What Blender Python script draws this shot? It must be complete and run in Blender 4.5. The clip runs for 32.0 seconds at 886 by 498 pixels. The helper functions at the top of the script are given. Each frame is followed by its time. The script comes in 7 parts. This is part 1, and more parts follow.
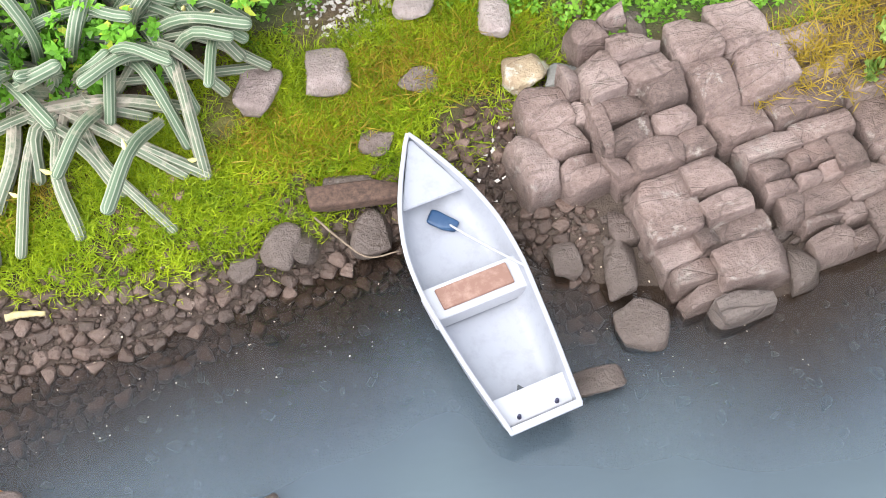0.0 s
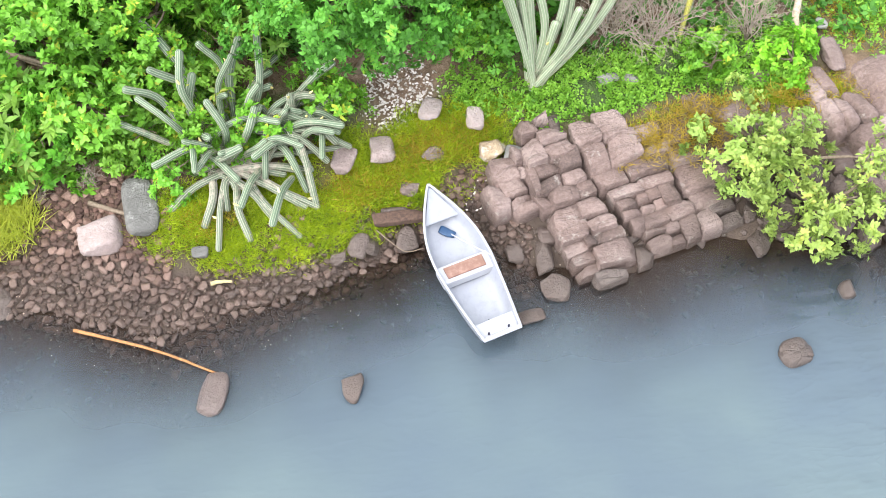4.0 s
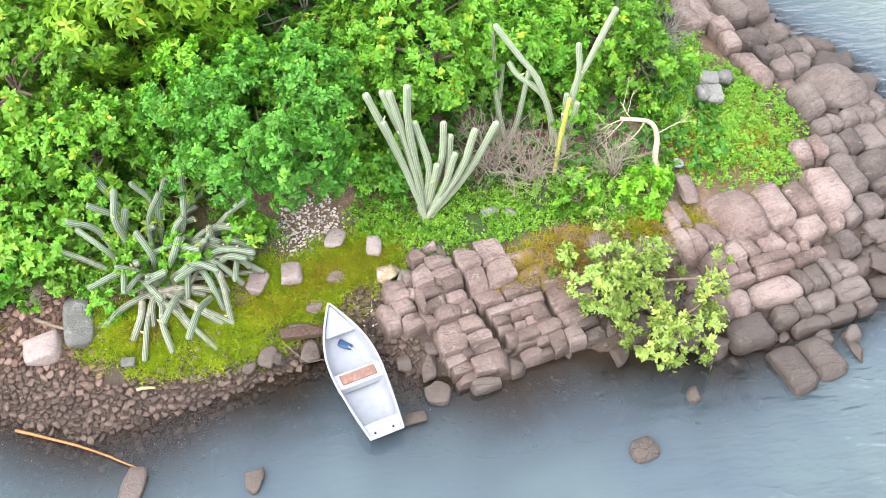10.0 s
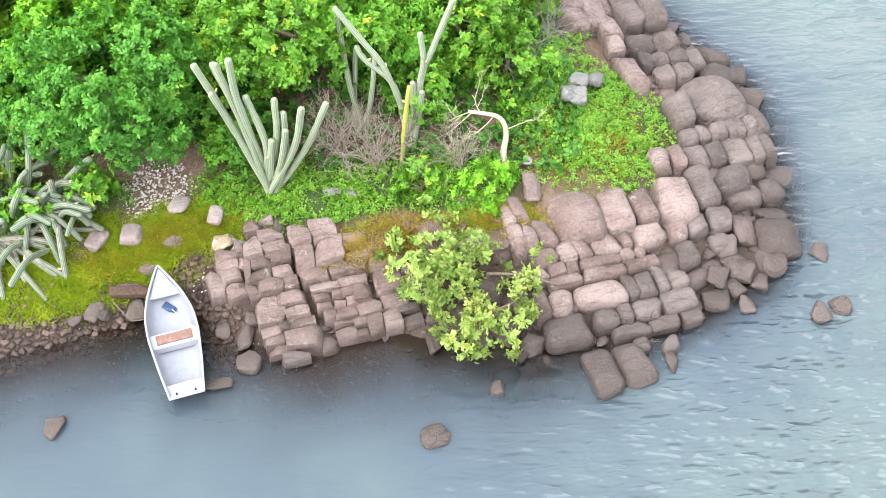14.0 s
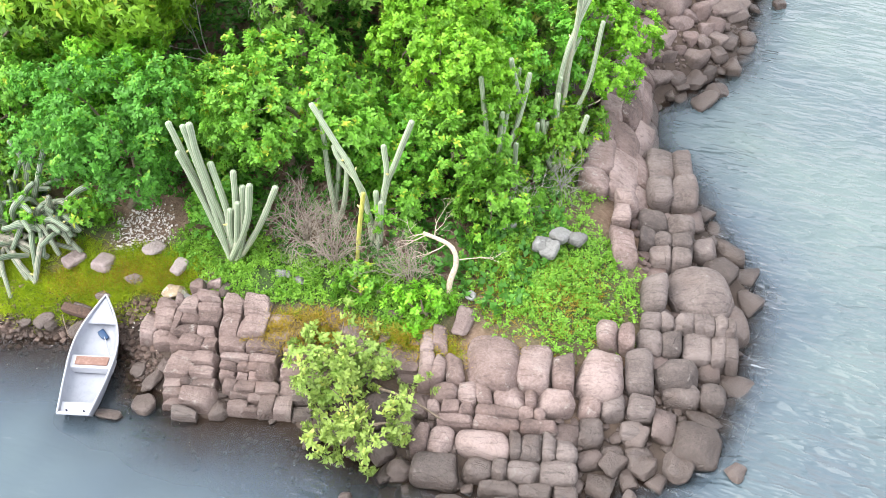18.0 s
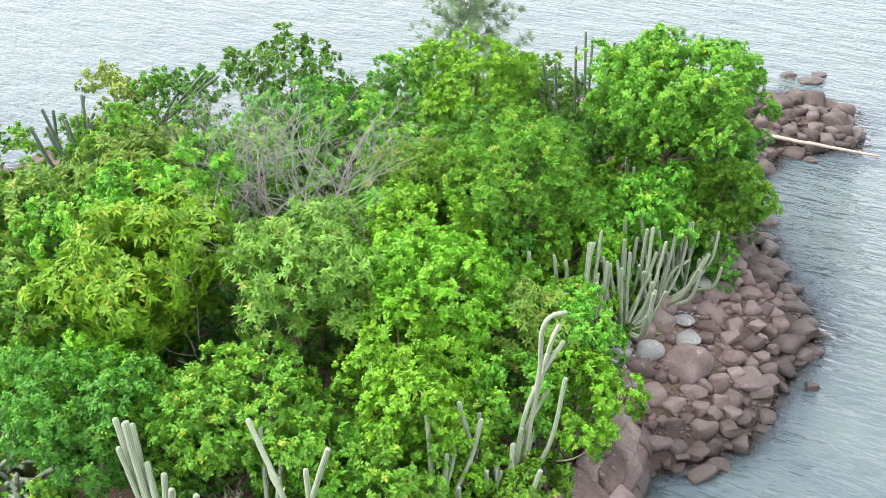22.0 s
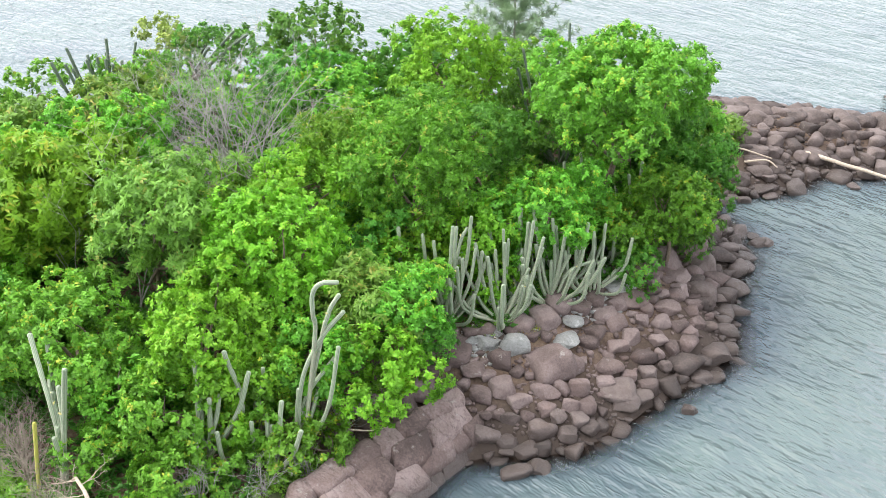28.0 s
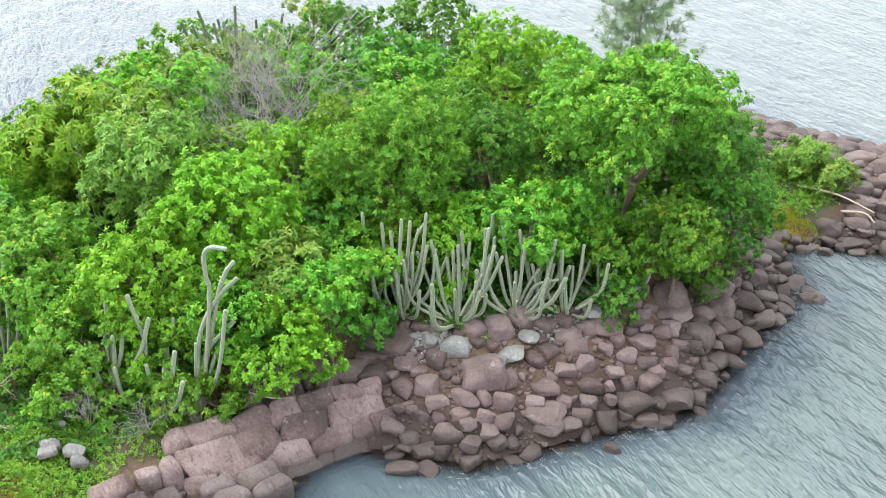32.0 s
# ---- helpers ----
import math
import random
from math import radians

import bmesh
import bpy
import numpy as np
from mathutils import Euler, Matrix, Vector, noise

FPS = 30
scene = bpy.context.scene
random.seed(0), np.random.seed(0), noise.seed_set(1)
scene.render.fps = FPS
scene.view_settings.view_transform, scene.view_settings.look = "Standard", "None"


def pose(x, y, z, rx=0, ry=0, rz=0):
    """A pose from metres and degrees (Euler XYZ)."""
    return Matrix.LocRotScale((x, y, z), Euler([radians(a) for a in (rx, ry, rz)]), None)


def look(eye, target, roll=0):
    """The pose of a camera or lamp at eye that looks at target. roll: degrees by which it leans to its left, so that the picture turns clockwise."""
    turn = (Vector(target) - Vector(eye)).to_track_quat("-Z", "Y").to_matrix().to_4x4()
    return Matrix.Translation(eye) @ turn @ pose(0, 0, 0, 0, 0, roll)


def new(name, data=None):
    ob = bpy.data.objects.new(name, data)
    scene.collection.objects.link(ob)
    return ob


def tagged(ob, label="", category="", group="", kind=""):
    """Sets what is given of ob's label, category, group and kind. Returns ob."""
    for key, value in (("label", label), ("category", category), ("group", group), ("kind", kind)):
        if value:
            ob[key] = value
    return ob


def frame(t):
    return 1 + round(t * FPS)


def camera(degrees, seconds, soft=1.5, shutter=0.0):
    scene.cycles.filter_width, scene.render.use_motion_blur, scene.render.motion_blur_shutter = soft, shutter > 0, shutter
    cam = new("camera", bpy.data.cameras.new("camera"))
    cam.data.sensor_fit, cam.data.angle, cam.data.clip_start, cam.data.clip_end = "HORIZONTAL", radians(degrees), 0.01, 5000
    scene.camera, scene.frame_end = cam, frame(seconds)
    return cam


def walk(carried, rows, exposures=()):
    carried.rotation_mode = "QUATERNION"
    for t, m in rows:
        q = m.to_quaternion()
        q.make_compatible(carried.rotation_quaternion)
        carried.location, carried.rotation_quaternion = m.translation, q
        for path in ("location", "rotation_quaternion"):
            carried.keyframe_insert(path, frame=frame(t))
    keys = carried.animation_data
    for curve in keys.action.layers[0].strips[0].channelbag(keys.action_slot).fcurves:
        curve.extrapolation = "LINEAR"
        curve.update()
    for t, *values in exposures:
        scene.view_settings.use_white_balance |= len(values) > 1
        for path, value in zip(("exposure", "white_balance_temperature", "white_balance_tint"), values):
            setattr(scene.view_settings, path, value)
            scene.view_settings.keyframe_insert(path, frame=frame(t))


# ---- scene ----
cam = camera(40.6, 32.0, 0.85)
METRES, EYE, TILT, LEAN, TURN = 64.0, 11.0, -58.27, 0.17, 0.0
ROWS = [
    (0.0, 0.0, 0.0, 0.0, -0.0, 0.0, 0.0),
    (0.5, -0.0005, -0.0096, -0.0007, -0.05, 0.31, 0.01),
    (1.0, -0.001, -0.0197, -0.0014, -0.1, 0.5, -0.0),
    (1.5, -0.0015, -0.0302, -0.0021, -0.18, 0.73, -0.0),
    (2.0, -0.0023, -0.0438, -0.0031, -0.3, 1.02, 0.01),
    (2.5, -0.0039, -0.0735, -0.0053, -0.56, 1.39, 0.02),
    (3.0, -0.0059, -0.1049, -0.0076, -0.84, 1.67, 0.03),
    (3.5, -0.0078, -0.1349, -0.0097, -1.1, 1.9, 0.03),
    (5.5, -0.0027, -0.2082, -0.0232, -0.28, 3.53, 0.05),
    (6.0, -0.0005, -0.2085, -0.0233, -0.31, 5.52, 0.06),
    (6.5, 0.0023, -0.2091, -0.0224, -0.31, 7.61, 0.07),
    (7.0, 0.0052, -0.21, -0.0221, -0.28, 8.02, 0.08),
    (7.5, 0.0076, -0.2113, -0.0217, -0.29, 8.0, 0.08),
    (8.0, 0.0108, -0.2125, -0.0211, -0.3, 7.97, 0.07),
    (8.5, 0.0145, -0.2135, -0.0207, -0.27, 7.97, 0.08),
    (9.0, 0.0182, -0.2149, -0.0201, -0.26, 7.96, 0.07),
    (9.5, 0.023, -0.2163, -0.0196, -0.24, 7.94, 0.07),
    (10.0, 0.0322, -0.2172, -0.0198, -0.23, 7.93, 0.06),
    (10.5, 0.0446, -0.2178, -0.0199, -0.23, 7.91, 0.07),
    (11.0, 0.0579, -0.2187, -0.0199, 0.12, 7.85, -0.45),
    (11.5, 0.0701, -0.2192, -0.0208, 0.32, 7.9, -0.8),
    (12.0, 0.0812, -0.22, -0.0216, 0.61, 7.93, -1.3),
    (12.5, 0.0913, -0.221, -0.0211, 1.21, 7.78, -2.32),
    (13.0, 0.1017, -0.2213, -0.0222, 1.92, 7.83, -3.4),
    (13.5, 0.1126, -0.2216, -0.0224, 2.67, 7.76, -4.54),
    (14.0, 0.1258, -0.2209, -0.0223, 3.4, 7.7, -5.61),
    (14.5, 0.1419, -0.2194, -0.0217, 4.24, 7.64, -6.83),
    (16.5, 0.2137, -0.2115, -0.0107, 10.16, 6.99, -15.61),
    (17.0, 0.2305, -0.2088, -0.0056, 12.09, 8.2, -18.47),
    (17.5, 0.2466, -0.2059, 0.0001, 14.09, 9.62, -21.31),
    (18.0, 0.262, -0.2027, 0.006, 15.92, 11.06, -23.78),
    (18.5, 0.2765, -0.1994, 0.0125, 17.66, 12.45, -26.05),
    (19.0, 0.2891, -0.1966, 0.0191, 19.24, 13.79, -28.08),
    (19.5, 0.3013, -0.1926, 0.0254, 20.92, 15.16, -30.01),
    (20.0, 0.3115, -0.1899, 0.0312, 22.48, 16.42, -31.8),
    (20.5, 0.3207, -0.1867, 0.0367, 23.46, 18.0, -32.84),
    (21.0, 0.3298, -0.1841, 0.043, 23.95, 19.68, -33.33),
    (21.5, 0.3397, -0.1807, 0.0498, 24.24, 21.25, -33.67),
    (22.0, 0.3501, -0.177, 0.0567, 24.53, 22.71, -34.01),
    (22.5, 0.3601, -0.1735, 0.0628, 24.85, 23.63, -34.36),
    (23.0, 0.368, -0.1708, 0.0671, 25.17, 23.06, -34.69),
    (23.5, 0.3739, -0.1689, 0.0709, 25.47, 21.7, -35.03),
    (24.0, 0.3794, -0.1669, 0.0746, 25.82, 21.42, -35.41),
    (24.5, 0.3866, -0.1638, 0.0798, 26.21, 21.19, -35.8),
    (25.0, 0.3979, -0.1581, 0.0882, 26.66, 20.92, -36.2),
    (25.5, 0.4146, -0.1504, 0.1009, 27.65, 20.3, -37.14),
    (27.5, 0.4832, -0.1078, 0.1671, 37.01, 14.22, -44.38),
    (28.0, 0.4976, -0.0974, 0.1848, 39.59, 12.35, -46.04),
    (28.5, 0.511, -0.0864, 0.2027, 42.36, 10.33, -47.63),
    (29.0, 0.5235, -0.0751, 0.2212, 45.29, 8.11, -49.17),
    (29.5, 0.535, -0.0636, 0.2403, 48.41, 5.7, -50.63),
    (30.0, 0.5458, -0.0519, 0.2597, 51.76, 3.09, -51.99),
    (30.5, 0.5553, -0.0403, 0.2797, 55.3, 0.23, -53.25),
    (31.0, 0.564, -0.0282, 0.3002, 59.07, -2.84, -54.4),
    (31.5, 0.5718, -0.0161, 0.3209, 63.0, -6.08, -55.44),
    (32.0, 0.5788, -0.0038, 0.3417, 67.1, -9.49, -56.33),
]
EXPOSURES = [(0.0, 1.52), (4.0, 1.62), (12.0, 1.64), (18.0, 1.62), (19.5, 1.76), (21.6, 1.80), (22.1, 1.2), (22.6, 0.95), (23.4, 0.94), (25.0, 1.18), (32.0, 1.38)]
walk(cam, [(t, pose(0, 0, EYE, TILT, LEAN, TURN) @ pose(METRES * x, METRES * y, METRES * z, 90 + pitch, roll, yaw)) for t, x, y, z, yaw, pitch, roll in ROWS], EXPOSURES)

# ---- overcast daylight ----
world = bpy.data.worlds.new("overcast_sky")
scene.world = world
world.use_nodes = True
wn, wl = world.node_tree.nodes, world.node_tree.links
sky = wn.new("ShaderNodeTexSky")
sky.sky_type = "NISHITA"
sky.sun_disc = False
sky.sun_elevation, sky.sun_rotation = radians(52), radians(-135)
sky.air_density, sky.dust_density, sky.ozone_density = 1.0, 4.0, 0.6
cloud = wn.new("ShaderNodeMix")
cloud.data_type = "RGBA"
cloud.inputs["Factor"].default_value = 0.8
cloud.inputs["B"].default_value = (8.75, 9.0, 9.75, 1)
wl.new(sky.outputs[0], cloud.inputs["A"])
wl.new(cloud.outputs["Result"], wn["Background"].inputs["Color"])
wn["Background"].inputs["Strength"].default_value = 0.10
sun = new("sun", bpy.data.lights.new("sun", "SUN"))
sun.data.energy, sun.data.angle, sun.data.color = 1.9, radians(76), (1.0, 0.98, 0.95)
sun.matrix_world = look((-26.2, -26.2, 47.3), (0, 0, 0))


# ---- materials ----
def mat(name):
    m = bpy.data.materials.new(name)
    m.use_nodes = True
    return m, m.node_tree.nodes, m.node_tree.links, m.node_tree.nodes["Principled BSDF"]


def ramp(nodes, stops):
    r = nodes.new("ShaderNodeValToRGB")
    while len(r.color_ramp.elements) < len(stops):
        r.color_ramp.elements.new(0.5)
    for e, (at, col) in zip(r.color_ramp.elements, stops):
        e.position, e.color = at, (*col, 1)
    return r


def noise_node(nodes, links, scale, detail=4, vector=None, rough=0.55):
    n = nodes.new("ShaderNodeTexNoise")
    n.inputs["Scale"].default_value, n.inputs["Detail"].default_value, n.inputs["Roughness"].default_value = scale, detail, rough
    if vector:
        links.new(vector, n.inputs["Vector"])
    return n


def mix(nodes, links, fac, a, b, mode="MIX"):
    m = nodes.new("ShaderNodeMix")
    m.data_type, m.blend_type = "RGBA", mode
    for sock, val in (("Factor", fac), ("A", a), ("B", b)):
        if isinstance(val, (int, float)):
            m.inputs[sock].default_value = val
        elif isinstance(val, tuple):
            m.inputs[sock].default_value = (*val, 1)
        else:
            links.new(val, m.inputs[sock])
    return m.outputs["Result"]


def bump(nodes, links, bsdf, height, strength, distance):
    b = nodes.new("ShaderNodeBump")
    b.inputs["Strength"].default_value, b.inputs["Distance"].default_value = strength, distance
    links.new(height, b.inputs["Height"])
    links.new(b.outputs[0], bsdf.inputs["Normal"])
    return b


def math_node(nodes, links, op, a, b=0.0):
    m = nodes.new("ShaderNodeMath")
    m.operation = op
    for i, v in enumerate((a, b)):
        if isinstance(v, (int, float)):
            m.inputs[i].default_value = v
        else:
            links.new(v, m.inputs[i])
    return m.outputs[0]


def place(nodes):
    return nodes.new("ShaderNodeNewGeometry").outputs["Position"]


def rock_material(name, dark, mid, light, lichen, lichen_amount, joints=0.22, weed=0.8, beds=0.0):
    """Weathered stone: blotches, grain, veins, lichen, and the dark weed band of the tide."""
    m, n, l, b = mat(name)
    p = place(n)
    info = n.new("ShaderNodeObjectInfo")
    big, fine = noise_node(n, l, 1.3, 5, p), noise_node(n, l, 14, 5, p, 0.65)
    grain = noise_node(n, l, 55, 3, p, 0.7)
    v = math_node(n, l, "ADD", math_node(n, l, "MULTIPLY", big.outputs[0], 0.5), math_node(n, l, "ADD", math_node(n, l, "MULTIPLY", fine.outputs[0], 0.34), math_node(n, l, "MULTIPLY", grain.outputs[0], 0.16)))
    v = math_node(n, l, "ADD", v, math_node(n, l, "MULTIPLY", math_node(n, l, "SUBTRACT", info.outputs["Random"], 0.5), 0.22))
    v = math_node(n, l, "ADD", v, math_node(n, l, "MULTIPLY", math_node(n, l, "SUBTRACT", n.new("ShaderNodeNewGeometry").outputs["Random Per Island"], 0.5), 0.2))
    r = ramp(n, [(0.35, dark), (0.5, mid), (0.66, light)])
    l.new(v, r.inputs[0])
    lich = ramp(n, [(0.60 - lichen_amount, (0, 0, 0)), (0.70 - lichen_amount, (1, 1, 1))])
    l.new(noise_node(n, l, 3.1, 6, p, 0.7).outputs[0], lich.inputs[0])
    col = mix(n, l, lich.outputs[0], r.outputs[0], lichen)
    rust = ramp(n, [(0.56, (0, 0, 0)), (0.72, (1, 1, 1))])
    l.new(noise_node(n, l, 0.9, 5, p, 0.6).outputs["Color"], rust.inputs[0])
    col = mix(n, l, math_node(n, l, "MULTIPLY", rust.outputs[0], 0.45), col, mix(n, l, 0.5, mid, (mid[0] * 1.25, mid[1] * 0.9, mid[2] * 0.66)))
    sep = n.new("ShaderNodeSeparateXYZ")
    l.new(p, sep.inputs[0])
    edge = math_node(n, l, "ADD", sep.outputs[2], math_node(n, l, "MULTIPLY", big.outputs[0], -0.35))
    tide = ramp(n, [(0.06, (1, 1, 1)), (0.46, (0, 0, 0))])
    l.new(edge, tide.inputs[0])
    col = mix(n, l, math_node(n, l, "MULTIPLY", tide.outputs[0], weed), col, (0.066, 0.050, 0.041))
    crack = n.new("ShaderNodeTexVoronoi")
    crack.feature = "DISTANCE_TO_EDGE"
    crack.inputs["Scale"].default_value = 1.0
    warp = n.new("ShaderNodeVectorMath")
    warp.operation = "ADD"
    l.new(p, warp.inputs[0])
    soft = n.new("ShaderNodeVectorMath")
    soft.operation = "SCALE"
    soft.inputs["Scale"].default_value = 0.08
    l.new(noise_node(n, l, 2.5, 3, p).outputs["Color"], soft.inputs[0])
    l.new(soft.outputs[0], warp.inputs[1])
    grid = n.new("ShaderNodeMapping")
    grid.vector_type = "TEXTURE"
    grid.inputs["Rotation"].default_value = (0, 0, radians(22.3))
    grid.inputs["Scale"].default_value = (0.75, 0.3, 0.5)
    l.new(warp.outputs[0], grid.inputs["Vector"])
    l.new(grid.outputs[0], crack.inputs["Vector"])
    line = ramp(n, [(0.0, (1, 1, 1)), (0.02, (0, 0, 0))])
    l.new(crack.outputs["Distance"], line.inputs[0])
    col = mix(n, l, math_node(n, l, "MULTIPLY", line.outputs[0], joints), col, (0.06, 0.05, 0.045))
    layers = n.new("ShaderNodeMapping")
    layers.vector_type = "TEXTURE"
    layers.inputs["Rotation"].default_value = (0, 0, radians(22.3))
    layers.inputs["Scale"].default_value = (1.6, 0.22, 0.3)
    l.new(warp.outputs[0], layers.inputs["Vector"])
    seam = noise_node(n, l, 1.7, 5, layers.outputs[0], 0.7)
    if beds:
        streak = ramp(n, [(0.36, (1, 1, 1)), (0.46, (0, 0, 0))])
        l.new(seam.outputs[0], streak.inputs[0])
        col = mix(n, l, math_node(n, l, "MULTIPLY", streak.outputs[0], beds), col, dark)
    l.new(col, b.inputs["Base Color"])
    rough = math_node(n, l, "SUBTRACT", 0.85, math_node(n, l, "MULTIPLY", tide.outputs[0], 0.5))
    l.new(rough, b.inputs["Roughness"])
    h = math_node(n, l, "SUBTRACT", math_node(n, l, "ADD", fine.outputs[0], math_node(n, l, "MULTIPLY", big.outputs[0], 1.5)), math_node(n, l, "MULTIPLY", line.outputs[0], joints))
    h = math_node(n, l, "ADD", h, math_node(n, l, "ADD", math_node(n, l, "MULTIPLY", seam.outputs[0], 1.0 * beds), math_node(n, l, "MULTIPLY", grain.outputs[0], 0.3)))
    bump(n, l, b, h, 0.9, 0.06)
    return m


rosy = rock_material("rosy_stone", (0.098, 0.070, 0.062), (0.178, 0.130, 0.117), (0.27, 0.21, 0.193), (0.30, 0.265, 0.24), -0.02, 0.12)
bedded = rock_material("bedded_rosy_stone", (0.09, 0.063, 0.055), (0.192, 0.136, 0.12), (0.315, 0.243, 0.222), (0.35, 0.31, 0.28), 0.0, 0.2, 0.5, 0.6)
bedded_dark = rock_material("bedded_dark_stone", (0.064, 0.051, 0.046), (0.128, 0.102, 0.092), (0.205, 0.168, 0.154), (0.25, 0.225, 0.205), -0.01, 0.3, 0.6, 0.6)
dark = rock_material("dark_stone", (0.058, 0.044, 0.038), (0.122, 0.093, 0.082), (0.20, 0.158, 0.142), (0.26, 0.23, 0.205), -0.03, 0.12, 0.6)
pale = rock_material("pale_stone", (0.12, 0.118, 0.11), (0.20, 0.198, 0.187), (0.275, 0.272, 0.26), (0.31, 0.31, 0.295), 0.02)
ochre = rock_material("ochre_stone", (0.28, 0.2, 0.13), (0.42, 0.33, 0.22), (0.55, 0.48, 0.36), (0.6, 0.58, 0.5), 0.06)


chalky = rock_material("chalky_stone", (0.14, 0.14, 0.13), (0.25, 0.25, 0.235), (0.38, 0.38, 0.36), (0.42, 0.42, 0.40), 0.02)
rose = rock_material("rose_grey_stone", (0.19, 0.145, 0.135), (0.30, 0.24, 0.228), (0.41, 0.345, 0.33), (0.44, 0.40, 0.37), -0.02, 0.05, 0.6)


def leaf_material(name, low, high, odd, odd_share=0.08, gloss=0.42):
    """Leaves: one green a leaf, a lighter and a darker side, some light passing through."""
    m, n, l, b = mat(name)
    geo = n.new("ShaderNodeNewGeometry")
    info = n.new("ShaderNodeObjectInfo")
    fresh = n.new("ShaderNodeAttribute")
    fresh.attribute_name = "fresh"
    v = math_node(n, l, "ADD", math_node(n, l, "MULTIPLY", math_node(n, l, "ADD", math_node(n, l, "MULTIPLY", geo.outputs["Random Per Island"], 0.8), fresh.outputs["Fac"]), 0.5), math_node(n, l, "MULTIPLY", math_node(n, l, "SUBTRACT", noise_node(n, l, 2.2, 4, geo.outputs["Position"], 0.65).outputs[0], 0.22), 1.0))
    v = math_node(n, l, "MULTIPLY", v, 0.92)
    r = ramp(n, [(0.12, low), (0.85, high), (0.86 + 0.1 * (1 - odd_share), high), (0.985, odd)])
    l.new(v, r.inputs[0])
    hue = n.new("ShaderNodeHueSaturation")
    l.new(r.outputs[0], hue.inputs["Color"])
    l.new(math_node(n, l, "ADD", 0.488, math_node(n, l, "MULTIPLY", info.outputs["Random"], 0.024)), hue.inputs["Hue"])
    l.new(math_node(n, l, "ADD", 0.85, math_node(n, l, "MULTIPLY", info.outputs["Random"], 0.3)), hue.inputs["Value"])
    l.new(hue.outputs[0], b.inputs["Base Color"])
    b.inputs["Roughness"].default_value = gloss
    b.inputs["Specular IOR Level"].default_value = 0.3
    tr = n.new("ShaderNodeBsdfTranslucent")
    l.new(hue.outputs[0], tr.inputs["Color"])
    mixer = n.new("ShaderNodeMixShader")
    mixer.inputs[0].default_value = 0.38
    l.new(b.outputs[0], mixer.inputs[1])
    l.new(tr.outputs[0], mixer.inputs[2])
    l.new(mixer.outputs[0], n["Material Output"].inputs["Surface"])
    return m


G_MID = leaf_material("leaf_mid_green", (0.040, 0.120, 0.021), (0.239, 0.546, 0.056), (0.489, 0.567, 0.064))
G_DARK = leaf_material("leaf_deep_green", (0.030, 0.096, 0.018), (0.154, 0.404, 0.051), (0.250, 0.436, 0.047))
G_LIME = leaf_material("leaf_lime_green", (0.054, 0.175, 0.020), (0.296, 0.660, 0.050), (0.395, 0.640, 0.062))
G_OLIVE = leaf_material("leaf_olive_green", (0.042, 0.118, 0.016), (0.211, 0.428, 0.042), (0.401, 0.428, 0.072))
G_SOFT = leaf_material("leaf_soft_green", (0.052, 0.131, 0.024), (0.251, 0.469, 0.069), (0.442, 0.458, 0.105))
G_YELLOW = leaf_material("leaf_yellow_green", (0.15, 0.24, 0.06), (0.40, 0.54, 0.13), (0.52, 0.56, 0.14))
G_HERB = leaf_material("herb_green", (0.11, 0.27, 0.030), (0.34, 0.60, 0.068), (0.54, 0.52, 0.108))
G_GRASS = leaf_material("grass_green", (0.16, 0.27, 0.015), (0.56, 0.63, 0.035), (0.80, 0.50, 0.07), 0.9)
G_STRAW = leaf_material("grass_straw", (0.32, 0.24, 0.03), (0.52, 0.40, 0.05), (0.58, 0.30, 0.04), 0.6)
G_TALL = leaf_material("tall_grass_yellow_green", (0.34, 0.40, 0.05), (0.60, 0.62, 0.10), (0.66, 0.56, 0.12), 0.3)
G_MANGO = leaf_material("leaf_mango_green", (0.058, 0.163, 0.017), (0.267, 0.567, 0.042), (0.442, 0.546, 0.057), 0.08)
G_PINE = leaf_material("needle_green", (0.15, 0.23, 0.11), (0.31, 0.41, 0.22), (0.34, 0.38, 0.2))


def bark_material(name, a, c):
    m, n, l, b = mat(name)
    p = place(n)
    f = noise_node(n, l, 18, 5, p, 0.7)
    r = ramp(n, [(0.3, a), (0.7, c)])
    l.new(f.outputs[0], r.inputs[0])
    l.new(r.outputs[0], b.inputs["Base Color"])
    b.inputs["Roughness"].default_value = 0.9
    bump(n, l, b, f.outputs[0], 0.5, 0.02)
    return m


BARK = bark_material("bark", (0.09, 0.065, 0.045), (0.24, 0.19, 0.14))
BARK_GREY = bark_material("dead_grey_bark", (0.21, 0.19, 0.175), (0.43, 0.40, 0.375))
BARK_PALE = bark_material("driftwood", (0.32, 0.24, 0.17), (0.62, 0.53, 0.43))
BARK_RUST = bark_material("rusty_wet_wood", (0.20, 0.09, 0.035), (0.42, 0.21, 0.08))
BARK_TAN = bark_material("tan_dead_stem", (0.28, 0.22, 0.11), (0.46, 0.40, 0.22))
TWIG = bark_material("dry_twigs", (0.19, 0.15, 0.12), (0.40, 0.34, 0.28))


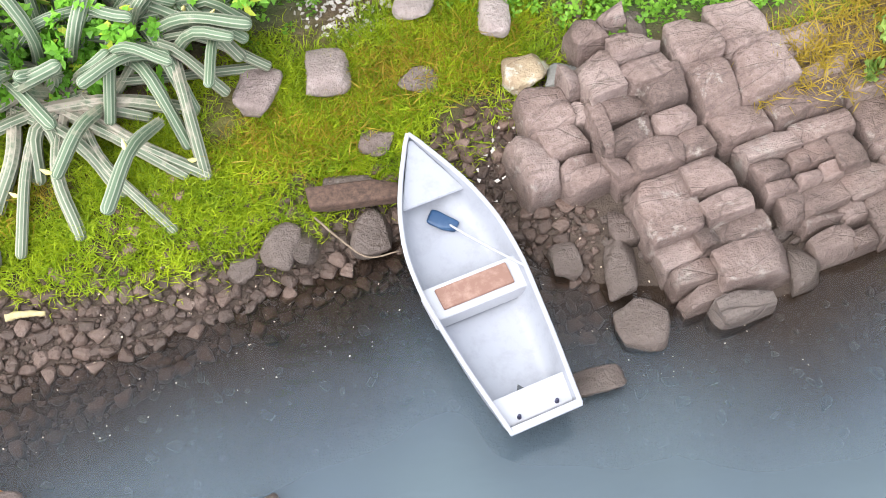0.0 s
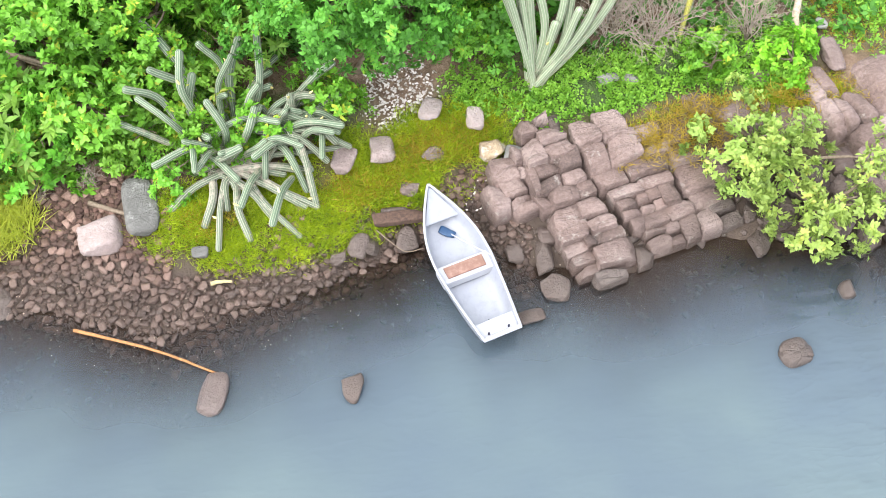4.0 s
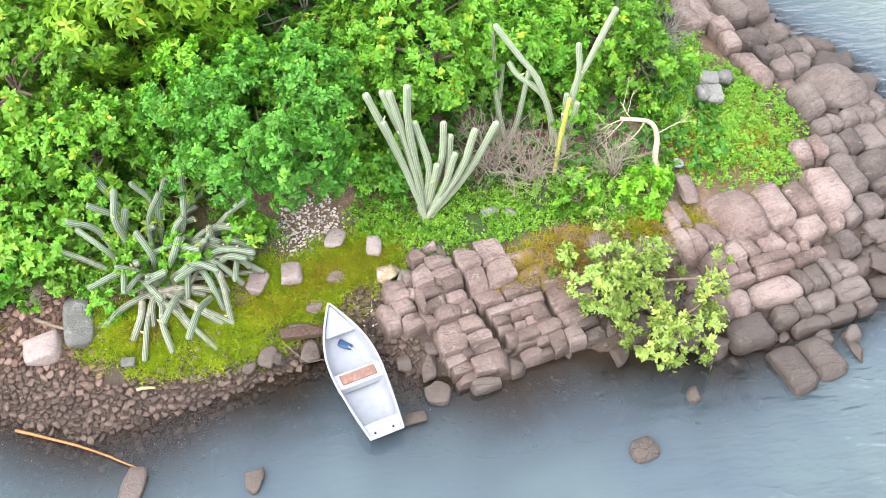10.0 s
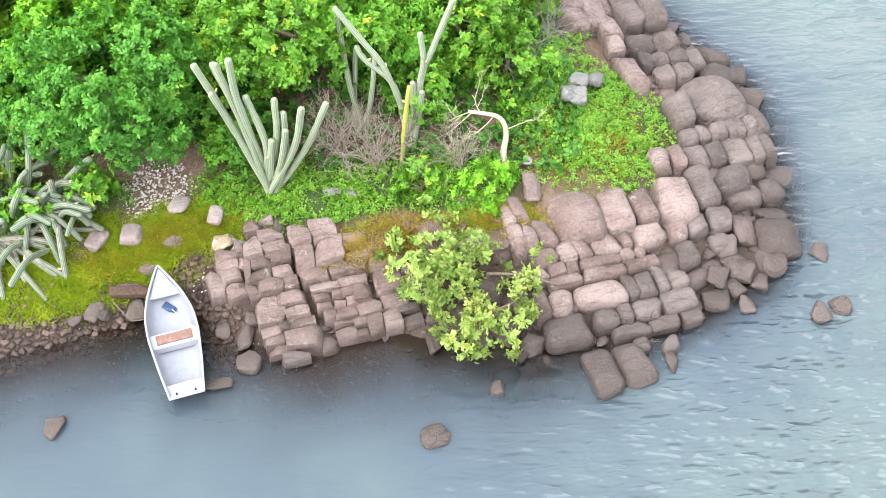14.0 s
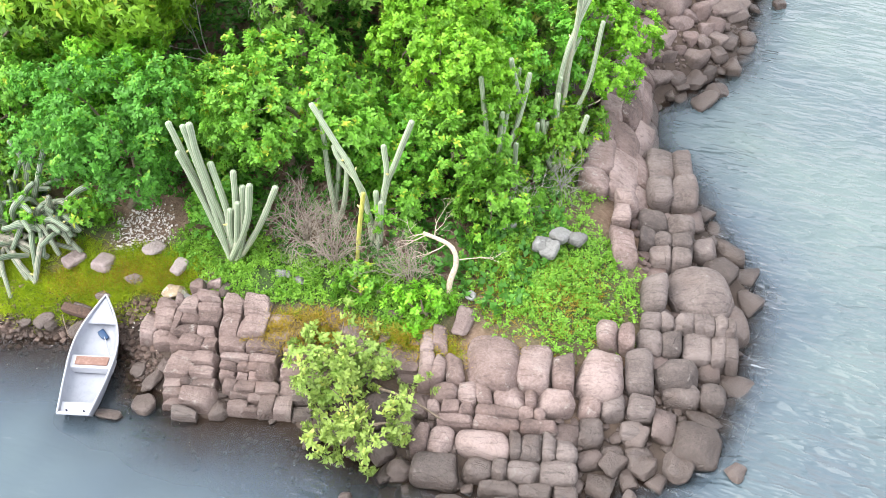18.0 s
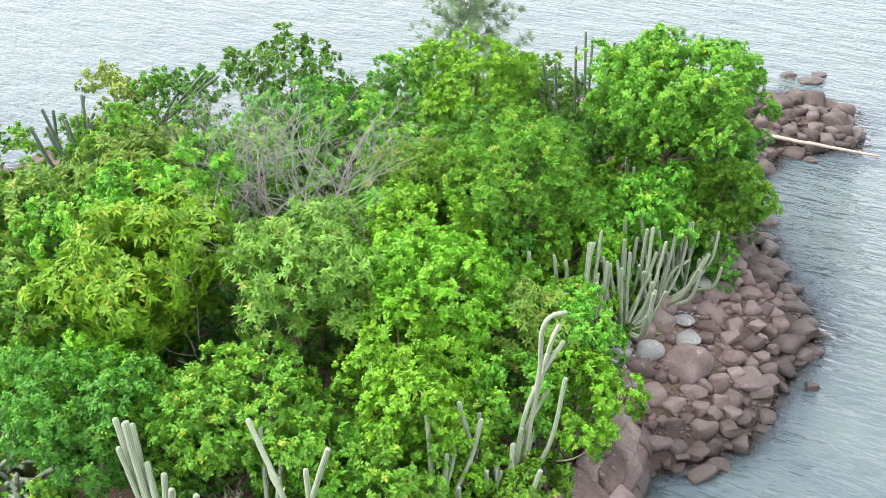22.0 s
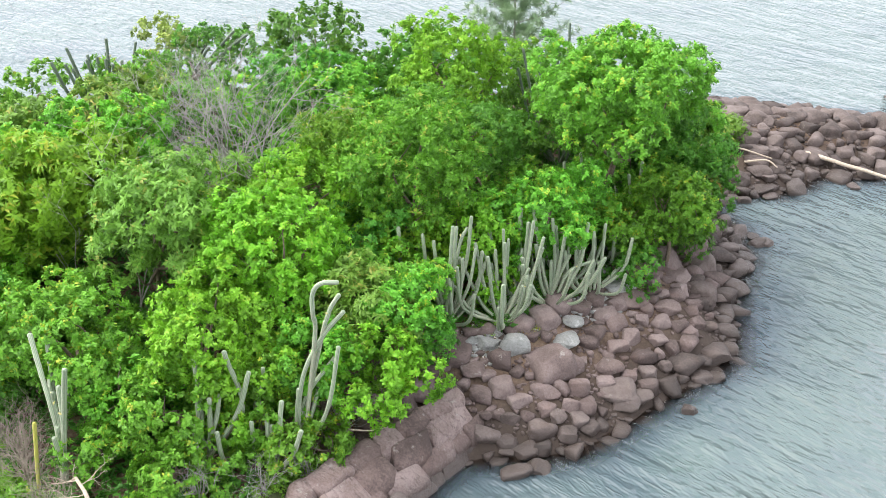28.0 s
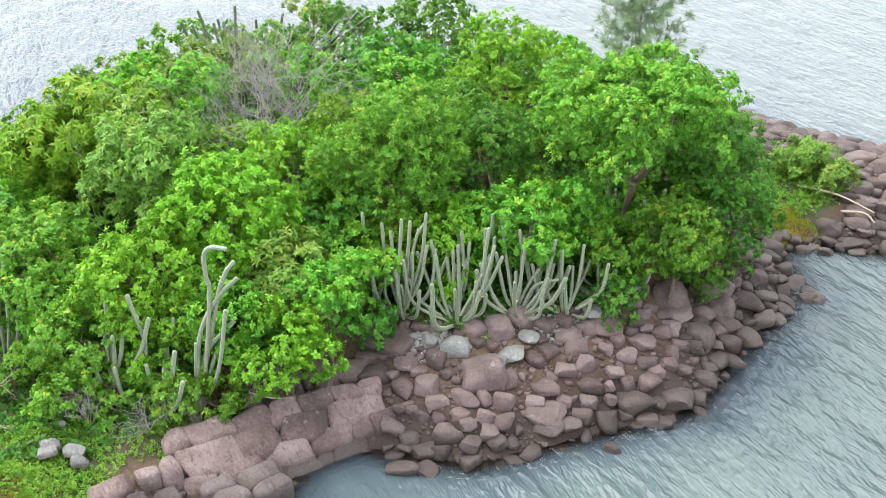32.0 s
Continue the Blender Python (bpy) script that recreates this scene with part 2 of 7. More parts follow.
def cactus_material(name, flank, rib, dry, dryness):
    """Ribbed stems: waxy flanks, pale woolly rib edges, corky patches that begin low on the stem."""
    m, n, l, b = mat(name)
    p = place(n)
    ridge = n.new("ShaderNodeAttribute")
    ridge.attribute_name = "ridge"
    along = n.new("ShaderNodeAttribute")
    along.attribute_name = "along"
    info = n.new("ShaderNodeObjectInfo")
    f = noise_node(n, l, 9, 4, p)
    base = mix(n, l, f.outputs[0], flank, tuple(c * 1.5 for c in flank))
    edge = ramp(n, [(0.45, (0, 0, 0)), (1.0, (1, 1, 1))])
    l.new(ridge.outputs["Fac"], edge.inputs[0])
    col = mix(n, l, edge.outputs[0], base, rib)
    cork = math_node(n, l, "SUBTRACT", math_node(n, l, "ADD", f.outputs[0], math_node(n, l, "MULTIPLY", info.outputs["Random"], dryness)), math_node(n, l, "MULTIPLY", along.outputs["Fac"], 0.55))
    cr = ramp(n, [(0.5, (0, 0, 0)), (0.75, (1, 1, 1))])
    l.new(cork, cr.inputs[0])
    l.new(mix(n, l, math_node(n, l, "MULTIPLY", cr.outputs[0], 0.8), col, dry), b.inputs["Base Color"])
    b.inputs["Roughness"].default_value = 0.6
    return m


CACTUS = cactus_material("cactus_grey_green", (0.085, 0.13, 0.078), (0.37, 0.39, 0.30), (0.36, 0.33, 0.25), 0.25)
CACTUS_LYING = cactus_material("cactus_sun_bleached", (0.095, 0.125, 0.08), (0.40, 0.39, 0.31), (0.42, 0.36, 0.30), 0.4)
CACTUS_PALE = cactus_material("cactus_pale_green", (0.21, 0.27, 0.17), (0.54, 0.56, 0.43), (0.44, 0.40, 0.30), 0.2)
# darker copy for the far groups: their shade is put into the colour
CACTUS_SHADED = cactus_material("cactus_shaded_green", (0.09, 0.13, 0.09), (0.26, 0.29, 0.22), (0.24, 0.22, 0.17), 0.25)
CACTUS_YELLOW = cactus_material("cactus_yellowing", (0.34, 0.34, 0.06), (0.66, 0.60, 0.20), (0.42, 0.40, 0.22), 0.15)
FLOWER = mat("cactus_flower")[0]
FLOWER.node_tree.nodes["Principled BSDF"].inputs["Base Color"].default_value = (0.75, 0.66, 0.28, 1)


# ---- mesh helpers ----
def mesh_from(name, verts, faces, material, smooth=False, **attrs):
    """A mesh from arrays of places and of equal-sided faces."""
    verts, faces = np.asarray(verts, np.float32), np.asarray(faces, np.int32)
    me = bpy.data.meshes.new(name)
    me.vertices.add(len(verts))
    me.vertices.foreach_set("co", verts.ravel())
    k = faces.shape[1]
    me.loops.add(faces.size)
    me.loops.foreach_set("vertex_index", faces.ravel())
    me.polygons.add(len(faces))
    me.polygons.foreach_set("loop_start", np.arange(0, faces.size, k, dtype=np.int32))
    if smooth:
        me.polygons.foreach_set("use_smooth", np.ones(len(faces), bool))
    for key, values in attrs.items():
        me.attributes.new(key, "FLOAT", "POINT").data.foreach_set("value", np.asarray(values, np.float32))
    me.materials.append(material)
    me.update(calc_edges=True)
    return me


def mesh_part(name, me, parent=None, label=""):
    ob = new(name, me)
    if parent:
        ob.parent = parent
        ob.matrix_parent_inverse = Matrix.Translation(-parent.matrix_basis.translation)
    return tagged(ob, label) if label else ob


def part(name, bm, material, parent=None, label="", smooth=False):
    """Links a bmesh as one mesh object under a thing or a part."""
    me = bpy.data.meshes.new(name)
    bm.to_mesh(me)
    bm.free()
    if smooth:
        me.polygons.foreach_set("use_smooth", np.ones(len(me.polygons), bool))
    me.materials.append(material)
    return mesh_part(name, me, parent, label)


def spline(pts, n):
    """n places along a smooth line through pts."""
    pts = np.asarray(pts, float)
    if len(pts) == 2:
        return pts[0] + (pts[1] - pts[0]) * np.linspace(0, 1, n)[:, None]
    ext = np.vstack([2 * pts[0] - pts[1], pts, 2 * pts[-1] - pts[-2]])
    out = []
    for s in np.linspace(0, len(pts) - 1 - 1e-6, n):
        i = int(s)
        f = s - i
        a, b, c, d = ext[i:i + 4]
        out.append(0.5 * (2 * b + (c - a) * f + (2 * a - 5 * b + 4 * c - d) * f * f + (3 * b - a - 3 * c + d) * f ** 3))
    return np.array(out)


def tube_arrays(line, radii, sides, profile=None):
    """Places and quads of a tube along a line; profile: a factor for each side's radius."""
    line, radii = np.asarray(line, float), np.asarray(radii, float)
    tang = np.gradient(line, axis=0)
    tang /= np.linalg.norm(tang, axis=1)[:, None] + 1e-9
    ref = np.array([0.0, 0.0, 1.0]) if abs(tang[0][2]) < 0.9 else np.array([1.0, 0.0, 0.0])
    a = np.cross(tang, ref)
    a /= np.linalg.norm(a, axis=1)[:, None] + 1e-9
    b = np.cross(tang, a)
    th = np.arange(sides) * 2 * np.pi / sides
    prof = np.ones(sides) if profile is None else profile
    ring = (np.cos(th) * prof)[None, :, None] * a[:, None, :] + (np.sin(th) * prof)[None, :, None] * b[:, None, :]
    v = (line[:, None, :] + ring * radii[:, None, None]).reshape(-1, 3)
    i, j = np.meshgrid(np.arange(len(line) - 1), np.arange(sides), indexing="ij")
    j2 = (j + 1) % sides
    f = np.stack([i * sides + j, i * sides + j2, (i + 1) * sides + j2, (i + 1) * sides + j], -1).reshape(-1, 4)
    return v, f


def joined(parts):
    vs, fs, n = [], [], 0
    for v, f in parts:
        vs.append(v)
        fs.append(f + n)
        n += len(v)
    return np.vstack(vs), np.vstack(fs)


# ---- ground ----
SHORE = np.array([(-9.3, 5.7), (-7.2, 5.3), (-5.1, 4.9), (-3.9, 5.4), (-2.6, 5.9), (-0.5, 6.9), (0.7, 7.1), (1.6, 6.4), (3.4, 6.3), (5.2, 7.0), (9.6, 7.2), (12, 8.3), (13.4, 9.5), (14.1, 11.1), (13.8, 14.3), (13.4, 16.1), (12.3, 17.3), (10.4, 19.4), (8.7, 20.8), (8.3, 22.2), (9.1, 23.7), (9.9, 25.6), (9.1, 30.5), (8.7, 33), (5.6, 36), (4.0, 38.3), (1.8, 39.8), (-.2, 40.2), (-0.6, 42), (0.5, 43.8), (0.2, 46.5), (2.5, 50), (0.5, 54), (-2.5, 54), (-8.3, 49.2), (-11, 46.5), (-14, 44.5), (-15, 40), (-18, 34), (-22, 29), (-25, 24), (-25, 18), (-22, 13), (-16.5, 10), (-12.5, 8), (-10.5, 6.3)])


def shore_distance(x, y):
    """Metres to the waterline, positive on land."""
    x, y = np.asarray(x, float), np.asarray(y, float)
    d, inside = np.full(x.shape, 1e9), np.zeros(x.shape, bool)
    for (a, b), (c, e) in zip(SHORE, np.roll(SHORE, -1, 0)):
        ex, ey = c - a, e - b
        t = np.clip(((x - a) * ex + (y - b) * ey) / (ex * ex + ey * ey), 0, 1)
        d = np.minimum(d, np.hypot(x - a - t * ex, y - b - t * ey))
        inside ^= ((b > y) != (e > y)) & (x < (c - a) * (y - b) / (e - b + 1e-12) + a)
    return np.where(inside, d, -d)


def ground_height(x, y):
    d = shore_distance(x, y)
    k = np.clip((y - 19) / 6, 0, 1)
    k = 1 + 0.45 * k * k * (3 - 2 * k) * np.clip((40 - y) / 5, 0, 1)
    q = np.clip((x - 9.5) / 2.5, 0, 1) * np.clip((19.5 - y) / 2, 0, 1)
    k = k * (1 - 0.55 * q) * (1 - 0.3 * np.clip((x - 1) / 1.5, 0, 1) * np.clip((9.3 - y) / 0.8, 0, 1) * (1 - q))
    rough = 0.05 * np.sin(1.9 * x + 0.7 * y) * np.sin(1.3 * y - 0.8 * x) + 0.03 * np.sin(4.1 * x - 2.2 * y) * np.sin(3.7 * y + 1.1 * x)
    return np.where(d > 0, 2.6 * k * (1 - np.exp(-np.maximum(d, 0) / 6.5)), -2.2 * (1 - np.exp(np.minimum(d, 0) / (4.6 - 2.9 * np.maximum(np.clip((x - 8) / 4, 0, 1), np.clip((y - 15) / 4, 0, 1)))))) + rough


def gz(x, y):
    return float(ground_height(np.array([x]), np.array([y]))[0])


def blot(x, y, cx, cy, rx, ry, turn=0.0):
    """1 in the middle of an oval patch, 0 past its edge."""
    c, s = math.cos(radians(turn)), math.sin(radians(turn))
    u, v = ((x - cx) * c + (y - cy) * s) / rx, (-(x - cx) * s + (y - cy) * c) / ry
    return np.clip(1.6 * (1 - np.hypot(u, v)), 0, 1)


def grass_share(x, y):
    return np.clip(blot(x, y, -3.5, 7.15, 2.7, 1.15, 8) + blot(x, y, -1.2, 8.2, 2.5, 1.25, 25) + blot(x, y, 4.6, 9.0, 1.6, 0.7, 20) + blot(x, y, 7.2, 9.8, 1.3, 0.7, 10) + 0.8 * blot(x, y, 0.5, 9.2, 1.4, 0.8, 20) + blot(x, y, 7.6, 20.2, 2.4, 0.6, 115) + blot(x, y, 5.6, 26.6, 0.7, 0.5) + blot(x, y, -1.5, 41, 1.6, 1.6), 0, 1)


def herb_share(x, y):
    return np.clip(blot(x, y, 9.2, 13.2, 2.6, 2.6, 40) + blot(x, y, 3.0, 9.9, 2.2, 0.8, 18) + blot(x, y, 6.4, 10.6, 1.6, 1.0, 15) + blot(x, y, 4.4, 10.5, 3.6, 0.9, 15) + 0.6 * blot(x, y, 1.6, 10.6, 1.4, 0.7) + blot(x, y, 8.0, 17.6, 1.2, 2.4, 10) + blot(x, y, -3.5, 42.5, 2.0, 2.0) + blot(x, y, 0.6, 9.9, 1.0, 0.6) + blot(x, y, -5.0, 8.9, 2.6, 0.9, 5) + blot(x, y, -2.6, 9.5, 1.3, 0.7) + 0.7 * blot(x, y, 4.4, 27.2, 0.8, 3.2, 15), 0, 1)


m, n, l, b = mat("island_soil")
p = place(n)
gmask, hmask, bed_gap_shade = (n.new("ShaderNodeAttribute") for _ in range(3))
bed_gap_shade.attribute_name = "stony"
gmask.attribute_name, hmask.attribute_name = "grass", "herb"
f1, f2, f3 = noise_node(n, l, 0.8, 4, p), noise_node(n, l, 9, 5, p, 0.7), noise_node(n, l, 45, 3, p)
soil = ramp(n, [(0.3, (0.07, 0.046, 0.03)), (0.5, (0.16, 0.106, 0.072)), (0.7, (0.28, 0.205, 0.15))])
l.new(math_node(n, l, "ADD", math_node(n, l, "MULTIPLY", f2.outputs[0], 0.6), math_node(n, l, "MULTIPLY", f1.outputs[0], 0.4)), soil.inputs[0])
turf = ramp(n, [(0.3, (0.09, 0.12, 0.014)), (0.55, (0.28, 0.30, 0.03)), (0.75, (0.46, 0.34, 0.08))])
l.new(f2.outputs[0], turf.inputs[0])
col = mix(n, l, math_node(n, l, "MULTIPLY", gmask.outputs["Fac"], 0.62), soil.outputs[0], turf.outputs[0])
# dark sea bed, and shade in gaps between shore stones painted into the soil
col = mix(n, l, math_node(n, l, "MULTIPLY", bed_gap_shade.outputs["Fac"], 0.8), col, (0.036, 0.028, 0.024))
col = mix(n, l, math_node(n, l, "MULTIPLY", hmask.outputs["Fac"], 0.8), col, (0.04, 0.10, 0.02))
l.new(col, b.inputs["Base Color"])
b.inputs["Roughness"].default_value = 0.95
bump(n, l, b, math_node(n, l, "ADD", f2.outputs[0], math_node(n, l, "MULTIPLY", f3.outputs[0], 0.5)), 0.7, 0.08)
SOIL = m

xs = np.concatenate([[-2500, -600, -200, -80, -45], np.arange(-30, 22.01, 0.25), [40, 80, 200, 600, 2500]])
ys = np.concatenate([[-2500, -600, -150, -40, -10], np.arange(-1, 60.01, 0.25), [80, 120, 250, 700, 2500]])
gx, gy = np.meshgrid(xs, ys, indexing="ij")
gh = ground_height(gx, gy)
ii, jj = np.meshgrid(np.arange(len(xs) - 1), np.arange(len(ys) - 1), indexing="ij")
w = len(ys)
quads = np.stack([ii * w + jj, (ii + 1) * w + jj, (ii + 1) * w + jj + 1, ii * w + jj + 1], -1).reshape(-1, 4)
# stony: 1 on sea bed and shore, where soil carries painted gap shade
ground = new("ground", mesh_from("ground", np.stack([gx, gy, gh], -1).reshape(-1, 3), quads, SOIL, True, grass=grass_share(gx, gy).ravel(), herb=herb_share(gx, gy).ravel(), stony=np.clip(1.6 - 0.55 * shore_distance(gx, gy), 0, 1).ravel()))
tagged(ground, "brown stony soil of a low islet sloping under the sea", "ground", kind="structure")

# ---- sea: a murky sheet whose cloudiness grows with the depth of water under it ----
m, n, l, b = mat("sea_water")
p = place(n)
depth = n.new("ShaderNodeAttribute")
depth.attribute_name = "depth"
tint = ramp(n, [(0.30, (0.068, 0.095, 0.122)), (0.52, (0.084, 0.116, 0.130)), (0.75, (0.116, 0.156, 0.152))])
paleness = n.new("ShaderNodeAttribute")
paleness.attribute_name = "deep"
# tint goes paler and greener with noise, water depth and y past 15 m
l.new(math_node(n, l, "ADD", math_node(n, l, "MULTIPLY", noise_node(n, l, 0.22, 3, p).outputs[0], 0.75), math_node(n, l, "SUBTRACT", math_node(n, l, "MULTIPLY", paleness.outputs["Fac"], 0.42), 0.16)), tint.inputs[0])
l.new(tint.outputs[0], b.inputs["Base Color"])
b.inputs["Roughness"].default_value, b.inputs["IOR"].default_value = 0.14, 1.42
clear = n.new("ShaderNodeBsdfTransparent")
clear.inputs["Color"].default_value = (0.70, 0.65, 0.60, 1)
gloss = n.new("ShaderNodeBsdfGlossy")
gloss.inputs["Roughness"].default_value = 0.14
fres = n.new("ShaderNodeFresnel")
fres.inputs["IOR"].default_value = 1.36
shallow = n.new("ShaderNodeMixShader")
l.new(fres.outputs[0], shallow.inputs[0])
l.new(clear.outputs[0], shallow.inputs[1])
l.new(gloss.outputs[0], shallow.inputs[2])
body = n.new("ShaderNodeMixShader")
l.new(depth.outputs["Fac"], body.inputs[0])
l.new(shallow.outputs[0], body.inputs[1])
l.new(b.outputs[0], body.inputs[2])
l.new(body.outputs[0], n["Material Output"].inputs["Surface"])
def crests(across, along):
    """World places drawn out along the wave crests; metres between crests and along them."""
    q = n.new("ShaderNodeMapping")
    q.vector_type = "TEXTURE"
    q.inputs["Rotation"].default_value = (0, 0, radians(9))
    q.inputs["Scale"].default_value = (along, across, 1)
    l.new(p, q.inputs["Vector"])
    return q.outputs[0]


w1, w2, w3 = noise_node(n, l, 1, 2, crests(1.4, 4.0), 0.5), noise_node(n, l, 1, 3, crests(0.8, 2.1), 0.6), noise_node(n, l, 1, 2, crests(0.2, 0.4))
steep = math_node(n, l, "SUBTRACT", 1.0, math_node(n, l, "ABSOLUTE", math_node(n, l, "MULTIPLY", math_node(n, l, "SUBTRACT", w2.outputs[0], 0.5), 2.6)))
swell = math_node(n, l, "ADD", math_node(n, l, "MULTIPLY", w1.outputs[0], 1.1), math_node(n, l, "ADD", math_node(n, l, "MULTIPLY", steep, 0.5), math_node(n, l, "MULTIPLY", w3.outputs[0], 0.06)))
openness = n.new("ShaderNodeAttribute")
openness.attribute_name = "open_sea"
calm = math_node(n, l, "SUBTRACT", 0.10, math_node(n, l, "MULTIPLY", openness.outputs["Fac"], 0.065))
l.new(calm, b.inputs["Roughness"])
l.new(calm, gloss.inputs["Roughness"])
bump(n, l, b, math_node(n, l, "ADD", math_node(n, l, "MULTIPLY", swell, openness.outputs["Fac"]), math_node(n, l, "ADD", math_node(n, l, "MULTIPLY", w3.outputs[0], 0.008), math_node(n, l, "MULTIPLY", w2.outputs[0], 0.01))), 1.0, 0.55)
l.new(b.inputs["Normal"].links[0].from_socket, gloss.inputs["Normal"])
l.new(b.inputs["Normal"].links[0].from_socket, fres.inputs["Normal"])
SEA = m
cloudy = 1 - np.exp(-(np.maximum(0, -gh - 0.02) / 0.70) ** 2.3)
# deep: share of full depth, plus up to 0.3 from y 15 to 30
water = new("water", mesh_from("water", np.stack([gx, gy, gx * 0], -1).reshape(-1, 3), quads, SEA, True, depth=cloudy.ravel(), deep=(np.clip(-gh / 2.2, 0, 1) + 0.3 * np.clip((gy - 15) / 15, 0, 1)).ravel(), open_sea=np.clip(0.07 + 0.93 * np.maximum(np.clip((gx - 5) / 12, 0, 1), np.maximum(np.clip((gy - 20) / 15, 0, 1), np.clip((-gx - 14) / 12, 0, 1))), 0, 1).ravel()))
tagged(water, "rippled grey-green murky sea under an overcast sky", "sea", kind="structure")


# ---- stones ----
def cube_sphere(k):
    """Directions and quads of a cube blown up to a ball, k quads an edge."""
    verts, faces, index = [], [], {}
    for axis in range(3):
        for side in (-1, 1):
            grid = {}
            for i in range(k + 1):
                for j in range(k + 1):
                    q = [0, 0, 0]
                    q[axis], q[(axis + 1) % 3], q[(axis + 2) % 3] = side, 2 * i / k - 1, 2 * j / k - 1
                    key = tuple(round(c, 4) for c in q)
                    if key not in index:
                        index[key] = len(verts)
                        verts.append(key)
                    grid[i, j] = index[key]
            for i in range(k):
                for j in range(k):
                    f = [grid[i, j], grid[i + 1, j], grid[i + 1, j + 1], grid[i, j + 1]]
                    faces.append(f if side > 0 else f[::-1])
    return np.array(verts, float), np.array(faces)


CUBE8, FACE8 = cube_sphere(8)
CUBE3, FACE3 = cube_sphere(3)


def stone_shape(rng, cube, boxy, cuts):
    """A stone that fits about a 2 m cube: boxy 0 is a ball, 1 a rounded block; cuts: broken flat faces."""
    ball = cube / np.linalg.norm(cube, axis=1)[:, None]
    k = 2 + 8 * boxy + 14 * max(0, boxy - 0.6)
    p = ball / (np.sum(np.abs(ball) ** k, axis=1) ** (1 / k))[:, None]
    for _ in range(cuts):
        nrm = rng.normal(size=3)
        nrm /= np.linalg.norm(nrm)
        over = np.maximum(0, p @ nrm - rng.uniform(0.66, 1.0))
        p = p - nrm * over[:, None] * 0.93
    for freq, amp in ((1.6, 0.05), (3.5, 0.035), (8.0, 0.016)):
        ph = rng.uniform(0, 6.28, (3, 3))
        for a in range(3):
            p = p + ball * (amp * np.sin(freq * p[:, a] + ph[a, 0]) * np.sin(freq * p[:, (a + 1) % 3] + ph[a, 1]))[:, None]
    return p


def stations(cube):
    """The same cube with its lines drawn towards the edges, where a block is rounded."""
    return np.sign(cube) * np.interp(np.abs(cube), (0, 0.25, 0.5, 0.75, 1), (0, 0.35, 0.7, 0.85, 1))


BLOCK8 = stations(CUBE8)


def block_shape(rng, half, soft, chips):
    """A broken block of bedrock: flat sides, edges rounded by soft (a share of the least half width), chipped corners."""
    half = np.asarray(half, float)
    r = soft * min(half[0], half[1])
    a = np.abs(BLOCK8)
    q = np.sign(BLOCK8) * np.where(a < 0.7, a / 0.7 * (half - r), half - r + (a - 0.7) / 0.3 * r)
    core = np.clip(q, -(half - r), half - r)
    d = q - core
    p = core + r * d / (np.linalg.norm(d, axis=1)[:, None] + 1e-9)
    for _ in range(chips):
        nrm = unit(rng.normal(size=3) * (1, 1, 0.8) + (0, 0, 0.5))
        reach = np.max(p @ nrm)
        p = p - nrm * np.maximum(0, p @ nrm - reach * rng.uniform(0.74, 0.95))[:, None] * 0.93
    out = p / (np.linalg.norm(p, axis=1)[:, None] + 1e-9)
    size = min(half[0], half[1])
    for freq, amp in ((2.6, 0.05), (7.0, 0.028), (15.0, 0.012)):
        ph = rng.uniform(0, 6.28, (3, 2))
        for k in range(3):
            p = p + out * (amp * size * np.sin(freq / max(size, 0.25) * 0.4 * p[:, k] + ph[k, 0]) * np.sin(freq / max(size, 0.25) * 0.4 * p[:, (k + 1) % 3] + ph[k, 1]))[:, None]
    return p


def unit(a):
    return a / (np.linalg.norm(a, axis=-1, keepdims=True) + 1e-9)


ROCK_RNG = np.random.default_rng(5)
TAKEN = []


def boulder(material, x, y, z, sx, sy, sz, yaw, boxy=0.3, cuts=13, name="boulder"):
    """One loose stone; z is the middle of what shows of it."""
    rng = ROCK_RNG
    if material is rosy and (z < 0.7 or y > 37):
        material = dark
    if material is pale and y > 20:
        material = chalky
    v = stone_shape(rng, CUBE8, boxy, 2 if material in (rose, pale) else cuts - 3) * (sx * 1.06, sy * 1.06, max(sz, 0.3 * sx))
    ob = new(name, mesh_from(name, v, FACE8, material, True))
    ob.matrix_basis = pose(x, y, z - 0.35 * sz, rng.uniform(-10, 10), rng.uniform(-10, 10), yaw + rng.uniform(-15, 15))
    tone = {"rosy_stone": "rosy brown rounded boulder", "bedded_rosy_stone": "smooth rosy-brown cracked slab", "dark_stone": "dark grey-brown sea-worn boulder", "chalky_stone": "chalky white weathered boulder", "pale_stone": "whitish lichen-covered stone", "ochre_stone": "ochre and white blotched stone", "rose_grey_stone": "pinkish-grey smooth boulder"}[material.name]
    wet = " standing in shallow water" if z < 0.15 else " resting on the stony shore" if z < 0.9 else " lying on the slope"
    tagged(ob, tone + wet, "boulder", "boulders of the shore")
    TAKEN.append((x, y, max(sx, sy)))
    return ob


def outcrop(label, x, y):
    ob = new("rock_outcrop")
    ob.matrix_basis = pose(x, y, 0)
    return tagged(ob, label, "rock outcrop")


ALONG, ACROSS = np.array([0.92532, 0.37919]), np.array([-0.37919, 0.92532])


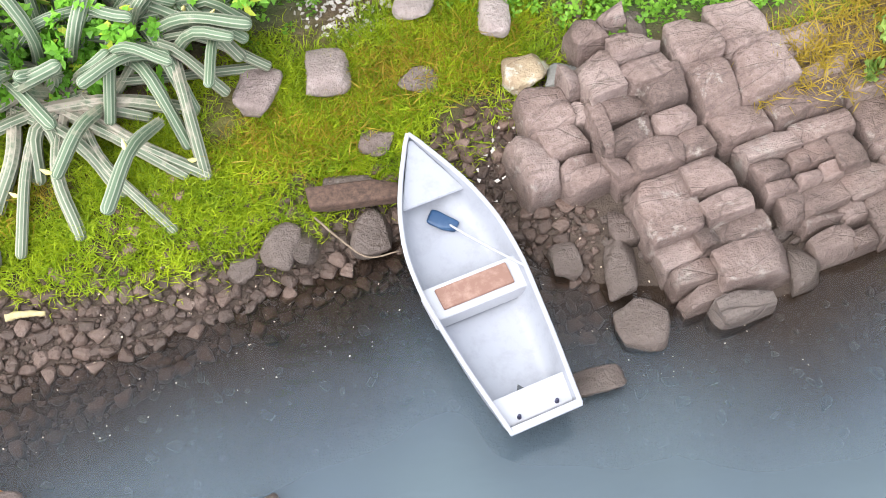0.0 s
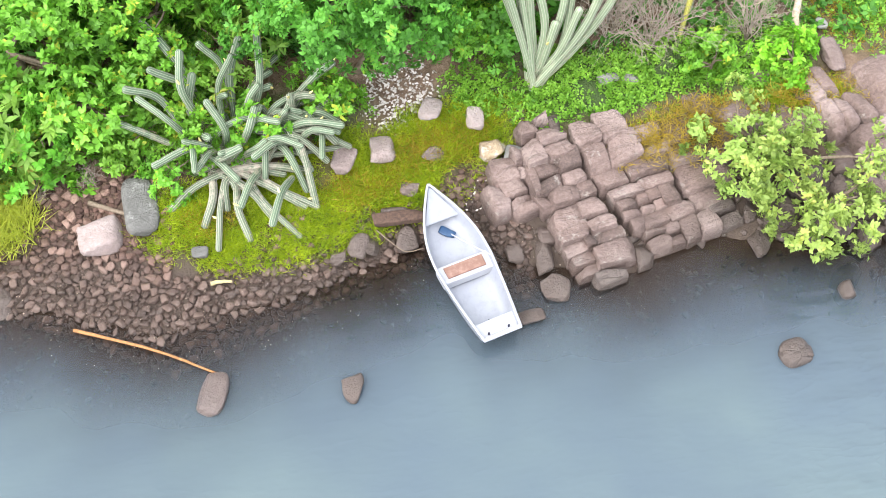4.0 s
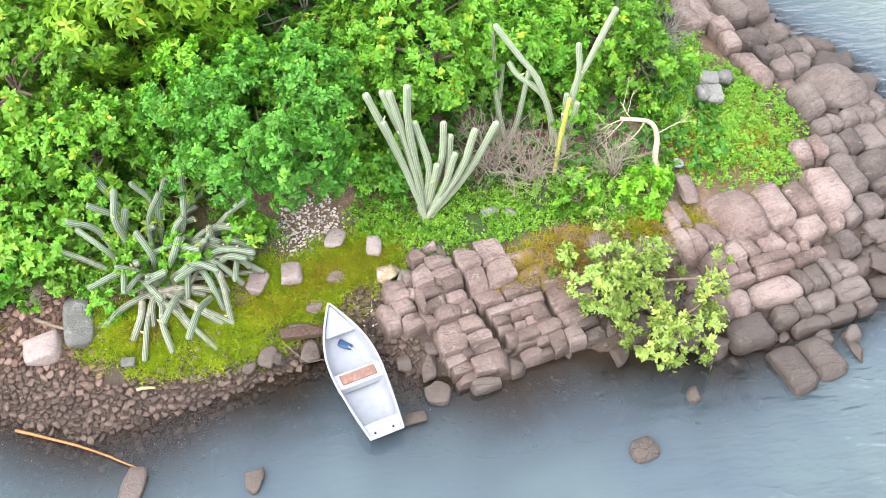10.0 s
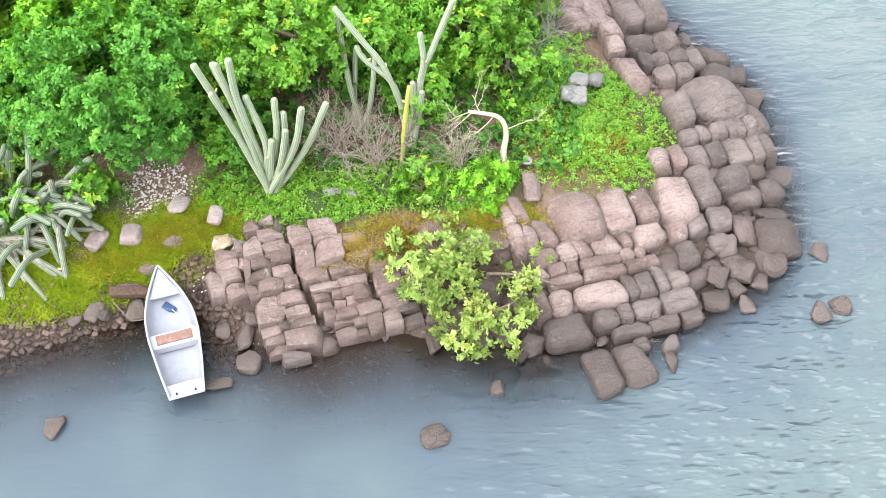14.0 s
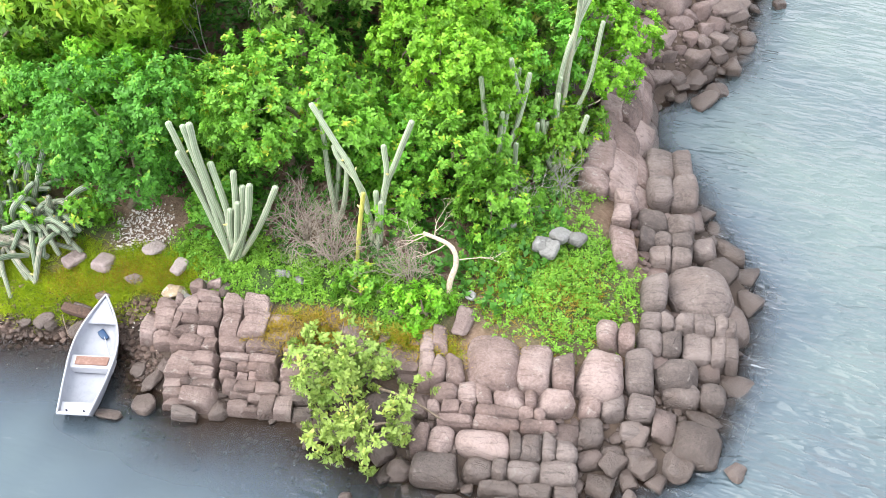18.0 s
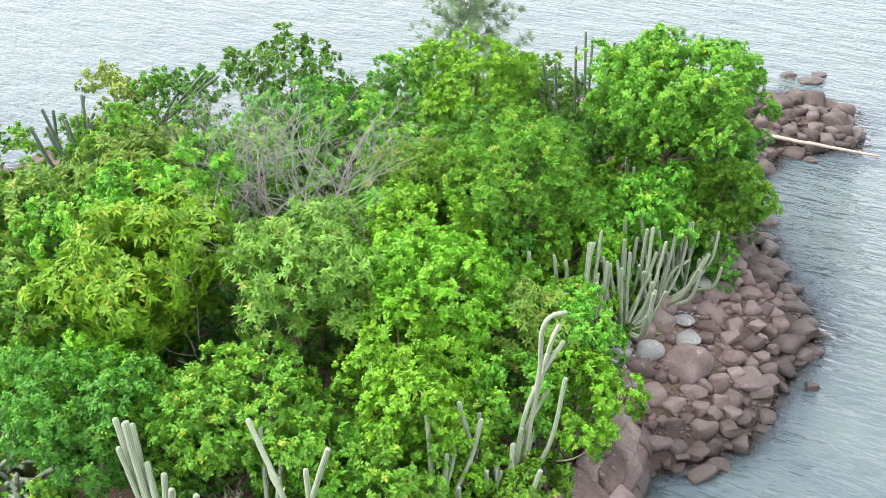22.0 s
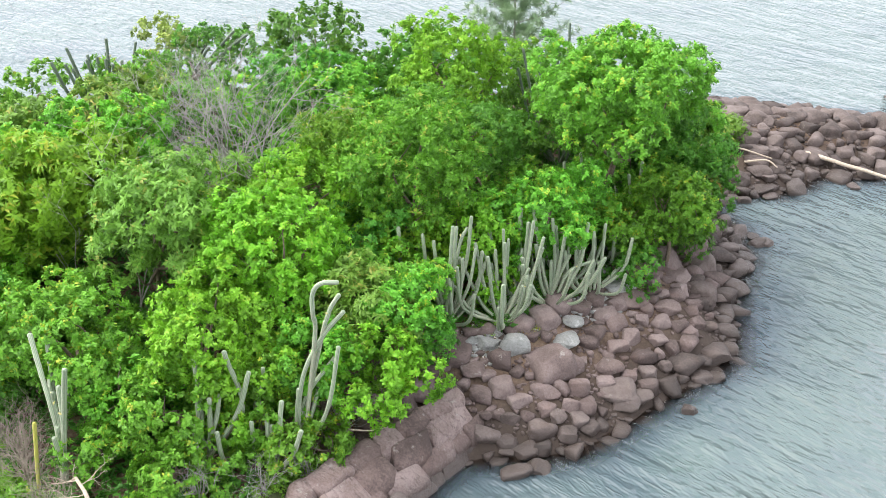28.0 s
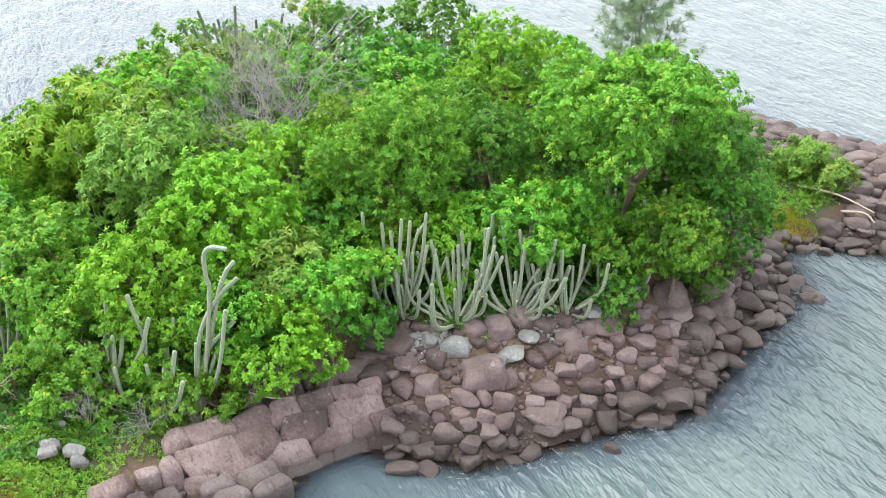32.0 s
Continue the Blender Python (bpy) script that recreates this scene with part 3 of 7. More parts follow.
def broken_up(rng, a, b, c, d, up, fine, depth=2):
    """A piece of a bed split by joints across it and along it."""
    long, wide = b - a, d - c
    if depth:
        cut = rng.uniform(0.34, 0.66)
        if long > 0.8 * fine and long > 1.3 * wide and rng.random() < (0.9 if long > 2.2 * wide else 0.5):
            m = a + long * cut
            drop = rng.uniform(-0.07, 0.03) - (0.09 if rng.random() < 0.16 else 0)
            return broken_up(rng, a, m, c, d, up, fine, depth - 1) + broken_up(rng, m, b, c, d, up + drop, fine, depth - 1)
        if wide > 0.46 * fine and rng.random() < 0.5:
            m = c + wide * cut
            return broken_up(rng, a, b, c, m, up - rng.uniform(0.04, 0.2), fine, depth - 1) + broken_up(rng, a, b, m, d, up, fine, depth - 1)
    return [(a, b, c, d, up)]


def stratum(owner, v0, v1, z, *us):
    """A bed of layered rock: blocks between the joints us along the bed, v0 to v1 across it, about z high."""
    rng = ROCK_RNG
    lo, hi = min(v0, v1) - 0.035, max(max(v0, v1) + 0.035, min(v0, v1) + 0.24)
    west = owner is west_outcrop
    for u0, u1 in zip(us, us[1:]):
        if u1 - u0 < 0.13:
            continue
        tone = bedded if u0 < 15.2 and z > 0.18 + 0.09 * max(0, u0 - 9.5) + rng.uniform(-0.04, 0.04) else bedded_dark
        low = 0.34 * min(1, max(0, (4.7 - u0) / 0.8)) if west else 0
        for a, b, c, d, up in broken_up(rng, u0, u1, lo, hi, 0.0, 0.95, 1 if west else 0):
            half = np.array([(b - a) / 2 + (0.012 if west else 0.022), (d - c) / 2 - (0.012 if west else 0.004), 0.26 + 0.22 * max(z, 0)])
            half[2] = min(half[2], 0.22 + 0.9 * max(half[0], half[1]))
            shape = block_shape(rng, half, rng.uniform(0.07, 0.2) if west else rng.uniform(0.5, 0.85), 5 if west else 3)
            shape[:, 0] += shape[:, 1] * rng.uniform(-0.13, 0.13) + shape[:, 2] * rng.uniform(-0.1, 0.1)
            shape[:, 1] *= 1 + rng.uniform(-0.1, 0.1) * shape[:, 0] / half[0]
            shape[:, 2] += 0.5 * half[2] * (0.12 * rng.normal() * shape[:, 0] / half[0] + 0.10 * rng.normal() * shape[:, 1] / half[1])
            ob = mesh_part("rock_block", mesh_from("rock_block", shape, FACE8, tone, not west), owner)
            m = ALONG * (a + b) / 2 + ACROSS * (c + d) / 2
            ob.matrix_basis = pose(m[0], m[1], z + up - low + 0.14 - half[2] * 0.86, rng.uniform(-3, 3), rng.uniform(-3, 3), 22.28 + rng.uniform(-2, 2))
            TAKEN.append((m[0], m[1], max(half[0], half[1]) * 0.85))


west_outcrop = outcrop("layered rosy-brown bedrock split into rounded blocks beside the boat", 3.6, 7.4)
east_outcrop = outcrop("layered brown bedrock point broken into rounded blocks", 10.5, 9.5)


# ---- cacti ----
def cactus(x, y, z, label):
    ob = new("cactus")
    ob.matrix_basis = pose(x, y, z)
    return tagged(ob, label, "cactus", "columnar cacti")


STEM_RNG = np.random.default_rng(9)


def stem(owner, radius, *coords):
    """A ribbed stem through two or more places; a last odd number 1 marks a bleached, lying stem."""
    lying = len(coords) % 3 == 1
    radius *= 0.96 if owner.matrix_basis.translation.x < 0 else 1.12
    pts = np.array(coords[:len(coords) // 3 * 3]).reshape(-1, 3)
    if len(pts) == 2 and not lying:
        d = pts[1] - pts[0]
        k = STEM_RNG.uniform(0.45, 0.75)
        pts = np.vstack([pts[0], pts[0] + d * (k, k, k - 0.2) + STEM_RNG.normal(size=3) * 0.05, pts[1]])
    length = np.linalg.norm(np.diff(pts, axis=0), axis=1).sum()
    n = int(np.clip(length * 7, 8, 26))
    line = spline(pts, n)
    d = line[-1] - line[-2]
    d /= np.linalg.norm(d)
    cap = [line[-1] + d * radius * s for s in (0.35, 0.62, 0.8)]
    line = np.vstack([line, cap])
    s = np.linspace(0, 1, n)
    waist = 1 - 0.09 * np.maximum(0, np.sin(s * length * 5.5 + STEM_RNG.uniform(0, 6))) ** 4
    radii = np.concatenate([radius * (0.85 + 0.15 * np.minimum(1, s * 4)) * waist, radius * np.array([0.86, 0.55, 0.08])])
    ribs = 9
    prof = np.where(np.arange(ribs * 2) % 2 == 0, 1.1, 0.68)
    v, f = tube_arrays(line, radii, ribs * 2, prof)
    ridge = np.tile(np.where(np.arange(ribs * 2) % 2 == 0, 1.0, 0.0), len(line))
    along = np.repeat(np.linspace(0, 1, len(line)), ribs * 2)
    # far groups get the copy with shade in its colour
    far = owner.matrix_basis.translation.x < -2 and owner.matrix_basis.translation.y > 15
    ob = mesh_part("stem", mesh_from("stem", v, f, CACTUS_SHADED if far else CACTUS_PALE if owner.matrix_basis.translation.y > 9.5 else CACTUS_LYING if lying else CACTUS, False, ridge=ridge, along=along), owner, "bleached stem lying on the ground" if lying else "")
    if STEM_RNG.random() < 0.3:
        i = int(n * STEM_RNG.uniform(0.45, 0.95))
        side = np.array([STEM_RNG.normal(), STEM_RNG.normal(), 0.4])
        side /= np.linalg.norm(side)
        bud = np.array([line[i] + side * radius * 0.8, line[i] + side * radius * 1.6, line[i] + side * radius * 2.4 + (0, 0, 0.03)])
        v, f = tube_arrays(bud, np.array([0.014, 0.03, 0.008]), 6)
        mesh_part("flower_bud", mesh_from("flower_bud", v, f, FLOWER, True), ob, "pale yellow flower bud")
    return ob


# ---- leaves ----
def leaf_quads(base, along, up, length, width, fold=0.25):
    """Diamond leaves, a little folded and bent: base places, unit directions, unit normals."""
    side = np.cross(along, up)
    side /= np.linalg.norm(side, axis=1)[:, None] + 1e-9
    length, width = np.asarray(length)[:, None], np.asarray(width)[:, None]
    mid = base + along * length * 0.5 + up * length * 0.06
    tip = base + along * length - up * length * fold
    v = np.stack([base, mid + side * width * 0.5, tip, mid - side * width * 0.5], 1).reshape(-1, 3)
    return v, np.arange(len(v)).reshape(-1, 4)


def rosettes(rng, places, axes, per, length, width, spread=0.9, droop=0.25):
    """A tuft of leaves at each place round its axis."""
    n = len(places)
    base, axis = np.repeat(places, per, 0), np.repeat(axes, per, 0)
    r = unit(rng.normal(size=(n * per, 3)))
    out = unit(r - axis * np.sum(r * axis, 1)[:, None])
    lift = rng.uniform(0.0, 1.0, n * per)[:, None]
    along = unit(out * spread + axis * (0.25 + 0.8 * lift))
    up = unit(axis - along * np.sum(axis * along, 1)[:, None] + 0.15 * rng.normal(size=(n * per, 3)))
    size = rng.uniform(0.7, 1.25, n * per)
    return leaf_quads(base + axis * rng.uniform(-0.04, 0.06, n * per)[:, None] + 0.03 * rng.normal(size=(n * per, 3)), along, up, length * size, width * size, droop)


def lobes_for(rng, x, y, top, r, flat, count):
    """The rounded masses of one crown."""
    lobes = [(x, y, top - r * flat, r * 0.72, r * flat)]
    for i in range(count):
        a = i * 2.4 + rng.uniform(-0.5, 0.5)
        q = rng.uniform(0.35, 0.86) * r
        s = rng.uniform(0.2, 0.46) * r * min(1, (15 / max(count, 1)) ** 0.5)
        lobes.append((x + q * math.cos(a), y + q * math.sin(a), top - r * flat * rng.uniform(0.35, 2.3), s, s * rng.uniform(0.65, 0.9)))
    return lobes


def crown_places(rng, lobes, density):
    """Twig ends on the outside of the masses, and some inside them."""
    P, A = [], []
    L = np.array(lobes)
    for i, (x, y, z, r, h) in enumerate(lobes):
        n = int(density * 4 * math.pi * r * (0.5 * r + 0.5 * h))
        d = unit(rng.normal(size=(n, 3)))
        d = d[(d[:, 2] > -0.5) | (rng.random(n) < 0.25)]
        bump_r = 1 + 0.13 * np.sin(5 * d[:, 0] + i) * np.sin(5 * d[:, 1] + 2 * i) + 0.08 * np.sin(11 * d[:, 2] + 7 * d[:, 0])
        depth_f = np.where(rng.random(len(d)) < 0.3, rng.uniform(0.55, 0.85, len(d)), rng.uniform(0.9, 1.08, len(d)))
        p = np.array([x, y, z]) + d * np.array([r, r, h]) * (bump_r * depth_f)[:, None]
        keep = np.sin(2.9 * p[:, 0] + 1.3 * p[:, 2]) * np.sin(3.1 * p[:, 1] - 0.9 * p[:, 2]) * np.sin(2.7 * p[:, 2] + p[:, 0]) > -0.22
        for j, (X, Y, Z, R, H) in enumerate(L):
            if j != i:
                keep &= (((p[:, 0] - X) / R) ** 2 + ((p[:, 1] - Y) / R) ** 2 + ((p[:, 2] - Z) / H) ** 2 > 0.55)
        P.append(p[keep])
        A.append(unit(d[keep] / np.array([r, r, h]) * r + np.array([0, 0, 0.55])))
    return np.vstack(P), np.vstack(A)


def clumps(rng, P, A, per, reach):
    """Each twig end opens into a small dome of leaf tufts."""
    n = len(P) * per
    size = np.repeat(rng.uniform(0.6, 1.5, len(P)), per)[:, None]
    axis = np.repeat(A, per, 0)
    d = unit(rng.normal(size=(n, 3)) + axis * 0.7)
    return np.repeat(P, per, 0) + d * reach * size, unit(axis * 0.7 + d)


TREE_RNG = np.random.default_rng(21)


def woody(line, r0, r1, sides=6):
    line = np.asarray(line)
    return tube_arrays(line, np.linspace(r0, r1, len(line)), sides)


def tree(kind, x, y, top, r, label, density=20, flat=0.62, count=15, sort="tree"):
    """A tree or shrub: crooked trunk, limbs into each leafy mass, and a crown of single leaves."""
    rng = TREE_RNG
    z0 = gz(x, y)
    ob = new("tree" if sort == "tree" else "shrub")
    ob.matrix_basis = pose(x, y, z0)
    tagged(ob, label, sort, "trees of the islet" if sort == "tree" else "shrubs of the islet")
    lobes = lobes_for(rng, x, y, top, r, flat, count)[kind == "yellow":]
    fork = np.array([x + rng.uniform(-0.2, 0.2) * r, y + rng.uniform(-0.2, 0.2) * r, z0 + (top - z0) * 0.4])
    v, f = woody(spline([(x, y, z0 - 0.15), ((x + fork[0]) / 2 + 0.1 * r * rng.normal(), (y + fork[1]) / 2, (z0 + fork[2]) / 2), fork], 7), 0.035 * r + 0.03, 0.025 * r + 0.02, 8)
    mesh_part("trunk", mesh_from("trunk", v, f, BARK, True), ob)
    for X, Y, Z, R, H in lobes[:7]:
        end = np.array([X, Y, Z + 0.3 * H])
        v, f = woody(spline([fork, (fork + end) / 2 + rng.normal(size=3) * 0.12 * r, end], 7), 0.02 * r + 0.015, 0.008, 5)
        mesh_part("limb", mesh_from("limb", v, f, BARK, True), ob)
    P, A = clumps(rng, *crown_places(rng, lobes, max(density * (0.34 if x > -7 else 0.2), 5 / r)), 5, {"yellow": 0.15, "feather": 0.24, "mango": 0.22}.get(kind, 0.19))
    P[:, 2] = np.maximum(P[:, 2], ground_height(P[:, 0], P[:, 1]) + 0.1)
    mats = {"broad": G_MID, "deep": G_DARK, "lime": G_LIME, "olive": G_OLIVE, "feather": G_SOFT, "mango": G_MANGO, "yellow": G_YELLOW, "brush": G_MID}
    if kind == "feather":
        v, f = rosettes(rng, P, A, 14, 0.19, 0.062, 1.0, 0.35)
    elif kind == "mango":
        A2 = unit(A + np.array([0, 0, -0.35]))
        v, f = rosettes(rng, P, A2, 13, 0.24, 0.085, 1.1, 0.45)
    elif kind == "olive":
        v, f = rosettes(rng, P, A, 14, 0.14, 0.05, 0.7, 0.1)
    elif kind == "yellow":
        v, f = rosettes(rng, P, A, 12, 0.12, 0.065, 0.9, 0.2)
    elif kind == "deep":
        v, f = rosettes(rng, P, A, 16, 0.105, 0.06, 1.0, 0.25)
    else:
        v, f = rosettes(rng, P, A, 17, 0.112, 0.062, 0.95, 0.25)
    if x <= -7:
        v = np.repeat(v.reshape(-1, 4, 3)[:, :1], 4, 1).reshape(-1, 3) * -0.3 + v * 1.3
    # lighter green at random by clump and tuft, and where tufts point up
    tuft_tone = np.clip(np.repeat(rng.random(len(P) // 5) ** 1.4 * 0.75, 5) + rng.random(len(P)) * 0.3 + 0.3 * (A[:, 2] - 0.4), 0, 1)
    mesh_part("crown", mesh_from("crown", v, f, mats[kind], fresh=np.repeat(tuft_tone, len(v) // len(P))), ob)
    return ob


def branching(rng, start, heading, length, radius, depth, spread, sink):
    """A bare branching system, as tubes."""
    steps = 5
    pts = [np.array(start, float)]
    h = np.array(heading, float)
    for _ in range(steps):
        h = h + rng.normal(size=3) * 0.16
        h /= np.linalg.norm(h)
        pts.append(pts[-1] + h * length / steps)
    sink.append(tube_arrays(np.array(pts), np.linspace(radius, radius * 0.6, len(pts)), 5 if depth > 1 else 4))
    if depth == 0:
        return
    for k in range(rng.integers(2, 4)):
        i = rng.integers(2, steps + 1)
        nh = h + rng.normal(size=3) * spread
        nh[2] += 0.15
        branching(rng, pts[i], nh / np.linalg.norm(nh), length * rng.uniform(0.55, 0.8), radius * 0.58, depth - 1, spread, sink)


def bare_tree(x, y, height, label, limbs=5, depth=4, radius=0.05, material=None, sort="dead tree", spread=0.55):
    rng = TREE_RNG
    z0 = gz(x, y)
    ob = new("bare_tree" if sort == "dead tree" else "dry_shrub")
    ob.matrix_basis = pose(x, y, z0)
    tagged(ob, label, sort)
    for i in range(limbs):
        a = i * 6.283 / limbs + rng.uniform(-0.4, 0.4)
        sink = []
        branching(rng, (x, y, z0 - 0.05), unit(np.array([0.3 * math.cos(a), 0.3 * math.sin(a), 1.0])), height * 0.42, radius, depth, spread, sink)
        v, f = joined(sink)
        mesh_part("branch", mesh_from("branch", v, f, material or BARK_GREY, True), ob)
    return ob


def scatter(rng, share, x0, x1, y0, y1, count):
    x, y = rng.uniform(x0, x1, count), rng.uniform(y0, y1, count)
    keep = (rng.random(count) < share(x, y)) & (shore_distance(x, y) > 0.25)
    x, y = x[keep], y[keep]
    return np.stack([x, y, ground_height(x, y)], -1)


def blades(rng, P, per, length, width, lean=0.6):
    n = len(P) * per
    base = np.repeat(P, per, 0) + np.concatenate([rng.normal(size=(n, 2)) * 0.05, np.zeros((n, 1))], 1)
    along = unit(np.concatenate([rng.normal(size=(n, 2)) * lean, np.ones((n, 1))], 1))
    up = unit(np.cross(along, unit(rng.normal(size=(n, 3)))))
    return leaf_quads(base, along, up, length * rng.uniform(0.6, 1.3, n), width * np.ones(n), 0.3)


def stuff(name, vf, material, label, category):
    ob = new(name, mesh_from(name, *vf, material))
    return tagged(ob, label, category, kind="stuff")

# ---- bedrock and boulders ----
stratum(west_outcrop, 7.43, 7.83, 1, 4.64, 4.97, 5.3)
stratum(west_outcrop, 6.84, 7.36, 1, 3.81, 4.33, 4.49, 4.94, 5.49, 5.58, 6.1, 6.72)
stratum(west_outcrop, 6.29, 6.91, 0.85, 3.54, 3.92, 4.4, 4.54, 5.05, 5.51, 5.59, 6.72, 7.34, 7.91)
stratum(west_outcrop, 6.12, 6.27, 0.8, 3.92, 4.49)
stratum(west_outcrop, 5.99, 6.29, 0.65, 4.41, 4.62, 5.56, 5.64, 6.29, 7.16, 7.9, 8.7)
stratum(west_outcrop, 5.67, 5.95, 0.55, 5.8, 6.44, 7.11)
stratum(west_outcrop, 5.27, 5.65, 0.5, 5.84, 6.21, 6.45, 6.76, 7.13)
stratum(west_outcrop, 5.23, 5.96, 0.5, 4.46, 5.13, 5.66)
stratum(west_outcrop, 5.33, 6.04, 0.45, 7.24, 7.91, 8.44)
stratum(west_outcrop, 4.99, 5.3, 0.3, 4.5, 4.92, 5.18, 5.76)
stratum(west_outcrop, 4.56, 4.97, 0.25, 4.54, 4.96, 5.8)
stratum(west_outcrop, 4.99, 5.33, 0.3, 5.92, 6.19, 6.74, 7.3, 7.93)
stratum(west_outcrop, 4.54, 5.01, 0.2, 6.11, 6.57, 6.9, 7.23, 7.62, 8.14)
stratum(west_outcrop, 4.29, 4.5, 0.1, 4.77, 5.43)
stratum(west_outcrop, 5.63, 6.26, 0.7, 8.98, 9.64, 10.47)
stratum(east_outcrop, 6.07, 6.81, 1, 10.47, 10.78, 11.11)
stratum(east_outcrop, 5.29, 6.09, 0.9, 10.51, 10.84, 11.14, 11.56)
stratum(east_outcrop, 5.25, 6.72, 1.05, 11.6, 12.82)
stratum(east_outcrop, 5.3, 6.53, 1, 12.85, 13.58)
stratum(east_outcrop, 5.37, 6.4, 0.95, 13.64, 14.11)
stratum(east_outcrop, 5.3, 6.67, 0.95, 14.17, 15.23)
stratum(east_outcrop, 4.9, 5.44, 0.75, 10.84, 11.44, 11.49, 11.88, 11.93, 12.28, 12.31, 13.05, 13.27, 14.12)
stratum(east_outcrop, 4.61, 4.88, 0.65, 10.84, 11.1, 11.53, 11.9, 12.91, 13.24, 13.49)
stratum(east_outcrop, 4.36, 4.63, 0.55, 11.09, 11.87, 12.96, 13.8)
stratum(east_outcrop, 3.69, 4.35, 0.45, 10.55, 10.9, 11.45, 11.55, 12.75, 12.98, 13.51, 13.77, 14.25)
stratum(east_outcrop, 2.98, 3.71, 0.3, 10.6, 11.71)
stratum(east_outcrop, 3.19, 3.69, 0.3, 11.75, 12.41, 12.72, 13.48, 14.27)
stratum(east_outcrop, 2.89, 3.23, 0.12, 12.15, 13.03, 13.72, 14.29)
stratum(east_outcrop, 5.75, 6.9, 0.7, 15.35, 15.96)
stratum(east_outcrop, 5.98, 6.84, 0.6, 16.07, 17.04)
stratum(east_outcrop, 4.95, 5.65, 0.6, 14.28, 14.77, 15.3)
stratum(east_outcrop, 5.03, 5.65, 0.5, 15.42, 16)
stratum(east_outcrop, 5.67, 6.3, 0.35, 16.21, 17.08, 17.68)
stratum(east_outcrop, 7.68, 8.12, 0.7, 15.72, 16.2, 16.48, 16.73, 16.99, 17.24, 17.49, 17.73, 17.96)
stratum(east_outcrop, 6.95, 7.68, 0.6, 15.59, 16.18, 16.62)
stratum(east_outcrop, 6.92, 7.82, 0.45, 16.72, 17.41, 17.75, 18.03)
stratum(east_outcrop, 8.21, 10.09, 0.75, 16.39, 18.02)
stratum(east_outcrop, 8.21, 9.36, 0.95, 15.7, 16.32)
stratum(east_outcrop, 9.54, 10.72, 1.1, 14.94, 15.55)
stratum(east_outcrop, 10.94, 11.56, 1.1, 14.96, 15.4)
stratum(east_outcrop, 11.62, 12.12, 1.2, 15.04, 15.63)
stratum(east_outcrop, 10.42, 10.9, 0.9, 15.69, 16.08, 16.52, 17.04)
stratum(east_outcrop, 9.91, 10.44, 0.8, 15.97, 16.48, 16.98)
stratum(east_outcrop, 11.09, 11.76, 0.8, 15.66, 16.41, 17.16)
stratum(east_outcrop, 10.54, 11.29, 0.5, 17.13, 17.72)
stratum(east_outcrop, 4.29, 5, 0.35, 14.21, 14.81)
stratum(east_outcrop, 4.53, 5.09, 0.3, 15.25, 15.75)
stratum(east_outcrop, 3.79, 4.49, 0.1, 14.77, 15.35, 16)
stratum(east_outcrop, 3.75, 4.53, 0.05, 16.2, 16.63)
stratum(east_outcrop, 12.34, 13.45, 0.75, 15.95, 16.6, 17.3)
stratum(east_outcrop, 13.5, 14.67, 0.55, 15.95, 16.7, 17.2)
stratum(east_outcrop, 6.93, 7.55, 0.9, 14.64, 15.14, 15.51)
stratum(east_outcrop, 1.64, 2.76, 0.14, 11.22, 11.91, 12.74)
stratum(east_outcrop, 2.48, 2.8, 0.1, 12.44, 12.82)
stratum(east_outcrop, 2.34, 2.65, 0.1, 13.12, 13.49)
stratum(east_outcrop, 2.24, 2.71, 0.0, 17.32, 17.76)
stratum(east_outcrop, 1.46, 1.91, 0, 7.28, 7.83)
stratum(east_outcrop, 2.33, 2.65, 0, 9.08, 9.39)
# the smooth slab that dips into the sea east of the point
slab = outcrop("smooth rosy-brown bedrock slab split by joints, dipping into the sea", 8.4, 19.8)
SLAB_A, SLAB_WAY, SLAB_OUT = np.array([9.15, 16.9]), np.array([-0.286, 0.958]), np.array([0.958, 0.286])
for w0, w1, z0, z1, step in ((-0.75, -0.05, 1.5, 1.3, 1.0), (-0.05, 0.62, 1.28, 0.8, 1.5), (0.62, 1.05, 0.76, 0.4, 1.1), (1.05, 1.4, 0.36, -0.05, 0.8)):
    a = ROCK_RNG.uniform(-0.3, 0.1)
    while a < 6.1:
        b = a + step * ROCK_RNG.uniform(0.55, 1.4)
        k = float(np.interp((a + b) / 2, (0, 4.2, 6.2), (1.1, 0.74, 0.66)))
        half = np.array([(w1 - w0) / 2 * k + 0.07, (b - a) / 2 + 0.05, 0.45])
        v = block_shape(ROCK_RNG, half, ROCK_RNG.uniform(0.42, 0.7), 4)
        v[:, 1] += v[:, 0] * ROCK_RNG.uniform(-0.4, 0.4)
        v[:, 2] += v[:, 0] / half[0] * ((z1 - z0) / 2 + 0.03 * ROCK_RNG.normal()) + 0.03 * ROCK_RNG.normal() * v[:, 1]
        m = SLAB_A + SLAB_WAY * (a + b) / 2 + SLAB_OUT * k * (w0 + w1) / 2
        ob = mesh_part("rock_block", mesh_from("rock_block", v, FACE8, bedded if w1 < 1.2 else bedded_dark, True), slab)
        ob.matrix_basis = pose(m[0], m[1], (z0 + z1) / 2 - 0.38 + ROCK_RNG.uniform(-0.07, 0.05), ROCK_RNG.uniform(-4, 4), ROCK_RNG.uniform(-4, 4), 16.6 + ROCK_RNG.uniform(-9, 9))
        TAKEN.append((m[0], m[1], 0.42))
        a = b
boulder(rose, -6.64, 6.69, 0.68, 0.39, 0.35, 0.21, -0.22)
boulder(pale, -5.89, 7.21, 0.87, 0.29, 0.6, 0.17, -0.22)
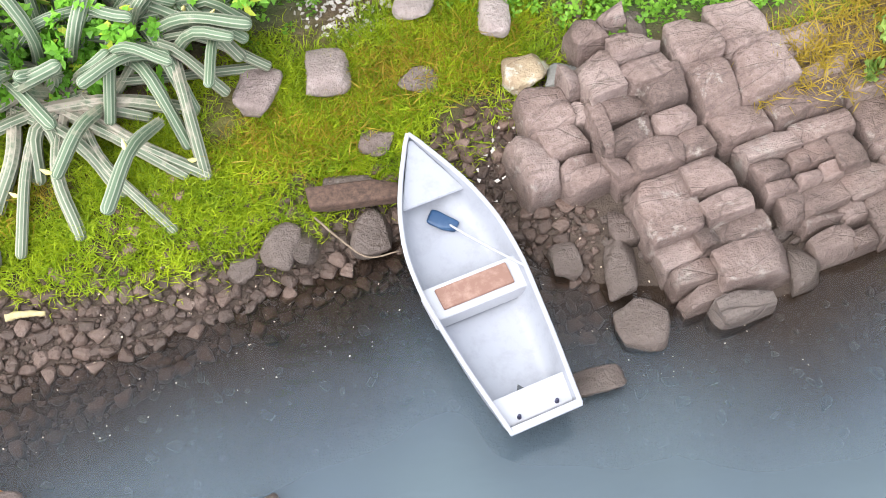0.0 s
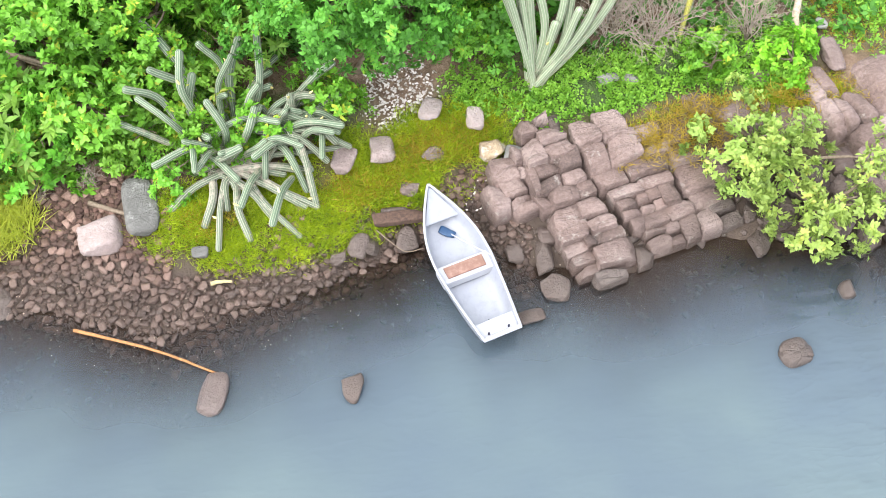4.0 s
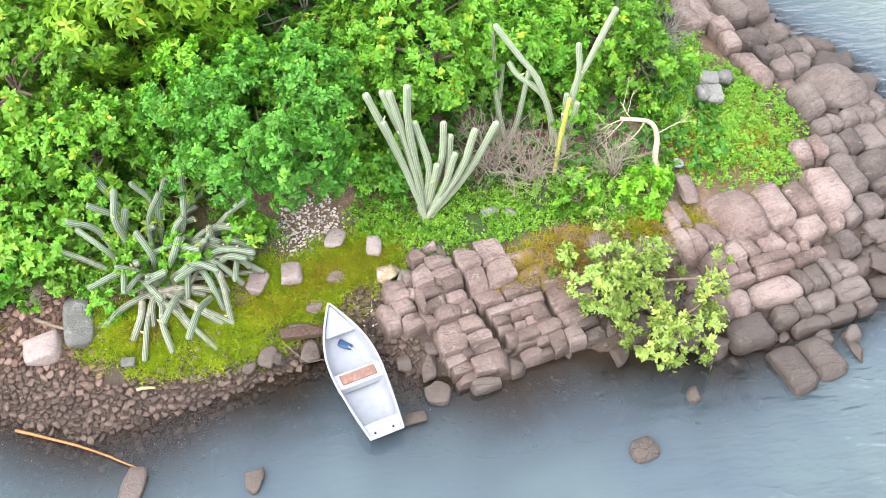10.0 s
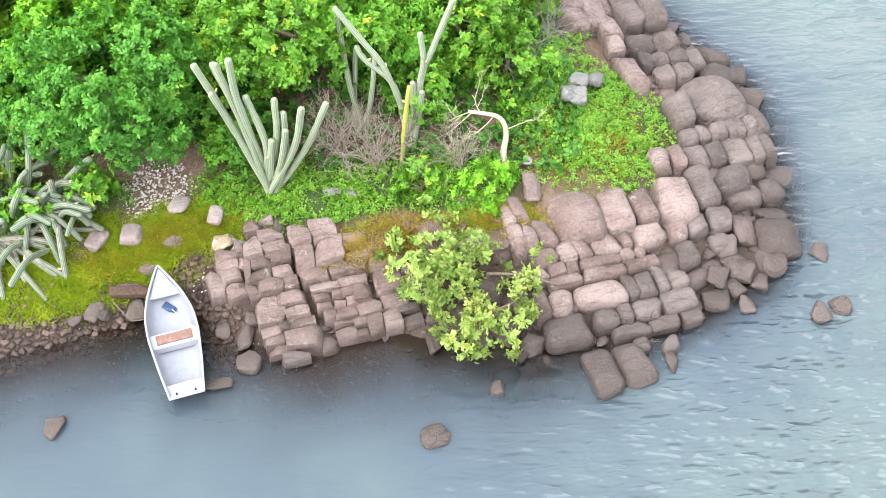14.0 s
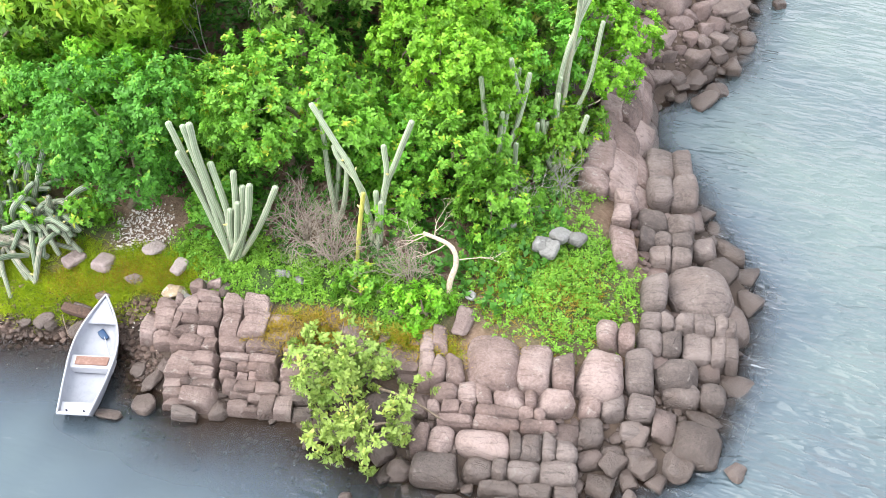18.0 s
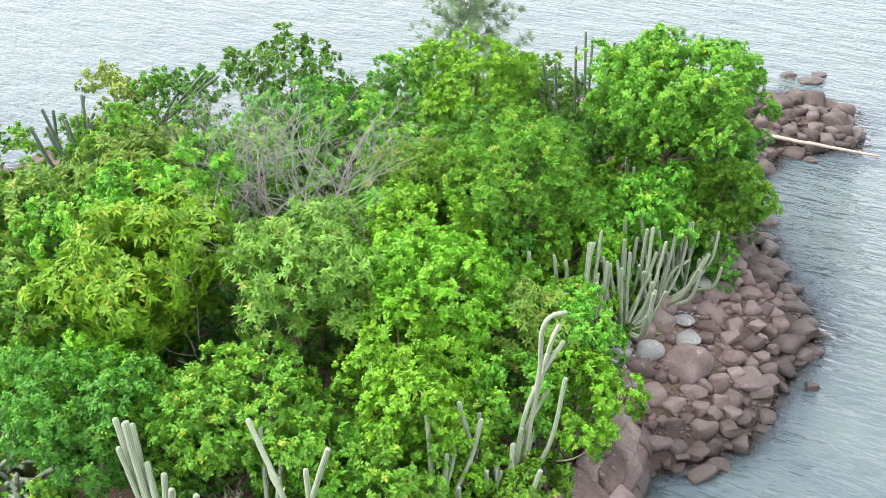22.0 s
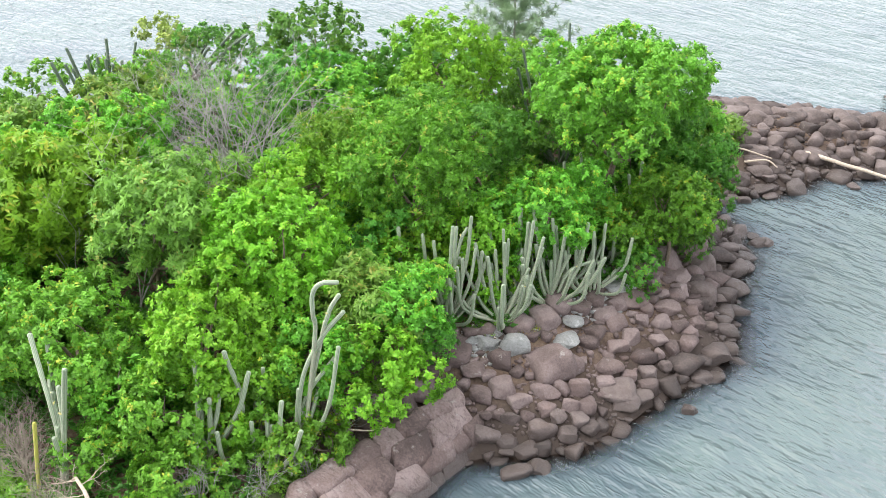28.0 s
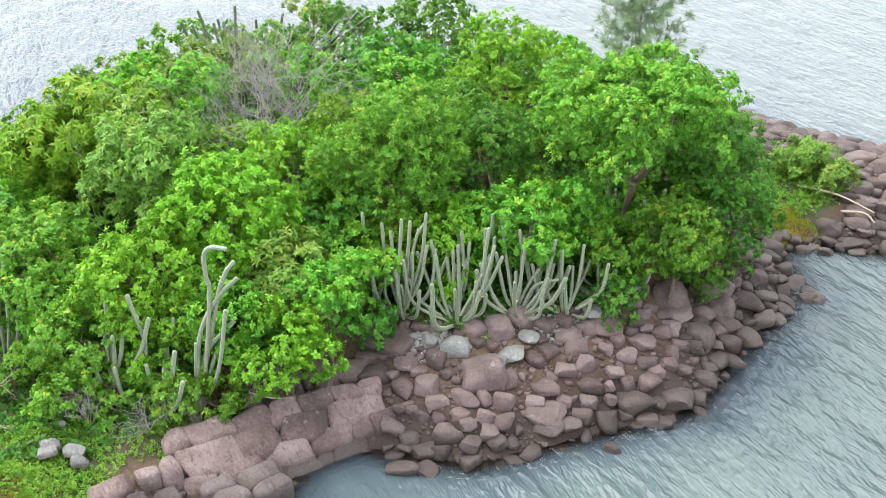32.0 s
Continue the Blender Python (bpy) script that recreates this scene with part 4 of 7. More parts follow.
boulder(rose, -0.35, 9.49, 0.99, 0.2, 0.27, 0.12, -0.22)
boulder(rose, 0.54, 9.35, 0.91, 0.17, 0.25, 0.1, -0.22)
boulder(rose, -1.35, 8.63, 0.82, 0.26, 0.27, 0.15, -0.22)
boulder(rose, -2.07, 8.34, 0.83, 0.22, 0.28, 0.13, -0.22)
boulder(rose, -4.29, 3.63, 0.08, 0.25, 0.39, 0.15, -0.22)
boulder(dark, -1.76, 3.73, 0.08, 0.19, 0.28, 0.11, -0.22)
boulder(dark, 1.27, 6.59, 0.13, 0.16, 0.23, 0.1, -0.22)
boulder(dark, 1.82, 6.47, 0.18, 0.2, 0.36, 0.12, -0.22)
boulder(dark, 2.01, 5.88, 0.08, 0.27, 0.29, 0.16, -0.22)
boulder(dark, 1.5, 5.2, 0.08, 0.3, 0.14, 0.09, -0.22)
boulder(dark, -0.76, 7.88, 0.53, 0.17, 0.18, 0.1, -0.22)
boulder(dark, -1.06, 7.35, 0.4, 0.25, 0.16, 0.1, -0.22)
boulder(dark, -1.77, 6.67, 0.28, 0.19, 0.26, 0.11, -0.22)
boulder(dark, -1.49, 6.72, 0.25, 0.14, 0.24, 0.08, -0.22)
boulder(dark, -0.77, 6.88, 0.19, 0.21, 0.26, 0.13, -0.22)
boulder(dark, -2.13, 6.4, 0.25, 0.14, 0.13, 0.08, -0.22)
boulder(pale, -4.7, 6.33, 0.58, 0.15, 0.11, 0.07, -0.22)
boulder(ochre, 0.86, 8.72, 0.73, 0.27, 0.28, 0.16, -0.22)
boulder(pale, 1.57, 9.05, 0.85, 0.17, 0.2, 0.1, -0.22)
boulder(pale, 1.31, 8.56, 0.68, 0.19, 0.2, 0.12, -0.22)
boulder(rosy, 1.8, 8.68, 0.73, 0.26, 0.27, 0.15, -0.22)
boulder(dark, -0.33, 8.57, 0.72, 0.22, 0.17, 0.1, -0.22)
boulder(dark, 2.09, 9.17, 0.95, 0.14, 0.24, 0.09, -0.22)
boulder(pale, 3.71, 10.13, 1.22, 0.16, 0.1, 0.06, -0.22)
boulder(pale, 3.18, 10.07, 1.25, 0.14, 0.1, 0.06, -0.22)
boulder(pale, 3.38, 10.14, 1.25, 0.09, 0.09, 0.05, -0.22)
boulder(rosy, 7.91, 10.82, 1.28, 0.22, 0.43, 0.13, -0.22)
boulder(rosy, 6.36, 10.27, 1.16, 0.19, 0.17, 0.1, -0.22)
boulder(pale, 7.78, 11.47, 1.42, 0.11, 0.13, 0.07, -0.22)
boulder(rosy, 7.2, 9.98, 1.08, 0.16, 0.26, 0.1, -0.22)
boulder(dark, 6.08, 6.9, 0.09, 0.2, 0.35, 0.12, -0.22)
boulder(dark, 6.46, 4.43, 0.08, 0.22, 0.14, 0.09, -0.22)
boulder(pale, 8.89, 14.24, 1.66, 0.22, 0.27, 0.13, -0.22)
boulder(pale, 9.28, 14.37, 1.59, 0.19, 0.23, 0.12, -0.22)
boulder(pale, 8.65, 13.59, 1.77, 0.19, 0.25, 0.11, -0.22)
boulder(pale, 8.9, 13.53, 1.75, 0.2, 0.25, 0.12, -0.22)
boulder(pale, 7.68, 13.78, 1.75, 0.1, 0.19, 0.06, -0.22)
boulder(dark, -8.6, 5.56, 0.15, 0.38, 0.4, 0.23, -0.29)
boulder(dark, -8.94, 5.95, 0.27, 0.22, 0.21, 0.13, -0.29)
boulder(dark, -9.49, 5.78, 0.14, 0.32, 0.28, 0.17, -0.29)
boulder(dark, 14.82, 8.69, 0.08, 0.24, 0.31, 0.14, 1.44)
boulder(dark, 13.14, 8.72, 0.08, 0.19, 0.25, 0.11, 3.92)
boulder(dark, 14.9, 10.56, 0.08, 0.24, 0.22, 0.13, 3.92)
boulder(dark, 11.39, 7.01, 0.08, 0.13, 0.34, 0.08, 3.92)
boulder(dark, 13.86, 9.95, 0.16, 0.24, 0.31, 0.14, 3.92)
boulder(dark, 13.07, 9.65, 0.24, 0.28, 0.36, 0.17, 3.92)
boulder(dark, 12.45, 9.34, 0.26, 0.25, 0.32, 0.15, 3.92)
boulder(dark, 12.64, 10.23, 0.35, 0.24, 0.33, 0.14, 3.92)
boulder(rosy, 8.14, 23.36, 0.53, 0.38, 0.32, 0.3, 75)
boulder(rosy, 7.7, 23.64, 0.77, 0.18, 0.15, 0.15, 75)
boulder(rosy, 7.82, 24, 0.75, 0.2, 0.17, 0.18, 75)
boulder(rosy, 8.06, 24.25, 0.67, 0.3, 0.26, 0.33, 75)
boulder(dark, 8.63, 23.75, 0.32, 0.3, 0.25, 0.18, 75)
boulder(dark, 9.01, 24.11, 0.17, 0.4, 0.34, 0.25, 75)
boulder(dark, 9.66, 23.39, 0.08, 0.44, 0.37, 0.23, 75)
boulder(rosy, 8.84, 24.97, 0.49, 0.45, 0.38, 0.4, 75)
boulder(rosy, 8.42, 25.44, 0.79, 0.3, 0.26, 0.22, 75)
boulder(rosy, 8.78, 25.55, 0.66, 0.28, 0.23, 0.19, 75)
boulder(rosy, 8.62, 26.16, 0.77, 0.3, 0.26, 0.31, 75)
boulder(dark, 9.34, 25.49, 0.39, 0.32, 0.27, 0.21, 75)
boulder(rosy, 9.12, 26.17, 0.52, 0.32, 0.28, 0.24, 75)
boulder(dark, 9.42, 26.29, 0.35, 0.3, 0.25, 0.18, 75)
boulder(rosy, 7.21, 26.32, 1.37, 0.77, 0.66, 0.74, 75)
boulder(rosy, 7.13, 24.6, 1.13, 0.43, 0.37, 0.39, 75)
boulder(rosy, 7.78, 24.84, 0.92, 0.35, 0.3, 0.24, 75)
boulder(rosy, 7.98, 25.67, 1.02, 0.4, 0.34, 0.26, 75)
boulder(rosy, 8.15, 26.78, 0.94, 0.38, 0.32, 0.33, 75)
boulder(rosy, 7.86, 28.27, 0.97, 0.41, 0.35, 0.18, 75)
boulder(dark, 8.68, 28.05, 0.59, 0.61, 0.52, 0.15, 75)
boulder(dark, 9.09, 28.07, 0.38, 0.51, 0.43, 0.26, 75)
boulder(rosy, 8.28, 27.8, 0.81, 0.28, 0.24, 0.16, 75)
boulder(rosy, 8.28, 28.73, 0.74, 0.23, 0.2, 0.18, 75)
boulder(dark, 9.04, 28.68, 0.35, 0.36, 0.3, 0.16, 75)
boulder(rosy, 6.01, 29.61, 1.61, 0.43, 0.37, 0.23, 75)
boulder(rosy, 6.46, 29.64, 1.45, 0.43, 0.36, 0.23, 75)
boulder(rosy, 6.61, 30.64, 1.33, 0.24, 0.21, 0.27, 75)
boulder(rosy, 7.06, 29.76, 1.2, 0.32, 0.27, 0.3, 75)
boulder(rosy, 7.25, 29.03, 1.18, 0.37, 0.31, 0.25, 75)
boulder(rosy, 7.48, 30.64, 0.96, 0.29, 0.25, 0.2, 75)
boulder(rosy, 7.96, 30.3, 0.76, 0.24, 0.2, 0.21, 75)
boulder(rosy, 6.93, 31.29, 1.15, 0.32, 0.28, 0.27, 75)
boulder(rosy, 8.35, 29.57, 0.63, 0.31, 0.27, 0.22, 75)
boulder(rosy, 8.35, 30.24, 0.58, 0.21, 0.18, 0.19, 75)
boulder(rosy, 8.47, 31.03, 0.45, 0.58, 0.49, 0.32, 75)
boulder(dark, 8.42, 32.41, 0.36, 0.59, 0.5, 0.33, 75)
boulder(dark, 9.05, 31.25, 0.12, 0.34, 0.29, 0.22, 75)
boulder(rosy, 7.17, 32.65, 0.84, 0.3, 0.26, 0.31, 75)
boulder(dark, 6.3, 33.85, 0.71, 0.37, 0.31, 0.27, 75)
boulder(dark, 7.41, 33.03, 0.63, 0.27, 0.23, 0.21, 75)
boulder(rosy, 7.53, 32.08, 0.83, 0.27, 0.23, 0.18, 75)
boulder(rosy, 6.42, 31.95, 1.29, 0.44, 0.37, 0.19, 75)
boulder(rosy, 5.57, 33.29, 1.14, 0.34, 0.29, 0.2, 75)
boulder(pale, 6.12, 25.77, 1.68, 0.44, 0.38, 0.46, 75)
boulder(pale, 5.62, 25.05, 1.73, 0.26, 0.22, 0.21, 75)
boulder(pale, 5.31, 24.64, 1.79, 0.21, 0.18, 0.15, 75)
boulder(pale, 6.61, 27.48, 1.52, 0.47, 0.4, 0.16, 75)
boulder(pale, 6.74, 27, 1.5, 0.31, 0.27, 0.19, 75)
boulder(rosy, 6.3, 24.12, 1.4, 0.36, 0.31, 0.08, 75)
boulder(pale, 5.99, 28.23, 1.7, 0.32, 0.27, 0.11, 75)
boulder(rosy, 4.09, 33.96, 1.36, 0.66, 0.56, 0.53, 75)
boulder(rosy, 3.32, 35.72, 1.12, 0.76, 0.64, 0.72, 75)
boulder(rosy, 3.11, 34.33, 1.54, 0.3, 0.25, 0.25, 75)
boulder(rosy, 2.22, 38.08, 0.66, 0.37, 0.31, 0.41, 75)
boulder(rosy, 1.79, 37.55, 0.94, 0.26, 0.22, 0.29, 75)
boulder(rosy, 1.01, 38.68, 0.66, 0.49, 0.42, 0.21, 75)
boulder(rosy, 2.96, 36.74, 0.94, 0.28, 0.24, 0.31, 75)
boulder(rosy, 3.12, 37.25, 0.74, 0.26, 0.22, 0.2, 75)
boulder(dark, 3.34, 37.93, 0.46, 0.39, 0.33, 0.23, 75)
boulder(dark, 2.7, 38.96, 0.23, 0.29, 0.25, 0.32, 75)
boulder(dark, 3.75, 36.98, 0.6, 0.56, 0.48, 0.13, 75)
boulder(dark, 4.51, 36.28, 0.52, 0.18, 0.15, 0.19, 75)
boulder(dark, 4.43, 37.27, 0.27, 0.43, 0.37, 0.28, 75)
boulder(dark, 3.24, 39.67, 0.08, 0.35, 0.29, 0.22, 75)
boulder(dark, 2.74, 39.9, 0.08, 0.27, 0.23, 0.05, 75)
boulder(dark, 6.3, 33.85, 0.72, 0.38, 0.32, 0.3, 75)
boulder(rosy, 5.57, 33.34, 1.12, 0.33, 0.28, 0.22, 75)
boulder(dark, 5.99, 34.81, 0.48, 0.29, 0.25, 0.17, 75)
boulder(dark, 5.12, 34.51, 0.88, 0.39, 0.33, 0.21, 75)
boulder(rosy, 4.87, 33.88, 1.16, 0.48, 0.41, 0.1, 75)
boulder(rosy, 5.09, 33.26, 1.28, 0.29, 0.24, 0.06, 75)
boulder(rosy, 5.58, 32.02, 1.5, 0.28, 0.24, 0.17, 75)
boulder(rosy, 4.77, 32.82, 1.49, 0.24, 0.2, 0.22, 75)
boulder(rosy, 5.79, 32.34, 1.35, 0.23, 0.2, 0.08, 75)
boulder(rosy, 3.89, 32.93, 1.68, 0.19, 0.16, 0.21, 75)
boulder(rosy, 4.57, 32.34, 1.67, 0.28, 0.24, 0.17, 75)
boulder(dark, -0.14, 41.17, 0.08, 0.28, 0.24, 0.22, 75)
boulder(dark, 0.17, 42.06, 0.08, 0.31, 0.27, 0.25, 75)
boulder(dark, 0.03, 42.72, 0.08, 0.23, 0.2, 0.25, 75)
boulder(rosy, -0.03, 43.29, 0.22, 0.41, 0.35, 0.19, 75)
boulder(dark, 0.42, 43.29, 0.08, 0.35, 0.29, 0.11, 75)
boulder(rosy, -0.42, 42.48, 0.19, 0.35, 0.3, 0.21, 75)
boulder(rosy, -0.34, 41.77, 0.08, 0.23, 0.2, 0.08, 75)
boulder(rosy, -1.07, 42.75, 0.45, 0.53, 0.45, 0.4, 75)
boulder(rosy, -1.54, 44.1, 0.81, 0.48, 0.4, 0.26, 75)
boulder(rosy, -0.95, 43.9, 0.62, 0.47, 0.4, 0.21, 75)
boulder(rosy, -1.99, 44.8, 0.94, 0.48, 0.41, 0.26, 75)
boulder(rosy, -1.75, 45.43, 0.85, 0.36, 0.31, 0.3, 75)
boulder(rosy, -0.72, 44.71, 0.56, 0.36, 0.3, 0.26, 75)
boulder(rosy, -0.39, 43.9, 0.46, 0.29, 0.25, 0.15, 75)
boulder(rosy, -1.15, 45.73, 0.66, 0.24, 0.2, 0.26, 75)
boulder(rosy, -0.93, 39.73, 0.48, 0.34, 0.29, 0.16, 75)
boulder(rosy, -0.78, 40.27, 0.36, 0.28, 0.24, 0.22, 75)
boulder(rosy, 0.32, 38.87, 0.63, 0.33, 0.28, 0.16, 75)
boulder(rosy, -0.97, 40.67, 0.4, 0.34, 0.29, 0.16, 75)
boulder(rosy, -0.04, 40.21, 0.14, 0.23, 0.19, 0.12, 75)
boulder(pale, 4.34, 30.78, 2.07, 0.28, 0.24, 0.31, 75)
boulder(pale, 5.24, 30.81, 1.81, 0.51, 0.43, 0.12, 75)
boulder(rosy, 5.77, 30.91, 1.62, 0.5, 0.43, 0.21, 75)
boulder(dark, -12.01, 45.09, 0.39, 0.55, 0.47, 0.25, 75)
boulder(rosy, -8.78, 44.1, 1.16, 0.67, 0.57, 0.4, 75)
boulder(rosy, -6.13, 43.3, 1.66, 0.43, 0.36, 0.26, 75)
boulder(rosy, -8.75, 43.03, 1.36, 0.44, 0.38, 0.21, 75)
boulder(dark, -7.58, 45.59, 1.1, 0.26, 0.22, 0.17, 75)
boulder(rosy, -4.9, 44.45, 1.54, 0.57, 0.48, 0.31, 75)
boulder(rosy, -9.28, 48.2, 0.2, 0.47, 0.4, 0.28, 75)
boulder(dark, -7.44, 48.58, 0.53, 0.5, 0.42, 0.32, 75)
boulder(rosy, -5.08, 46.09, 1.42, 0.79, 0.68, 0.33, 75)
boulder(rosy, -3.73, 45.44, 1.35, 0.42, 0.36, 0.14, 75)
boulder(rosy, -4.27, 44.84, 1.47, 0.42, 0.36, 0.25, 75)
boulder(dark, -5, 48.04, 1.09, 0.22, 0.19, 0.23, 75)
boulder(rosy, -3.49, 46.95, 1.28, 0.29, 0.24, 0.31, 75)
boulder(rosy, -3.27, 46.38, 1.23, 0.28, 0.24, 0.2, 75)
boulder(rosy, -2.83, 44.93, 1.16, 0.55, 0.47, 0.44, 75)
boulder(rosy, -1.87, 44.67, 0.91, 0.48, 0.41, 0.27, 75)
boulder(rosy, -1.68, 45.45, 0.83, 0.41, 0.35, 0.3, 75)
boulder(rosy, -1.36, 44.24, 0.78, 0.41, 0.35, 0.29, 75)
boulder(rosy, -2.19, 46.04, 0.96, 0.42, 0.36, 0.35, 75)
boulder(dark, -0.79, 52.12, 0.78, 0.75, 0.64, 0.77, 41.5)
boulder(dark, 0.73, 51.89, 0.43, 0.59, 0.5, 0.61, 41.5)
boulder(dark, -1.51, 48.98, 1.06, 0.52, 0.44, 0.57, 41.5)
boulder(dark, -0.76, 49.48, 0.96, 0.35, 0.29, 0.38, 41.5)
boulder(dark, -4.29, 52.24, 0.27, 0.4, 0.34, 0.44, 41.5)
boulder(dark, -0.17, 48.54, 0.66, 0.4, 0.34, 0.44, 41.5)
boulder(dark, -2.69, 52.02, 0.64, 0.45, 0.39, 0.14, 41.5)
boulder(dark, 1.45, 49.2, 0.32, 0.51, 0.43, 0.31, 41.5)
boulder(dark, 0.64, 49.57, 0.63, 0.37, 0.32, 0.35, 41.5)
boulder(dark, -4.5, 57.09, 0.08, 0.43, 0.36, 0.18, 41.5)
boulder(dark, -3.15, 57.07, 0.08, 0.65, 0.55, 0.11, 41.5)
boulder(dark, -3.21, 58.23, 0.08, 0.4, 0.34, 0.14, 41.5)
boulder(dark, 0.02, 46.2, 0.23, 0.33, 0.28, 0.31, 41.5)
boulder(dark, 2.24, 49.98, 0.23, 0.37, 0.32, 0.31, 41.5)
boulder(dark, 1.7, 47, 0.08, 0.3, 0.26, 0.17, 41.5)
boulder(dark, 9.91, 24, 0.08, 0.35, 0.3, 0.25, 41.5)
boulder(dark, 8.87, 23.62, 0.18, 0.21, 0.18, 0.08, 41.5)
boulder(dark, 10.16, 29.74, 0.08, 0.25, 0.21, 0.23, 45.06)
boulder(dark, 9.23, 31.67, 0.08, 0.3, 0.25, 0.18, 45.06)
boulder(dark, 4.43, 37.8, 0.12, 0.37, 0.31, 0.3, 45.06)
boulder(dark, 3.37, 40.02, 0.08, 0.36, 0.31, 0.22, 45.06)

# ---- cacti of the islet ----
c_bay = cactus(1.74, 10.07, 1, 'grey-green columnar cactus with many ribbed stems behind the bay')
stem(c_bay, 0.066, 1.86, 10.07, 1, 1.15, 9.98, 3.26, 0.54, 9.98, 5.01)
stem(c_bay, 0.066, 1.65, 10.16, 1, 1.34, 10.1, 3.31, 0.86, 10.23, 4.86)
stem(c_bay, 0.065, 1.75, 9.96, 1, 1.44, 9.94, 3.12, 1.04, 9.91, 5.15)
stem(c_bay, 0.067, 1.81, 10.17, 1, 1.43, 9.86, 4.07, 1.41, 9.74, 5.46)
stem(c_bay, 0.064, 1.62, 10.05, 1, 2.09, 10.04, 2.84, 2.16, 10.1, 4.08)
stem(c_bay, 0.068, 1.84, 10.01, 1, 2.23, 10.07, 2.25, 2.3, 10.17, 3.62)
stem(c_bay, 0.064, 1.71, 10.19, 1, 2.16, 9.89, 2.27, 2.41, 9.8, 3.44)
stem(c_bay, 0.069, 1.69, 9.97, 1, 2.52, 9.89, 2.81, 2.83, 9.82, 4.14)
stem(c_bay, 0.063, 1.85, 10.12, 1, 2.73, 10.08, 2.62, 3.3, 10.18, 4)
stem(c_bay, 0.070, 1.63, 10.12, 1, 1.84, 10.02, 2.68, 1.53, 10.07, 4.11)
stem(c_bay, 0.062, 1.79, 9.97, 1, 1.28, 9.86, 3.03, 0.89, 9.74, 4.44)
stem(c_bay, 0.070, 1.78, 10.19, 1, 1.91, 9.96, 2.19, 2.02, 9.94, 2.95)
c_thin = cactus(4.91, 11.74, 1.35, 'thin leaning columnar cactus with bent arms and one yellowing stem')
stem(c_thin, 0.058, 5.03, 11.74, 1.35, 4.73, 11.89, 2.33, 4.31, 11.89, 3.66, 3.84, 11.89, 4.41, 3.29, 11.9, 5.25)
stem(c_thin, 0.058, 4.82, 11.82, 1.35, 4.54, 11.97, 2.97, 3.84, 12.06, 3.71, 3.66, 12.14, 3.98)
stem(c_thin, 0.057, 4.92, 11.62, 1.35, 4.97, 11.86, 1.9, 4.99, 11.83, 3.29)
stem(c_thin, 0.059, 4.98, 11.84, 1.35, 5.12, 11.77, 2.26, 5.23, 11.66, 3.18)
stem(c_thin, 0.057, 4.79, 11.72, 1.35, 5.11, 11.93, 3.1, 5.23, 11.97, 3.84, 5.16, 12.01, 4.63)
stem(c_thin, 0.060, 5.01, 11.68, 1.35, 5.16, 11.96, 3.25, 5.47, 12.02, 4.29, 5.89, 12.09, 5.55)
yellowing = stem(c_thin, 0.046, 4.78, 11.1, 1.3, 4.86, 11.2, 2.5, 4.99, 11.29, 3.66)
yellowing.data.materials[0] = CACTUS_YELLOW
tagged(yellowing, "yellowing dying stem")
c_east_a = cactus(5.02, 26.07, 1.88, 'grey-green columnar cactus with many ribbed stems above the boulder shore')
stem(c_east_a, 0.046, 5.14, 26.07, 1.88, 4.18, 24.95, 4.16)
stem(c_east_a, 0.046, 4.93, 26.15, 1.88, 4.5, 25.33, 4.7)
stem(c_east_a, 0.045, 5.03, 25.95, 1.88, 5.21, 25.33, 4.55)
stem(c_east_a, 0.047, 5.09, 26.16, 1.88, 5.02, 26.09, 4.73)
stem(c_east_a, 0.045, 4.9, 26.05, 1.88, 4.54, 26.58, 4.51)
stem(c_east_a, 0.047, 5.12, 26, 1.88, 5.22, 27.03, 5.32)
stem(c_east_a, 0.044, 4.99, 26.18, 1.88, 5.7, 27.09, 4.95)
stem(c_east_a, 0.048, 4.97, 25.96, 1.88, 5.14, 27.51, 4.21)
stem(c_east_a, 0.044, 5.13, 26.11, 1.88, 4.56, 26.46, 3.86)
stem(c_east_a, 0.049, 4.91, 26.11, 1.88, 5.4, 26.79, 3.78)
stem(c_east_a, 0.043, 5.07, 25.96, 1.88, 5.48, 26.72, 3.05)
stem(c_east_a, 0.049, 5.06, 26.18, 1.88, 4.47, 25.84, 4)
stem(c_east_a, 0.043, 4.92, 26.01, 1.88, 4.62, 26.02, 4.32)
c_east_b = cactus(5.01, 28.05, 1.86, 'grey-green columnar cactus with many ribbed stems above the boulder shore')
stem(c_east_b, 0.046, 5.13, 28.05, 1.86, 4.37, 27.65, 5.25)
stem(c_east_b, 0.046, 4.92, 28.13, 1.86, 4.72, 28.17, 4.88)
stem(c_east_b, 0.045, 5.02, 27.93, 1.86, 5.43, 28.17, 4.72)
stem(c_east_b, 0.047, 5.09, 28.15, 1.86, 5.31, 29.19, 4.7)
stem(c_east_b, 0.045, 4.89, 28.03, 1.86, 4.96, 28.47, 3.01, 4.97, 28.77, 3.5)
stem(c_east_b, 0.047, 5.11, 27.99, 1.86, 4.94, 28.02, 3.49)
stem(c_east_b, 0.044, 4.98, 28.17, 1.86, 5.15, 28.6, 2.99, 5.42, 29.28, 3.32)
stem(c_east_b, 0.048, 4.96, 27.95, 1.86, 4.99, 28.99, 2.93)
stem(c_east_b, 0.044, 5.13, 28.09, 1.86, 4.69, 28.96, 3.68)
stem(c_east_b, 0.049, 4.9, 28.1, 1.86, 5, 27.33, 4.3)
c_east_c = cactus(4.33, 24.41, 1.92, 'grey-green columnar cactus with many ribbed stems above the boulder shore')
stem(c_east_c, 0.046, 4.45, 24.41, 1.92, 3.65, 23.91, 5.04)
